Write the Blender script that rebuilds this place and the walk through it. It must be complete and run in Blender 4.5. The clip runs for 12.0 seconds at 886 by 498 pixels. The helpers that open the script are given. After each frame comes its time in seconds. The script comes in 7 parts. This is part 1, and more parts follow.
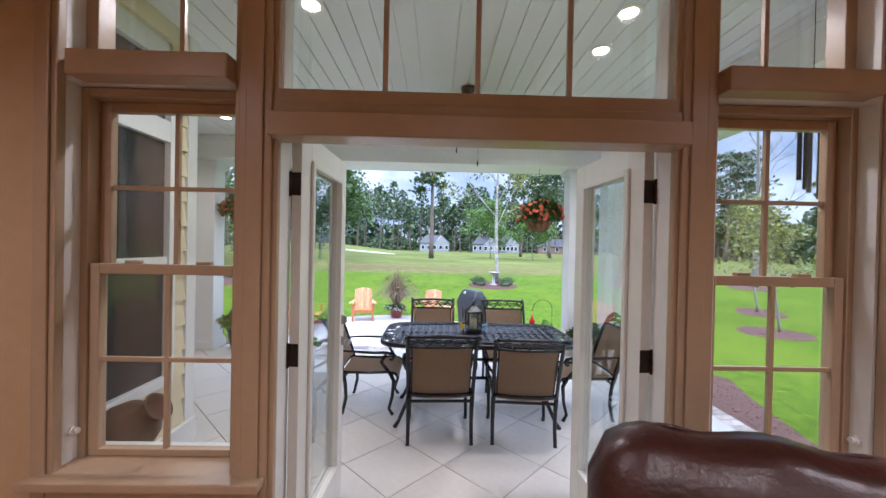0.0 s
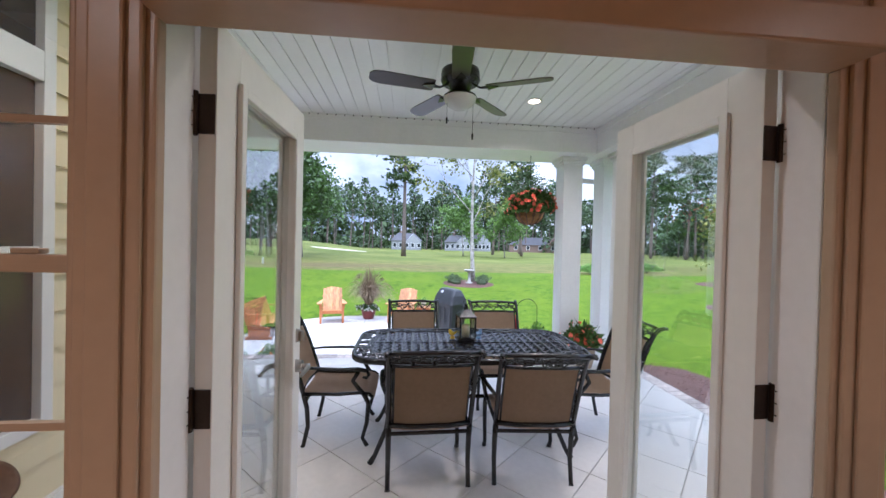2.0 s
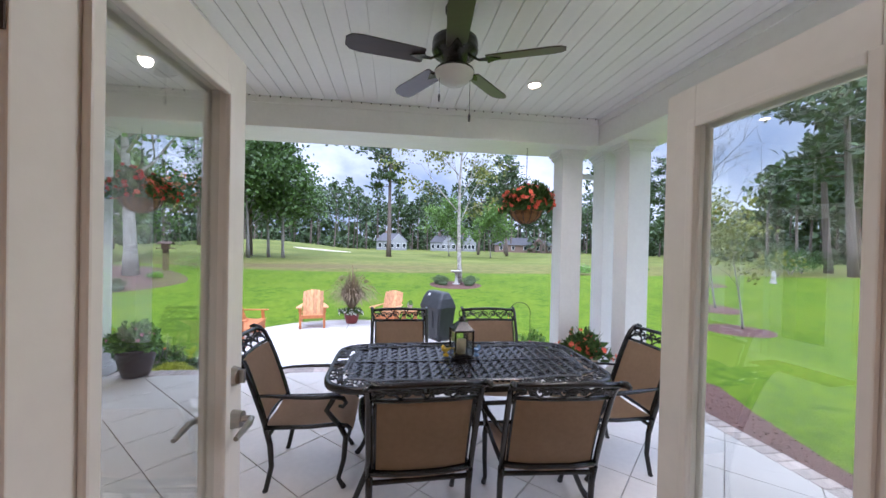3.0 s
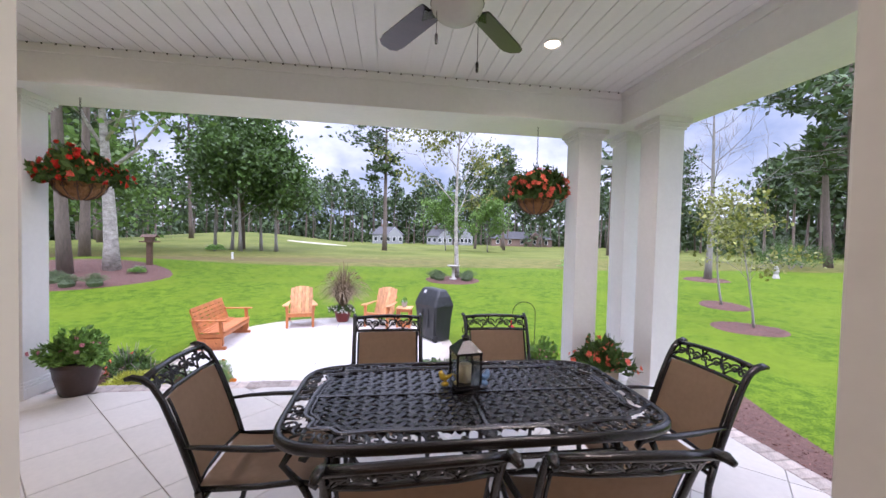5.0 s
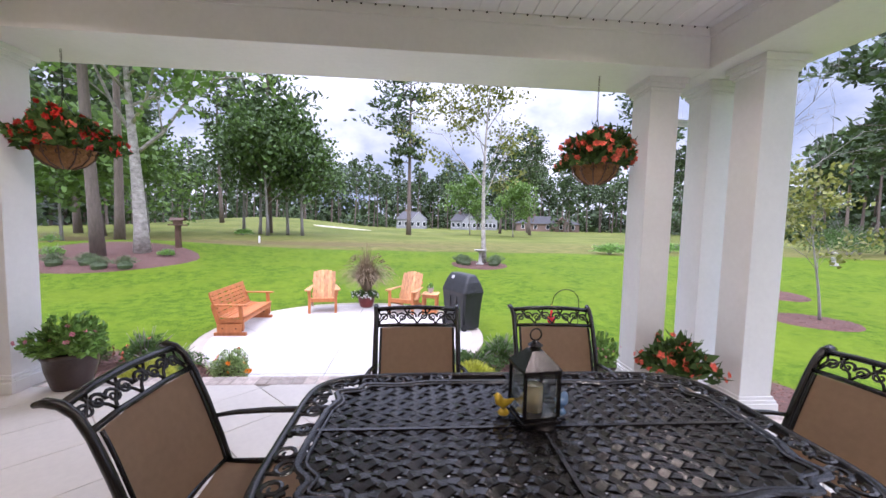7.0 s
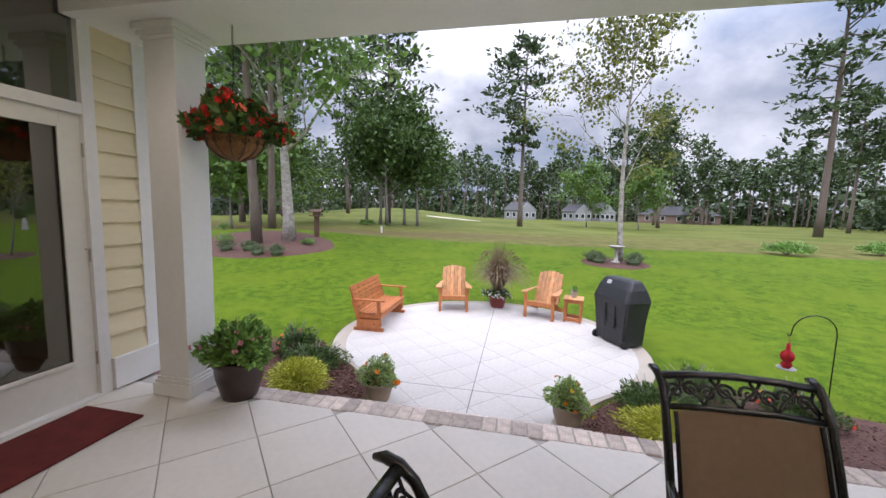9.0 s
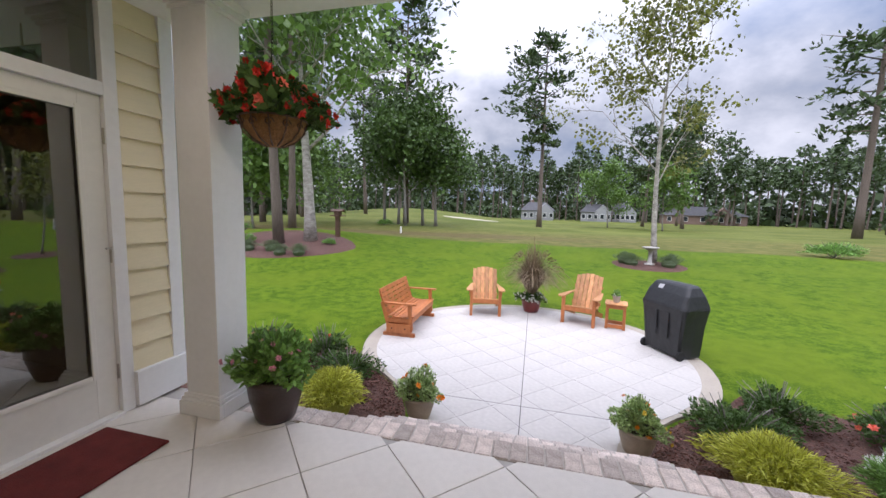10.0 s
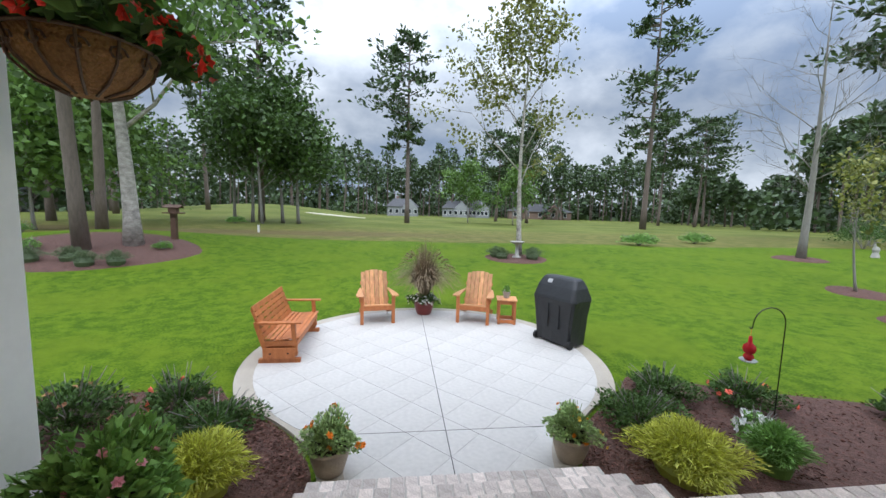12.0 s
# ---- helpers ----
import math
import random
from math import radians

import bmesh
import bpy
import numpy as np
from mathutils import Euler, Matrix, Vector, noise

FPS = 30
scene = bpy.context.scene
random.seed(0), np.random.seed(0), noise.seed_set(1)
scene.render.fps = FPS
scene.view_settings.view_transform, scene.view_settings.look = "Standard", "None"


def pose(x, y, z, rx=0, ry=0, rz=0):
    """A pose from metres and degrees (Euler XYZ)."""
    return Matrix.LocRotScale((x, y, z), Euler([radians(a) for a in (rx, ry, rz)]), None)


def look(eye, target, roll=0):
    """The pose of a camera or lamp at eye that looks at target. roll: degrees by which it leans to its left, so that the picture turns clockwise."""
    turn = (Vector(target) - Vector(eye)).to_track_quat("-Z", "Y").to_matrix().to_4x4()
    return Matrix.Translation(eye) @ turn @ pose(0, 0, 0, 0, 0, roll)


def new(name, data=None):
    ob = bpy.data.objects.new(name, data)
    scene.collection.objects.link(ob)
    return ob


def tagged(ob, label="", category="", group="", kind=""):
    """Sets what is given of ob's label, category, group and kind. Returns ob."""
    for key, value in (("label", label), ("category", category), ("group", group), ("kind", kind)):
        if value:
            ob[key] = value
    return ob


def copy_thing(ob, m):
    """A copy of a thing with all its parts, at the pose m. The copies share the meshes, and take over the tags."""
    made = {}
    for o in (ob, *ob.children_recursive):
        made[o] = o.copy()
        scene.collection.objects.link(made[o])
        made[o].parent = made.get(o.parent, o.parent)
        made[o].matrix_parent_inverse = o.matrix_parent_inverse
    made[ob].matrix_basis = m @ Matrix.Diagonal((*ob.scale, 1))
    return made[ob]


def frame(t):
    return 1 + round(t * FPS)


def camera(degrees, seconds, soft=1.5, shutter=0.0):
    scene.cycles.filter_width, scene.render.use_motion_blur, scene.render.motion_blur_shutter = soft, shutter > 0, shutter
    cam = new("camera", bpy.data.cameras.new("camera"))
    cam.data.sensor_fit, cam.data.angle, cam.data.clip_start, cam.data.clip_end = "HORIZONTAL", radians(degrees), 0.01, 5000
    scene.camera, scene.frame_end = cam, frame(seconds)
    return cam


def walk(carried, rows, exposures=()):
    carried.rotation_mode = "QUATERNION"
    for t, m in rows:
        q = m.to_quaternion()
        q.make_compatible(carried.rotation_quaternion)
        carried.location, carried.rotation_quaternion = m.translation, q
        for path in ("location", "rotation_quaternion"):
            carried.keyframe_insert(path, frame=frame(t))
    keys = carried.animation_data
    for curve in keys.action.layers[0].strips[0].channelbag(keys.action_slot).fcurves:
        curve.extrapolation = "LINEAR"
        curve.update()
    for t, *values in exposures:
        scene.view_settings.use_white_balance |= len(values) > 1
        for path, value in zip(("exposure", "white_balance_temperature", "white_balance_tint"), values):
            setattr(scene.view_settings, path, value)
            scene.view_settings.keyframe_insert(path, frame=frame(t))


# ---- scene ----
cam = camera(100.2, 12.0)
PATH = [
    (0, (-0.255, 1.549, 1.583), (-0.221, 3.548, 1.566), 1.2),
    (0.5, (-0.328, 1.624, 1.586), (-0.293, 3.623, 1.564), 1.3),
    (1, (-0.357, 1.734, 1.552), (-0.318, 3.733, 1.531), 1.3),
    (1.5, (-0.355, 1.913, 1.513), (-0.264, 3.911, 1.492), 1.3),
    (2, (-0.358, 2.186, 1.525), (-0.172, 4.177, 1.501), 1.4),
    (2.5, (-0.36, 2.408, 1.522), (-0.118, 4.393, 1.501), 1.5),
    (3, (-0.358, 2.635, 1.529), (-0.094, 4.617, 1.508), 1.3),
    (4.8, (-0.266, 3.199, 1.532), (0.019, 5.178, 1.48), 1.5),
    (5, (-0.286, 3.249, 1.533), (-0.002, 5.228, 1.478), 1.4),
    (5.5, (-0.305, 3.368, 1.511), (-0.024, 5.347, 1.447), 1.4),
    (6, (-0.292, 3.546, 1.481), (-0.019, 5.525, 1.4), 1.3),
    (6.5, (-0.268, 3.74, 1.474), (-0.017, 5.722, 1.384), 1.3),
    (7, (-0.32, 3.872, 1.447), (-0.161, 5.861, 1.309), 1.4),
    (7.2, (-0.376, 3.929, 1.436), (-0.266, 5.92, 1.277), 1.6),
    (8.8, (-0.991, 4.665, 1.504), (-1.323, 6.626, 1.294), 1.7),
    (9, (-1.08, 4.736, 1.481), (-1.478, 6.686, 1.278), 1.5),
    (9.5, (-1.291, 4.899, 1.459), (-1.77, 6.83, 1.257), 1.5),
    (10, (-1.506, 5.069, 1.431), (-1.983, 7.001, 1.229), 1.5),
    (10.5, (-1.744, 5.298, 1.437), (-2.189, 7.237, 1.231), 1.6),
    (11, (-1.916, 5.476, 1.446), (-2.312, 7.425, 1.236), 1.6),
    (11.5, (-2.05, 5.561, 1.453), (-2.177, 7.546, 1.246), 1.6),
    (12, (-2.067, 5.68, 1.455), (-1.83, 7.656, 1.251), 1.6),
]
EXPOSURES = [(0.0, 1.5, 5150, 18), (1.5, 1.45, 5150, 18), (3.0, 1.28, 5300, 21), (5.0, 1.25, 5650, 27), (7.0, 1.25, 5700, 27), (9.0, 0.69, 6000, 20), (10.5, 0.64, 6000, 20), (11.2, 0.62, 5950, 17), (12.0, 0.52, 5800, 9)]
walk(cam, [(t, look(eye, target, roll)) for t, eye, target, roll in PATH], EXPOSURES)

# ---- world and light ----
world = bpy.data.worlds.new("overcast_sky")
scene.world = world
world.use_nodes = True
wn, wl = world.node_tree.nodes, world.node_tree.links
wn.clear()
w_out = wn.new("ShaderNodeOutputWorld")
w_bg = wn.new("ShaderNodeBackground")
sky = wn.new("ShaderNodeTexSky")
sky.sky_type = 'NISHITA'
sky.sun_disc = False
sky.sun_elevation, sky.sun_rotation = radians(48), radians(200)
w_co = wn.new("ShaderNodeTexCoord")
w_map = wn.new("ShaderNodeMapping")
w_map.inputs["Scale"].default_value = (1.0, 1.0, 1.6)
w_n1 = wn.new("ShaderNodeTexNoise")
w_n1.inputs["Scale"].default_value, w_n1.inputs["Detail"].default_value = 2.3, 8
w_n1.inputs["Roughness"].default_value = 0.55
w_r1 = wn.new("ShaderNodeValToRGB")
w_r1.color_ramp.elements[0].position, w_r1.color_ramp.elements[0].color = 0.37, (4.6, 5.5, 7.1, 1)
w_r1.color_ramp.elements[1].position, w_r1.color_ramp.elements[1].color = 0.60, (14.5, 14.6, 14.8, 1)
w_e = w_r1.color_ramp.elements.new(0.47)
w_e.color = (8.0, 8.5, 9.3, 1)
w_mix = wn.new("ShaderNodeMix")
w_mix.data_type = 'RGBA'
w_mix.inputs[0].default_value = 0.85
wl.new(w_co.outputs["Generated"], w_map.inputs["Vector"])
wl.new(w_map.outputs["Vector"], w_n1.inputs["Vector"])
wl.new(w_n1.outputs["Fac"], w_r1.inputs["Fac"])
wl.new(sky.outputs["Color"], w_mix.inputs[6])
wl.new(w_r1.outputs["Color"], w_mix.inputs[7])
w_sep = wn.new("ShaderNodeSeparateXYZ")
w_lift = wn.new("ShaderNodeMapRange")          # an overcast sky is brightest overhead
w_lift.inputs["From Min"].default_value, w_lift.inputs["From Max"].default_value = 0.2, 0.95
w_lift.interpolation_type = 'SMOOTHSTEP'
w_lift.inputs["To Min"].default_value, w_lift.inputs["To Max"].default_value = 0.043, 0.22
wl.new(w_co.outputs["Generated"], w_sep.inputs[0])
wl.new(w_sep.outputs["Z"], w_lift.inputs["Value"])
wl.new(w_lift.outputs["Result"], w_bg.inputs["Strength"])
wl.new(w_mix.outputs[2], w_bg.inputs["Color"])
wl.new(w_bg.outputs["Background"], w_out.inputs["Surface"])

sun = new("sun", bpy.data.lights.new("sun", 'SUN'))
sun.data.energy, sun.data.angle, sun.data.color = 0.9, radians(35), (1.0, 0.96, 0.9)
sun.matrix_world = look((0, 0, 30), (4.2, 17.0, 0))


# ---- materials ----
def material(name, color, rough=0.6, metal=0.0, vary=0.12, scale=6.0, bump=0.0, bump_scale=60.0, island=0.0, rand=0.0, spec=0.5,
             second=None, stretch=(1, 1, 1), trans=0.0):
    """A principled surface with large stains, fine grain and relief."""
    m = bpy.data.materials.new(name)
    m.use_nodes = True
    n, l = m.node_tree.nodes, m.node_tree.links
    b = n["Principled BSDF"]
    b.inputs["Roughness"].default_value, b.inputs["Metallic"].default_value = rough, metal
    b.inputs["Specular IOR Level"].default_value = spec
    co = n.new("ShaderNodeTexCoord")
    mp = n.new("ShaderNodeMapping")
    mp.inputs["Scale"].default_value = stretch
    l.new(co.outputs["Object"], mp.inputs["Vector"])
    n1 = n.new("ShaderNodeTexNoise")
    n1.inputs["Scale"].default_value, n1.inputs["Detail"].default_value = scale, 6
    n2 = n.new("ShaderNodeTexNoise")
    n2.inputs["Scale"].default_value, n2.inputs["Detail"].default_value = scale * 9, 4
    for q in (n1, n2):
        l.new(mp.outputs["Vector"], q.inputs["Vector"])
    add = n.new("ShaderNodeMath")
    add.operation = 'ADD'
    l.new(n1.outputs["Fac"], add.inputs[0])
    l.new(n2.outputs["Fac"], add.inputs[1])
    mr = n.new("ShaderNodeMapRange")
    mr.inputs["From Min"].default_value, mr.inputs["From Max"].default_value = 0.6, 1.4
    mr.inputs["To Min"].default_value, mr.inputs["To Max"].default_value = 0.0, 1.0
    l.new(add.outputs[0], mr.inputs["Value"])
    mix = n.new("ShaderNodeMix")
    mix.data_type = 'RGBA'
    lo = [c * (1 - vary) for c in color]
    hi = [min(1, c * (1 + vary)) for c in (second or color)]
    mix.inputs[6].default_value, mix.inputs[7].default_value = (*lo, 1), (*hi, 1)
    l.new(mr.outputs["Result"], mix.inputs[0])
    tail = mix.outputs[2]
    for amount, kind in ((island, "island"), (rand, "rand")):
        if amount:
            src = n.new("ShaderNodeNewGeometry").outputs["Random Per Island"] if kind == "island" else n.new("ShaderNodeObjectInfo").outputs["Random"]
            hs = n.new("ShaderNodeHueSaturation")
            m2 = n.new("ShaderNodeMapRange")
            m2.inputs["To Min"].default_value, m2.inputs["To Max"].default_value = 1 - amount, 1 + amount
            l.new(src, m2.inputs["Value"])
            l.new(m2.outputs["Result"], hs.inputs["Value"])
            l.new(tail, hs.inputs["Color"])
            tail = hs.outputs["Color"]
    l.new(tail, b.inputs["Base Color"])
    if bump:
        n3 = n.new("ShaderNodeTexNoise")
        n3.inputs["Scale"].default_value, n3.inputs["Detail"].default_value = bump_scale, 5
        l.new(mp.outputs["Vector"], n3.inputs["Vector"])
        bp = n.new("ShaderNodeBump")
        bp.inputs["Strength"].default_value, bp.inputs["Distance"].default_value = bump, 0.02
        l.new(n3.outputs["Fac"], bp.inputs["Height"])
        l.new(bp.outputs["Normal"], b.inputs["Normal"])
    if trans:
        tr = n.new("ShaderNodeBsdfTranslucent")
        l.new(tail, tr.inputs["Color"])
        ms = n.new("ShaderNodeMixShader")
        ms.inputs["Fac"].default_value = trans
        l.new(b.outputs[0], ms.inputs[1])
        l.new(tr.outputs[0], ms.inputs[2])
        l.new(ms.outputs[0], n["Material Output"].inputs["Surface"])
    return m


def glass_material(name, tint=(0.96, 0.98, 0.97), gloss=0.09):
    m = bpy.data.materials.new(name)
    m.use_nodes = True
    n, l = m.node_tree.nodes, m.node_tree.links
    n.remove(n["Principled BSDF"])
    t, g, f, x = n.new("ShaderNodeBsdfTransparent"), n.new("ShaderNodeBsdfGlossy"), n.new("ShaderNodeLayerWeight"), n.new("ShaderNodeMixShader")
    t.inputs["Color"].default_value = (*tint, 1)
    g.inputs["Roughness"].default_value = 0.0
    p, q = n.new("ShaderNodeMath"), n.new("ShaderNodeMath")
    p.operation, q.operation = 'POWER', 'MULTIPLY_ADD'
    p.inputs[1].default_value, q.inputs[1].default_value, q.inputs[2].default_value = 3.2, 0.85, gloss
    l.new(f.outputs["Facing"], p.inputs[0])
    l.new(p.outputs[0], q.inputs[0])
    l.new(q.outputs[0], x.inputs[0])
    l.new(t.outputs[0], x.inputs[1])
    l.new(g.outputs[0], x.inputs[2])
    l.new(x.outputs[0], n["Material Output"].inputs["Surface"])
    return m


def lamp_material(name, color, strength):
    m = bpy.data.materials.new(name)
    m.use_nodes = True
    b = m.node_tree.nodes["Principled BSDF"]
    b.inputs["Base Color"].default_value = (*color, 1)
    b.inputs["Emission Color"].default_value = (*color, 1)
    b.inputs["Emission Strength"].default_value = strength
    return m


M_TRIM = material("white_trim_paint", (0.79, 0.79, 0.785), 0.42, vary=0.04, scale=3, bump=0.04, bump_scale=25)
# White trim on its room side: warm dim lamplight is put into the brown.
M_ITRIM = material("interior_trim_dim_lamplit", (0.43, 0.31, 0.205), 0.33, vary=0.05, scale=3, bump=0.04, bump_scale=25)
M_DOOR = material("door_paint", (0.76, 0.75, 0.71), 0.35, vary=0.04, scale=2.5, bump=0.03, bump_scale=30)
M_WALL = material("tan_wall_paint", (0.50, 0.34, 0.20), 0.7, vary=0.06, scale=2, bump=0.08, bump_scale=90)
M_ICEIL = material("ceiling_paint", (0.75, 0.72, 0.66), 0.8, vary=0.04, bump=0.05)
M_WOODFLOOR = material("oak_floor", (0.28, 0.16, 0.08), 0.4, vary=0.25, scale=3, stretch=(1, 8, 1), rand=0.15)
M_CEIL = material("porch_ceiling_boards", (0.80, 0.80, 0.79), 0.45, vary=0.03, scale=3, island=0.02, bump=0.03, bump_scale=40)
M_SIDING = material("cream_siding", (0.76, 0.67, 0.45), 0.5, vary=0.05, scale=3, bump=0.12, bump_scale=30, stretch=(1, 1, 6), rand=0.03)
M_SLAB = material("cream_concrete_slab", (0.63, 0.60, 0.555), 0.5, vary=0.07, scale=2.4, bump=0.08, bump_scale=120, rand=0.035)
M_JOINT = material("grey_joint", (0.40, 0.38, 0.355), 0.9, vary=0.15, scale=20, bump=0.2)
M_PATIO = material("pale_patio_concrete", (0.46, 0.435, 0.405), 0.7, vary=0.12, scale=2.2, bump=0.12, bump_scale=150, rand=0.02)
M_BORDER = material("tan_patio_border", (0.37, 0.325, 0.265), 0.8, vary=0.10, scale=5, bump=0.3, bump_scale=150)
M_BRICK = material("weathered_brick", (0.44, 0.36, 0.32), 0.85, vary=0.30, scale=14, bump=0.5, bump_scale=70, rand=0.28, second=(0.60, 0.53, 0.48))
M_MORTAR = material("mortar", (0.42, 0.39, 0.35), 0.95, vary=0.15, scale=25, bump=0.3)
M_BRONZE = material("dark_bronze_metal", (0.008, 0.0072, 0.0075), 0.24, metal=0.0, spec=0.5, vary=0.35, scale=22, bump=0.12, bump_scale=90)
M_HINGE = material("aged_bronze_hinge", (0.045, 0.030, 0.022), 0.4, metal=0.8, vary=0.3, scale=30)
M_NICKEL = material("satin_nickel", (0.45, 0.43, 0.40), 0.3, metal=0.95, vary=0.1)
M_SLING = material("tan_sling_mesh", (0.38, 0.27, 0.175), 0.75, vary=0.10, scale=4, bump=0.6, bump_scale=420, trans=0.42)
M_FANBLADE = material("dark_fan_blade", (0.035, 0.026, 0.02), 0.3, vary=0.3, scale=6, stretch=(1, 6, 1), spec=0.6)
M_CEDAR = material("red_cedar", (0.36, 0.110, 0.032), 0.5, vary=0.22, scale=5, bump=0.15, bump_scale=40, second=(0.45, 0.16, 0.05), stretch=(3, 3, 0.6), rand=0.12)
M_CEDAR2 = material("striped_cedar", (0.38, 0.145, 0.05), 0.5, vary=0.28, scale=4, bump=0.15, bump_scale=40, second=(0.55, 0.28, 0.12), stretch=(5, 5, 0.5), rand=0.22)
M_VINYL = material("black_vinyl_cover", (0.016, 0.017, 0.019), 0.5, vary=0.25, scale=5, bump=0.5, bump_scale=9)
M_LEATHER = material("oxblood_leather", (0.050, 0.013, 0.010), 0.3, vary=0.35, scale=6, bump=0.14, bump_scale=55, spec=0.6)
M_MAT = material("red_door_mat", (0.15, 0.018, 0.016), 0.95, vary=0.35, scale=12, bump=0.8, bump_scale=180)
M_POT = material("brown_glazed_pot", (0.045, 0.026, 0.022), 0.32, vary=0.25, scale=6, bump=0.1)
M_POTRED = material("oxblood_glazed_pot", (0.16, 0.025, 0.022), 0.28, vary=0.25, scale=6, bump=0.1)
M_POTTAN = material("clay_pot", (0.34, 0.27, 0.20), 0.7, vary=0.2, scale=9, bump=0.25)
M_TERRA = material("terracotta", (0.38, 0.20, 0.11), 0.7, vary=0.3, scale=8, bump=0.4, bump_scale=40)
M_TERRADARK = material("dark_terracotta", (0.11, 0.058, 0.036), 0.55, vary=0.3, scale=8, bump=0.3)
M_SOIL = material("potting_soil", (0.035, 0.024, 0.018), 0.95, vary=0.3, scale=30, bump=0.8)
M_LEAF = material("garden_leaves", (0.17, 0.31, 0.065), 0.55, spec=0.3, vary=0.2, scale=9, island=0.45, trans=0.3, second=(0.19, 0.34, 0.08))
M_LEAFDARK = material("dark_leaves", (0.075, 0.132, 0.034), 0.6, spec=0.22, vary=0.2, scale=9, island=0.45, trans=0.25)
M_LEAFSAGE = material("sage_leaves", (0.26, 0.38, 0.12), 0.55, vary=0.2, scale=9, island=0.4, trans=0.3, second=(0.32, 0.42, 0.16))
M_LEAFLIME = material("lime_leaves", (0.46, 0.48, 0.06), 0.55, vary=0.2, scale=6, island=0.4, trans=0.3)
M_LEAFBIRCH = material("birch_leaves", (0.13, 0.18, 0.035), 0.5, vary=0.25, scale=1.5, island=0.45, trans=0.35, second=(0.22, 0.21, 0.05))
M_LEAFFRESH = material("light_green_leaves", (0.10, 0.19, 0.04), 0.5, vary=0.2, scale=1.0, island=0.4, trans=0.35, second=(0.15, 0.24, 0.05))
M_LEAFOAK = material("oak_leaves", (0.05, 0.10, 0.02), 0.5, vary=0.25, scale=0.6, island=0.5, trans=0.25, second=(0.09, 0.155, 0.035))
M_NEEDLE = material("pine_needles", (0.040, 0.075, 0.024), 0.6, vary=0.25, scale=0.5, island=0.5, trans=0.15, second=(0.075, 0.115, 0.04))
M_GRASSBLADE = material("fountain_grass", (0.12, 0.065, 0.05), 0.6, vary=0.2, scale=8, island=0.4, trans=0.2, second=(0.24, 0.19, 0.10))
M_SEDGE = material("grey_green_grass", (0.10, 0.14, 0.06), 0.6, vary=0.2, scale=5, island=0.35, trans=0.2)
M_RED = material("red_petals", (0.62, 0.035, 0.02), 0.5, vary=0.15, scale=9, island=0.3, trans=0.25)
M_CORAL = material("coral_petals", (0.85, 0.20, 0.12), 0.5, vary=0.15, scale=9, island=0.25, trans=0.3)
M_ORANGE = material("orange_petals", (0.85, 0.28, 0.02), 0.5, vary=0.15, scale=9, island=0.25, trans=0.25)
M_PINK = material("pink_petals", (0.70, 0.30, 0.36), 0.5, vary=0.2, scale=9, island=0.3, trans=0.25)
M_WHITE = material("white_petals", (0.80, 0.80, 0.76), 0.5, vary=0.05, scale=9, island=0.1, trans=0.25)
M_YELLOW = material("yellow_petals", (0.75, 0.52, 0.05), 0.5, vary=0.1, scale=9, island=0.2, trans=0.2)
M_BARKPINE = material("pine_bark", (0.16, 0.125, 0.105), 0.9, vary=0.35, scale=5, bump=0.9, bump_scale=14, stretch=(3, 3, 0.7))
M_BARKGREY = material("grey_bark", (0.24, 0.22, 0.20), 0.9, vary=0.3, scale=6, bump=0.7, bump_scale=16, stretch=(3, 3, 0.7))
M_BARKBIRCH = material("peeling_birch_bark", (0.12, 0.10, 0.09), 0.85, vary=0.35, scale=4.5, bump=0.6, bump_scale=18, second=(0.46, 0.42, 0.38), stretch=(1, 1, 1.6))
M_MULCH = material("brown_mulch", (0.075, 0.032, 0.024), 0.95, vary=0.5, scale=14, bump=1.0, bump_scale=45, second=(0.10, 0.050, 0.037))
M_CHIP = material("mulch_chips", (0.11, 0.050, 0.038), 0.95, vary=0.3, scale=14, island=0.5, second=(0.15, 0.075, 0.055))
M_WAX = material("ivory_candle_wax", (0.72, 0.64, 0.44), 0.5, vary=0.05, trans=0.2)
M_BIRDY = material("yellow_ceramic", (0.62, 0.44, 0.03), 0.3, vary=0.15, scale=20)
M_BIRDB = material("blue_ceramic", (0.12, 0.22, 0.38), 0.3, vary=0.2, scale=20)
M_STONE = material("grey_stone", (0.38, 0.36, 0.33), 0.85, vary=0.2, scale=12, bump=0.4)
M_ROOF = material("grey_shingles", (0.08, 0.08, 0.085), 0.9, vary=0.25, scale=1.5)
M_HOUSE = material("pale_house_siding", (0.30, 0.305, 0.31), 0.8, vary=0.08, scale=1)
M_HOUSEBRICK = material("brown_house_brick", (0.22, 0.15, 0.12), 0.85, vary=0.15, scale=1)
M_DARKPANE = material("dark_window_pane", (0.03, 0.035, 0.04), 0.12, vary=0.1)
M_SAND = material("bunker_sand", (0.52, 0.48, 0.38), 0.9, vary=0.06, scale=1)
M_REDGLASS = material("red_feeder_glass", (0.55, 0.02, 0.03), 0.12, vary=0.1, trans=0.3)
M_CLEAR = material("pale_glass_plastic", (0.62, 0.60, 0.60), 0.1, vary=0.05, trans=0.4)
M_BASKETLINER = material("coco_liner", (0.30, 0.15, 0.06), 0.9, vary=0.35, scale=12, bump=0.9, bump_scale=60)
M_PVC = material("white_vinyl", (0.74, 0.74, 0.73), 0.35, vary=0.03)
M_FROST = material("frosted_glass_bowl", (0.80, 0.80, 0.78), 0.25, vary=0.03, trans=0.3)
M_BLACK = material("black_gap", (0.01, 0.01, 0.01), 0.8)
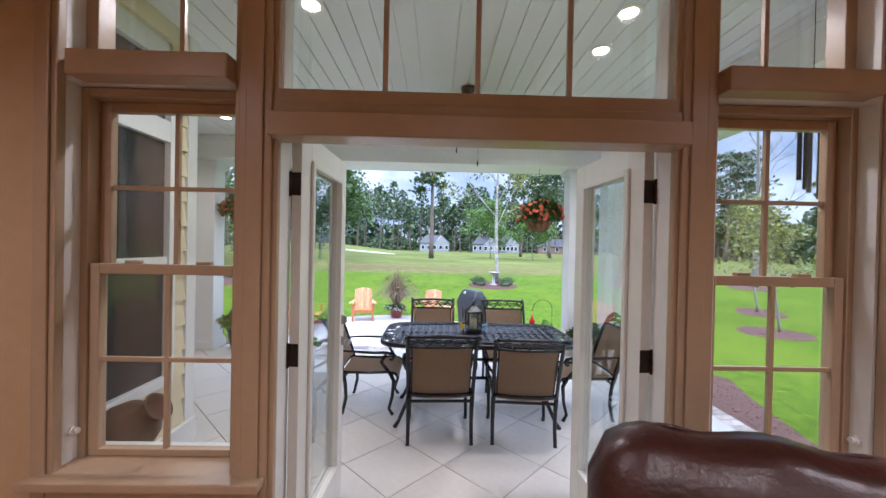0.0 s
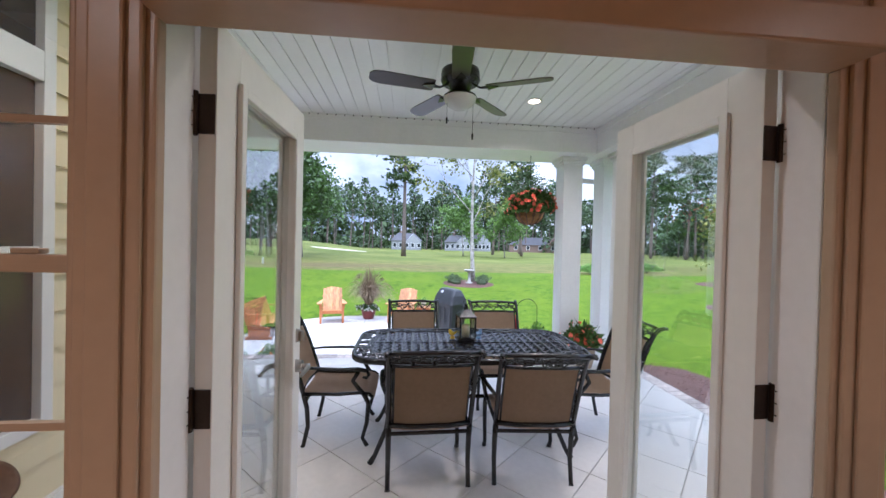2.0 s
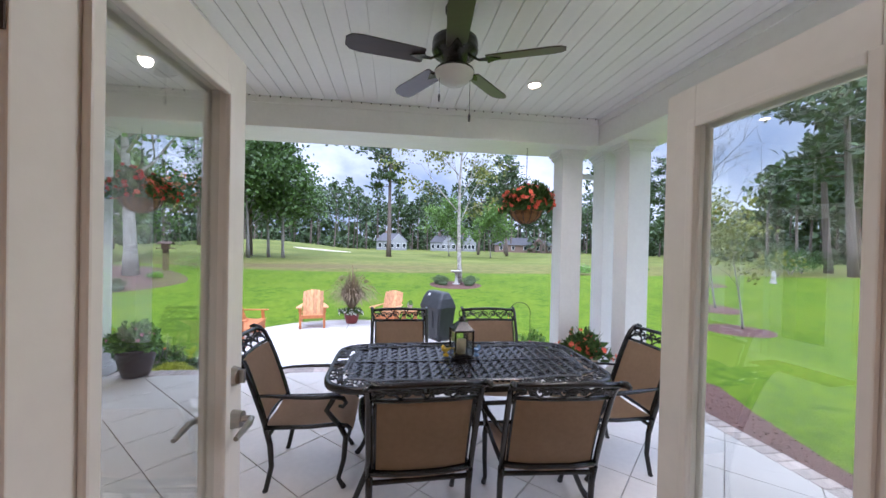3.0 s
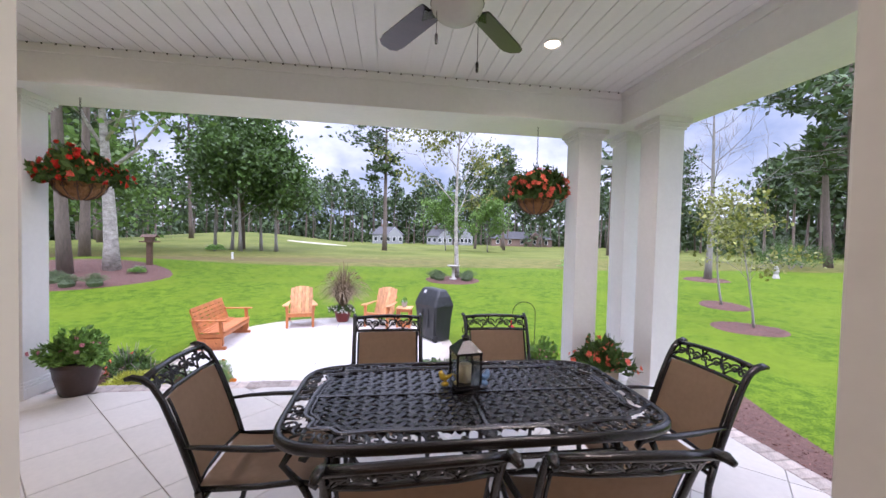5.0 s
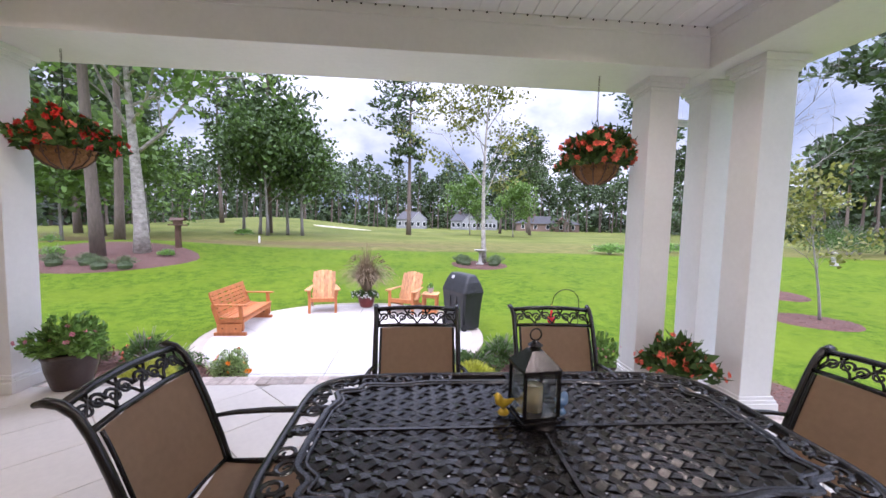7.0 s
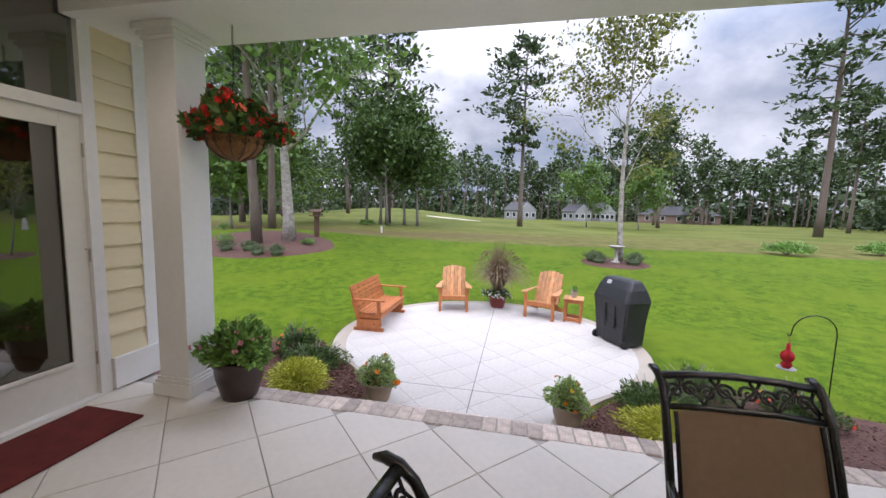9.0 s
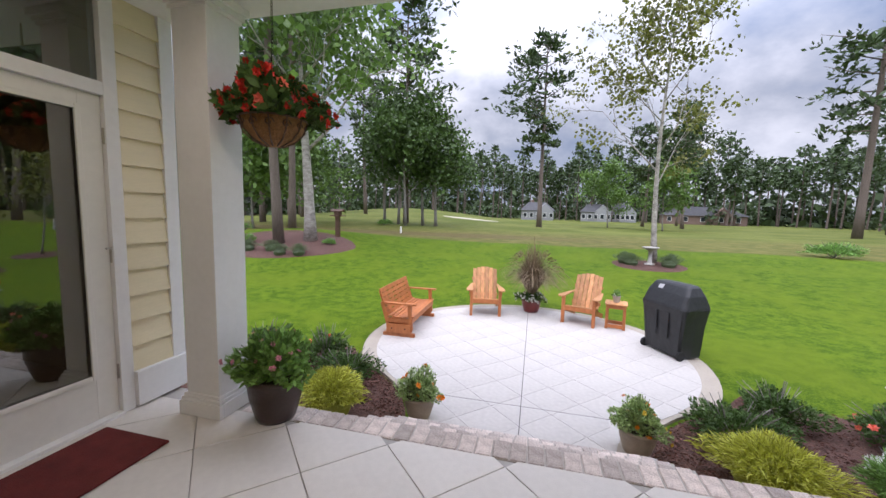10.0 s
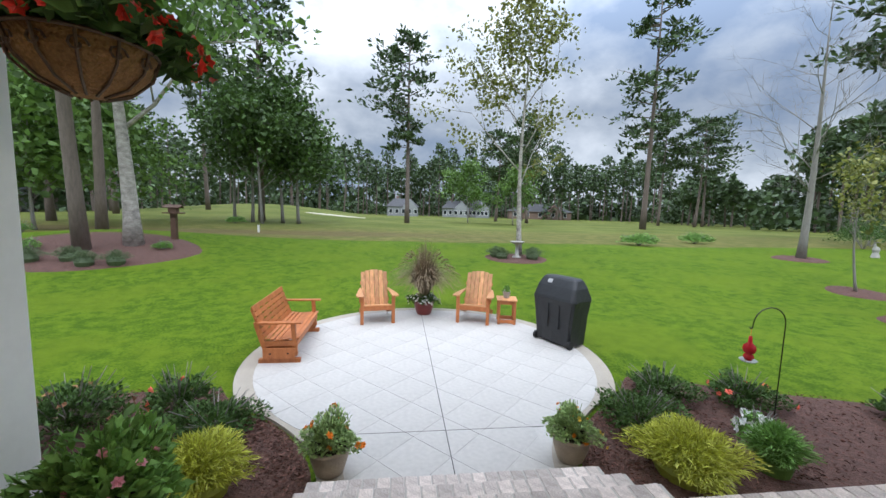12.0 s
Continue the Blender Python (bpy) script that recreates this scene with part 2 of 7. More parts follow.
M_GREY = material("grey_plate", (0.40, 0.40, 0.40), 0.6)
M_GLASS = glass_material("clear_pane")
M_COATED = glass_material("coated_pane", (0.70, 0.74, 0.72), 0.22)
M_CAN = lamp_material("warm_lamp_lens", (1.0, 0.78, 0.50), 9.0)


def lawn_material():
    """Mown lawn near the house, rough fairway past a wavy edge, a brown swale and pale greens, by the place on the ground."""
    m = bpy.data.materials.new("lawn_grass")
    m.use_nodes = True
    n, l = m.node_tree.nodes, m.node_tree.links
    b = n["Principled BSDF"]
    b.inputs["Roughness"].default_value, b.inputs["Specular IOR Level"].default_value = 0.8, 0.08
    co = n.new("ShaderNodeTexCoord")
    sp = n.new("ShaderNodeSeparateXYZ")
    l.new(co.outputs["Object"], sp.inputs[0])

    def tex(scale, detail=5, rough=0.6):
        q = n.new("ShaderNodeTexNoise")
        q.inputs["Scale"].default_value, q.inputs["Detail"].default_value, q.inputs["Roughness"].default_value = scale, detail, rough
        l.new(co.outputs["Object"], q.inputs["Vector"])
        return q.outputs["Fac"]

    def calc(op, a, c):
        q = n.new("ShaderNodeMath")
        q.operation = op
        for k, v in enumerate((a, c)):
            if isinstance(v, (int, float)):
                q.inputs[k].default_value = v
            else:
                l.new(v, q.inputs[k])
        return q.outputs[0]

    def blend(f, a, c):
        q = n.new("ShaderNodeMix")
        q.data_type = 'RGBA'
        l.new(f, q.inputs[0])
        for k, v in ((6, a), (7, c)):
            if isinstance(v, tuple):
                q.inputs[k].default_value = (*v, 1)
            else:
                l.new(v, q.inputs[k])
        return q.outputs[2]

    def step(v, lo, hi):
        q = n.new("ShaderNodeMapRange")
        q.interpolation_type = 'SMOOTHSTEP'
        q.inputs["From Min"].default_value, q.inputs["From Max"].default_value = lo, hi
        l.new(v, q.inputs["Value"])
        return q.outputs["Result"]

    fine = calc('ADD', calc('MULTIPLY', tex(30.0, 3), 0.5), calc('MULTIPLY', tex(4.0, 6, 0.7), 0.5))
    lawn = blend(step(fine, 0.40, 0.60), (0.038, 0.082, 0.003), (0.110, 0.166, 0.008))
    lawn = blend(calc('MULTIPLY', step(tex(0.45, 6, 0.65), 0.44, 0.60), 0.6), lawn, (0.105, 0.150, 0.008))
    rough_grass = blend(step(tex(1.3, 6), 0.35, 0.65), (0.085, 0.095, 0.022), (0.150, 0.140, 0.042))
    far_grass = blend(step(tex(0.12, 5), 0.38, 0.62), (0.090, 0.110, 0.022), (0.140, 0.155, 0.038))
    wave = calc('ADD', sp.outputs["Y"], calc('MULTIPLY', tex(0.10, 2), 5.0))
    c = blend(step(wave, 26.6, 27.4), lawn, rough_grass)
    swale = calc('MULTIPLY', step(wave, 29.0, 31.0), calc('SUBTRACT', 1.0, step(wave, 33.0, 36.0)))
    swale = calc('MULTIPLY', swale, calc('SUBTRACT', 1.0, step(sp.outputs["X"], -6.0, 8.0)))
    c = blend(calc('MULTIPLY', swale, 0.7), c, (0.11, 0.08, 0.04))
    c = blend(step(wave, 36.0, 46.0), c, far_grass)
    l.new(c, b.inputs["Base Color"])
    bp = n.new("ShaderNodeBump")
    bp.inputs["Strength"].default_value, bp.inputs["Distance"].default_value = 0.9, 0.04
    l.new(fine, bp.inputs["Height"])
    l.new(bp.outputs["Normal"], b.inputs["Normal"])
    return m


M_LAWN = lawn_material()


# ---- builders ----
def finish(bm, name, mat, smooth=False):
    bmesh.ops.recalc_face_normals(bm, faces=bm.faces)
    me = bpy.data.meshes.new(name)
    bm.to_mesh(me)
    bm.free()
    me.materials.append(mat)
    if smooth:
        me.polygons.foreach_set("use_smooth", [True] * len(me.polygons))
    return me


def part(name, bm, mat, parent, label="", smooth=False):
    """Links a bmesh as one mesh object under a thing or under a part."""
    ob = new(name, finish(bm, name, mat, smooth))
    ob.parent = parent
    return tagged(ob, label)


def thing(name, label, category, m=None, group="", kind=""):
    ob = new(name)
    ob.empty_display_size = 0.1
    if m is not None:
        ob.matrix_world = m
    return tagged(ob, label, category, group, kind)


def solid(name, bm, mat, label, category, kind="", m=None, smooth=False, group=""):
    """A thing that is one mesh."""
    ob = new(name, finish(bm, name, mat, smooth))
    if m is not None:
        ob.matrix_world = m
    return tagged(ob, label, category, group, kind)


def box(bm, x0, x1, y0, y1, z0, z1, bev=0.0, m=None):
    g = bmesh.ops.create_cube(bm, size=1.0)
    bmesh.ops.transform(bm, matrix=Matrix.Translation(((x0 + x1) / 2, (y0 + y1) / 2, (z0 + z1) / 2)) @ Matrix.Diagonal((x1 - x0, y1 - y0, z1 - z0, 1)), verts=g["verts"])
    vs = g["verts"]
    if bev:
        es = list({e for v in vs for e in v.link_edges})
        r = bmesh.ops.bevel(bm, geom=es, offset=bev, segments=2, profile=0.6, affect='EDGES')
        vs = list({v for f in r["faces"] for v in f.verts})
        vs = [v for v in bm.verts if v.is_valid and v in set(vs)] if m is not None else vs
    if m is not None:
        bmesh.ops.transform(bm, matrix=m, verts=vs)
    return bm


def bx(*a, **k):
    return box(bmesh.new(), *a, **k)


def ring_pts(c, u, v, r, n):
    return [c + u * (r * math.cos(2 * math.pi * k / n)) + v * (r * math.sin(2 * math.pi * k / n)) for k in range(n)]


def tube(bm, pts, r, n=8, flat=1.0, closed=False):
    """A round bar along points; r: one radius or one a point; flat squeezes it across."""
    pts = [Vector(p) for p in pts]
    rs = r if isinstance(r, (list, tuple)) else [r] * len(pts)
    prev, rings, u = None, [], None
    for k, p in enumerate(pts):
        if closed:
            d = pts[(k + 1) % len(pts)] - pts[k - 1]
        else:
            d = pts[min(k + 1, len(pts) - 1)] - pts[max(k - 1, 0)]
        d.normalize()
        if u is None:
            u = d.orthogonal().normalized()
            if abs(d.z) < 0.95:
                u = d.cross(Vector((0, 0, 1))).normalized()
        u = (u - d * u.dot(d)).normalized()
        v = d.cross(u)
        rings.append([bm.verts.new(q) for q in ring_pts(p, u, v * flat, rs[k], n)])
    for k in range(len(rings) - (0 if closed else 1)):
        a, b = rings[k], rings[(k + 1) % len(rings)]
        for j in range(n):
            bm.faces.new((a[j], a[(j + 1) % n], b[(j + 1) % n], b[j]))
    if not closed:
        bm.faces.new(rings[0][::-1])
        bm.faces.new(rings[-1])
    return bm


def lathe(bm, prof, n=24, c=(0, 0, 0)):
    """Turns (radius, height) pairs about z."""
    rings = []
    for r, z in prof:
        if r < 1e-5:
            rings.append([bm.verts.new((c[0], c[1], c[2] + z))])
        else:
            rings.append([bm.verts.new((c[0] + r * math.cos(2 * math.pi * k / n), c[1] + r * math.sin(2 * math.pi * k / n), c[2] + z)) for k in range(n)])
    for a, b in zip(rings, rings[1:]):
        for j in range(n):
            q = [a[j % len(a)], a[(j + 1) % len(a)], b[(j + 1) % len(b)], b[j % len(b)]]
            q = list(dict.fromkeys(q))
            if len(q) > 2:
                bm.faces.new(q)
    return bm


def prism(bm, poly, z0, z1):
    """A flat outline with depth."""
    lo = [bm.verts.new((x, y, z0)) for x, y in poly]
    hi = [bm.verts.new((x, y, z1)) for x, y in poly]
    bm.faces.new(lo[::-1])
    bm.faces.new(hi)
    for k in range(len(poly)):
        j = (k + 1) % len(poly)
        bm.faces.new((lo[k], lo[j], hi[j], hi[k]))
    return bm


def clip(poly, inside):
    """Cuts an outline by a convex outline that runs anticlockwise."""
    for k in range(len(inside)):
        (ax, ay), (bx_, by) = inside[k], inside[(k + 1) % len(inside)]
        side = lambda p: (bx_ - ax) * (p[1] - ay) - (by - ay) * (p[0] - ax)
        out = []
        for i, p in enumerate(poly):
            q = poly[(i + 1) % len(poly)]
            sp, sq = side(p), side(q)
            if sp >= 0:
                out.append(p)
            if (sp >= 0) != (sq >= 0):
                f = sp / (sp - sq)
                out.append((p[0] + f * (q[0] - p[0]), p[1] + f * (q[1] - p[1])))
        poly = out
        if len(poly) < 3:
            return []
    return poly


def area(poly):
    return abs(sum(p[0] * q[1] - q[0] * p[1] for p, q in zip(poly, poly[1:] + poly[:1]))) / 2


def cards(name, centres, normals, lengths, widths, mat, parent=None, label="", seed=1, bend=0.0):
    """Many small leaves, each a folded diamond of four corners, as one mesh."""
    rng = np.random.default_rng(seed)
    c = np.asarray(centres, float)
    d = np.asarray(normals, float)
    d /= np.linalg.norm(d, axis=1, keepdims=True) + 1e-9
    side = np.cross(d, rng.normal(size=d.shape))
    side /= np.linalg.norm(side, axis=1, keepdims=True) + 1e-9
    up = np.cross(side, d)
    L, W = np.asarray(lengths, float).reshape(-1, 1), np.asarray(widths, float).reshape(-1, 1)
    v = np.stack([c - d * L * 0.5, c + side * W * 0.5 + up * W * 0.18, c + d * L * 0.5 - up * L * bend, c - side * W * 0.5 + up * W * 0.18], axis=1).reshape(-1, 3)
    me = bpy.data.meshes.new(name)
    k = len(c)
    me.vertices.add(4 * k)
    me.vertices.foreach_set("co", v.astype(np.float32).ravel())
    me.loops.add(4 * k)
    me.loops.foreach_set("vertex_index", np.arange(4 * k, dtype=np.int32))
    me.polygons.add(k)
    me.polygons.foreach_set("loop_start", np.arange(0, 4 * k, 4, dtype=np.int32))
    me.update(calc_edges=True)
    me.materials.append(mat)
    ob = new(name, me)
    ob.parent = parent
    return tagged(ob, label)


def ground_height(x, y):
    base = np.interp(y, [-60, 9.0, 14.2, 18, 23, 30, 60, 160, 900], [-0.80, -0.80, -0.80, -0.48, -0.14, -0.16, -0.42, -0.45, -0.45])
    mound = 2.3 * np.exp(-((x + 27) / 17) ** 2 - ((y - 78) / 22) ** 2) + 0.5 * np.exp(-((x + 13.5) / 5) ** 2 - ((y - 21.5) / 4) ** 2)
    return base + mound


# ---- ground ----
def build_ground():
    xs = np.concatenate([[-1500, -700, -350, -200, -140], np.arange(-110, -30, 5), np.arange(-30, 30, 1.0), np.arange(30, 110, 5), [110, 140, 200, 350, 700, 1500]])
    ys = np.concatenate([[-1500, -600, -200, -60, -20], np.arange(-8, 34, 1.0), np.arange(34, 120, 4), [120, 150, 200, 300, 500, 900, 1500]])
    v = [(x, y, float(ground_height(x, y))) for y in ys for x in xs]
    w = len(xs)
    f = [(j * w + i, j * w + i + 1, (j + 1) * w + i + 1, (j + 1) * w + i) for j in range(len(ys) - 1) for i in range(w - 1)]
    me = bpy.data.meshes.new("ground")
    me.from_pydata(v, [], f)
    me.polygons.foreach_set("use_smooth", [True] * len(me.polygons))
    me.materials.append(M_LAWN)
    tagged(new("ground", me), "bright green mown lawn running into a rough golf fairway", "lawn", kind="structure")


build_ground()

# ---- house walls ----
ROOM = (-3.0, 3.4, -2.2, 3.03)          # x0, x1, y0, y1 of the room behind the doors
WY0, WY1 = 3.03, 3.21                    # inner and outer face of the porch wall
DX0, DX1, DTOP = -0.93, 0.735, 2.11      # doorway
LW = (-1.73, -1.035)
RW = (0.870, 1.535)
SILL, HEAD, TRB, TRT = 0.655, 2.21, 2.29, 2.80


def wall(name, boxes, mat, label):
    bm = bmesh.new()
    for b in boxes:
        box(bm, *b)
    return solid(name, bm, mat, label, "wall", "structure")


WALLTOP = 3.30
wall("wall_north", [
    (-2.10, LW[0], WY0, WY1, 0, WALLTOP), (RW[1], 3.4, WY0, WY1, 0, WALLTOP),
    (LW[1], DX0, WY0, WY1, 0, WALLTOP), (DX1, RW[0], WY0, WY1, 0, WALLTOP),
    (LW[0], LW[1], WY0, WY1, 0, SILL), (RW[0], RW[1], WY0, WY1, 0, SILL),
    (LW[0], LW[1], WY0, WY1, HEAD, TRB), (RW[0], RW[1], WY0, WY1, HEAD, TRB),
    (LW[0], LW[1], WY0, WY1, TRT, WALLTOP), (RW[0], RW[1], WY0, WY1, TRT, WALLTOP),
    (DX0, DX1, WY0, WY1, TRT, WALLTOP), (DX0, DX1, WY0, WY1, DTOP, 2.16)], M_TRIM, "white-trimmed house wall with double doors and windows")
wall("wall_west", [(-3.2, -3.0, -2.2, 3.03, 0, 2.95)], M_WALL, "plain tan painted room wall")
wall("wall_inner_left", [(-3.0, -1.80, 3.005, 3.029, 0, 2.9)], M_WALL, "tan painted plaster beside the window casing")
wall("wall_inner_right", [(1.69, 3.4, 3.005, 3.029, 0, 2.9)], M_WALL, "tan painted plaster beside the window casing")
wall("wall_east", [(3.4, 3.6, -2.2, 3.21, 0, WALLTOP)], M_WALL, "plain tan painted room wall")
wall("wall_south", [(-3.2, 3.6, -2.4, -2.2, 0, 2.95)], M_WALL, "plain tan painted room wall")
solid("ceiling", bx(-3.2, 3.4, -2.4, 3.03, 2.95, 3.05), M_ICEIL, "plain off-white room ceiling", "ceiling", "structure")
solid("floor", bx(-3.2, 3.4, -2.4, 3.03, -0.12, -0.005), M_WOODFLOOR, "dark oak room floor", "floor", "structure")

# interior casings and posts
def trim(name, boxes, mat=None, label="", bev=0.006):
    bm = bmesh.new()
    for b in boxes:
        box(bm, *b, bev=bev)
    return solid(name, bm, mat or M_ITRIM, label or "painted wooden window and door casing", "trim", "structure")


trim("trim", [(-1.045, -0.877, 2.998, 3.028, 0.0, 2.93), (-1.025, -0.897, 2.985, 2.9975, 0.0, 2.93), (-0.995, -0.927, 2.975, 2.9845, 0, 2.93)], label="painted fluted post between window and doorway")
trim("trim", [(0.678, 0.845, 2.998, 3.028, 0.0, 2.93), (0.698, 0.825, 2.985, 2.9975, 0.0, 2.93), (0.728, 0.795, 2.975, 2.9845, 0, 2.93)], label="painted fluted post between doorway and window")
trim("trim", [(-1.80, -1.715, 2.990, 3.028, 0.0, 2.93), (-1.79, -1.735, 2.978, 2.9895, 0.0, 2.93)], label="painted casing beside the window")
trim("trim", [(1.545, 1.675, 2.990, 3.028, 0.0, 2.93), (1.565, 1.655, 2.978, 2.9895, 0.0, 2.93)], label="painted casing beside the window")
trim("trim", [(-0.876, 0.677, 2.955, 3.028, 2.062, 2.115), (-0.876, 0.677, 2.975, 3.028, 2.1155, 2.172), (-0.88, 0.681, 2.90, 3.025, 1.974, 2.0615)], label="boxed shade valance over the doorway")
trim("trim", [(-1.64, -1.046, 2.94, 3.028, 2.190, 2.284)], label="boxed shade valance over the window")
trim("trim", [(0.846, 1.46, 2.94, 3.028, 2.200, 2.292)], label="boxed shade valance over the window")
trim("trim", [(-1.80, -0.905, 2.93, 3.112, 0.640, 0.674), (-1.78, -0.93, 2.985, 3.028, 0.56, 0.6395)], label="painted window stool and apron")
trim("trim", [(0.84, 1.70, 2.93, 3.112, 0.640, 0.674), (0.86, 1.66, 2.985, 3.028, 0.56, 0.6395)], label="painted window stool and apron")
# white door jambs
trim("trim", [(DX0 + 0.001, DX0 + 0.018, 3.03, 3.225, 0, 2.10), (DX0 + 0.018, DX0 + 0.032, 3.05, 3.17, 0, 2.09)], M_TRIM, "white painted door jamb")
trim("trim", [(DX1 - 0.018, DX1 - 0.001, 3.03, 3.225, 0, 2.10), (DX1 - 0.032, DX1 - 0.018, 3.05, 3.17, 0, 2.09)], M_TRIM, "white painted door jamb")
trim("trim", [(DX0 + 0.02, DX1 - 0.02, 3.03, 3.225, 2.085, 2.108)], M_TRIM, "white painted door head")
solid("threshold", bx(DX0, DX1, 3.0, 3.24, -0.02, 0.012, bev=0.004), M_HINGE, "dark bronze door threshold", "threshold", "structure")


def pane(parent, x0, x1, y, z0, z1, axis="y", mat=M_GLASS):
    bm = bx(x0, x1, y - 0.002, y + 0.002, z0, z1) if axis == "y" else bx(y - 0.002, y + 0.002, x0, x1, z0, z1)
    ob = part("pane", bm, mat, parent)
    ob.visible_shadow = False
    return ob


def sash_window(name, x0, x1, label):
    """Two sashes, each with four panes, under a fixed light with two."""
    w = thing(name, label, "window", kind="structure")
    fr = bmesh.new()
    for b in ((x0, x0 + 0.03, 3.105, 3.205, SILL + 0.003, HEAD - 0.003), (x1 - 0.03, x1, 3.105, 3.205, SILL + 0.003, HEAD - 0.003),
              (x0 + 0.0305, x1 - 0.0305, 3.105, 3.205, HEAD - 0.04, HEAD - 0.003), (x0 + 0.0305, x1 - 0.0305, 3.105, 3.205, SILL + 0.003, SILL + 0.02)):
        box(fr, *b, bev=0.004)
    part("window_frame", fr, M_ITRIM, w)
    xm, mid = (x0 + x1) / 2, 1.46
    for z0, z1, y, nm in ((SILL + 0.021, mid + 0.02, 3.132, "lower_sash"), (mid - 0.02, HEAD - 0.041, 3.178, "upper_sash")):
        s = bmesh.new()
        a, b = x0 + 0.032, x1 - 0.032
        for q in ((a, a + 0.042, y - 0.018, y + 0.018, z0, z1), (b - 0.042, b, y - 0.018, y + 0.018, z0, z1),
                  (a + 0.0425, b - 0.0425, y - 0.018, y + 0.018, z0, z0 + 0.028), (a + 0.0425, b - 0.0425, y - 0.018, y + 0.018, z1 - 0.042, z1)):
            box(s, *q, bev=0.004)
        sash = part(nm, s, M_ITRIM, w)
        zc = (z0 + z1) / 2
        part("muntin", bx(xm - 0.009, xm + 0.009, y - 0.009, y + 0.009, z0 + 0.0285, z1 - 0.043), M_ITRIM, sash)
        part("muntin", bx(a + 0.043, b - 0.043, y - 0.0085, y + 0.0085, zc - 0.009, zc + 0.009), M_ITRIM, sash)
        pane(sash, a + 0.04, b - 0.04, y + 0.004, z0 + 0.024, z1 - 0.04)
        if nm == "lower_sash":
            for lx in (x0 + 0.2, x1 - 0.2):
                part("sash_lock", bx(lx - 0.03, lx + 0.03, y - 0.012, y + 0.016, z1 + 0.001, z1 + 0.014, bev=0.003), M_ITRIM, sash)
    t = bmesh.new()
    for q in ((x0, x0 + 0.05, 3.12, 3.205, TRB + 0.003, TRT - 0.003), (x1 - 0.05, x1, 3.12, 3.205, TRB + 0.003, TRT - 0.003),
              (x0 + 0.051, x1 - 0.051, 3.12, 3.205, TRB + 0.003, TRB + 0.045), (x0 + 0.051, x1 - 0.051, 3.12, 3.205, TRT - 0.05, TRT - 0.003)):
        box(t, *q, bev=0.004)
    tl = part("top_light", t, M_ITRIM, w)
    part("muntin", bx(xm - 0.01, xm + 0.01, 3.19, 3.21, TRB + 0.046, TRT - 0.051), M_ITRIM, tl)
    pane(tl, x0 + 0.045, x1 - 0.045, 3.2, TRB + 0.04, TRT - 0.045)
    part("outer_sill", bx(x0 - 0.05, x1 + 0.05, 3.215, 3.27, SILL - 0.06, SILL, bev=0.005), M_TRIM, w)
    return w


sash_window("window_1", *LW, "tall white double-hung window with grilles beside the doorway")
sash_window("window_2", *RW, "tall white double-hung window with grilles beside the doorway")
tw = thing("window_3", "wide white transom window with four panes above the doorway", "window", kind="structure")
fr = bmesh.new()
for q in ((DX0, DX0 + 0.025, 3.11, 3.205, 2.163, TRT - 0.003), (DX1 - 0.025, DX1, 3.11, 3.205, 2.163, TRT - 0.003), (DX0 + 0.026, DX1 - 0.026, 3.11, 3.205, 2.163, 2.20), (DX0 + 0.026, DX1 - 0.026, 3.11, 3.205, TRT - 0.05, TRT - 0.003)):
    box(fr, *q, bev=0.004)
part("window_frame", fr, M_TRIM, tw)
for mx in (-0.494, -0.091, 0.313):
    part("muntin", bx(mx - 0.011, mx + 0.011, 3.17, 3.19, 2.2005, TRT - 0.051), M_ITRIM, tw)
pane(tw, DX0 + 0.022, DX1 - 0.022, 3.18, 2.195, TRT - 0.045)


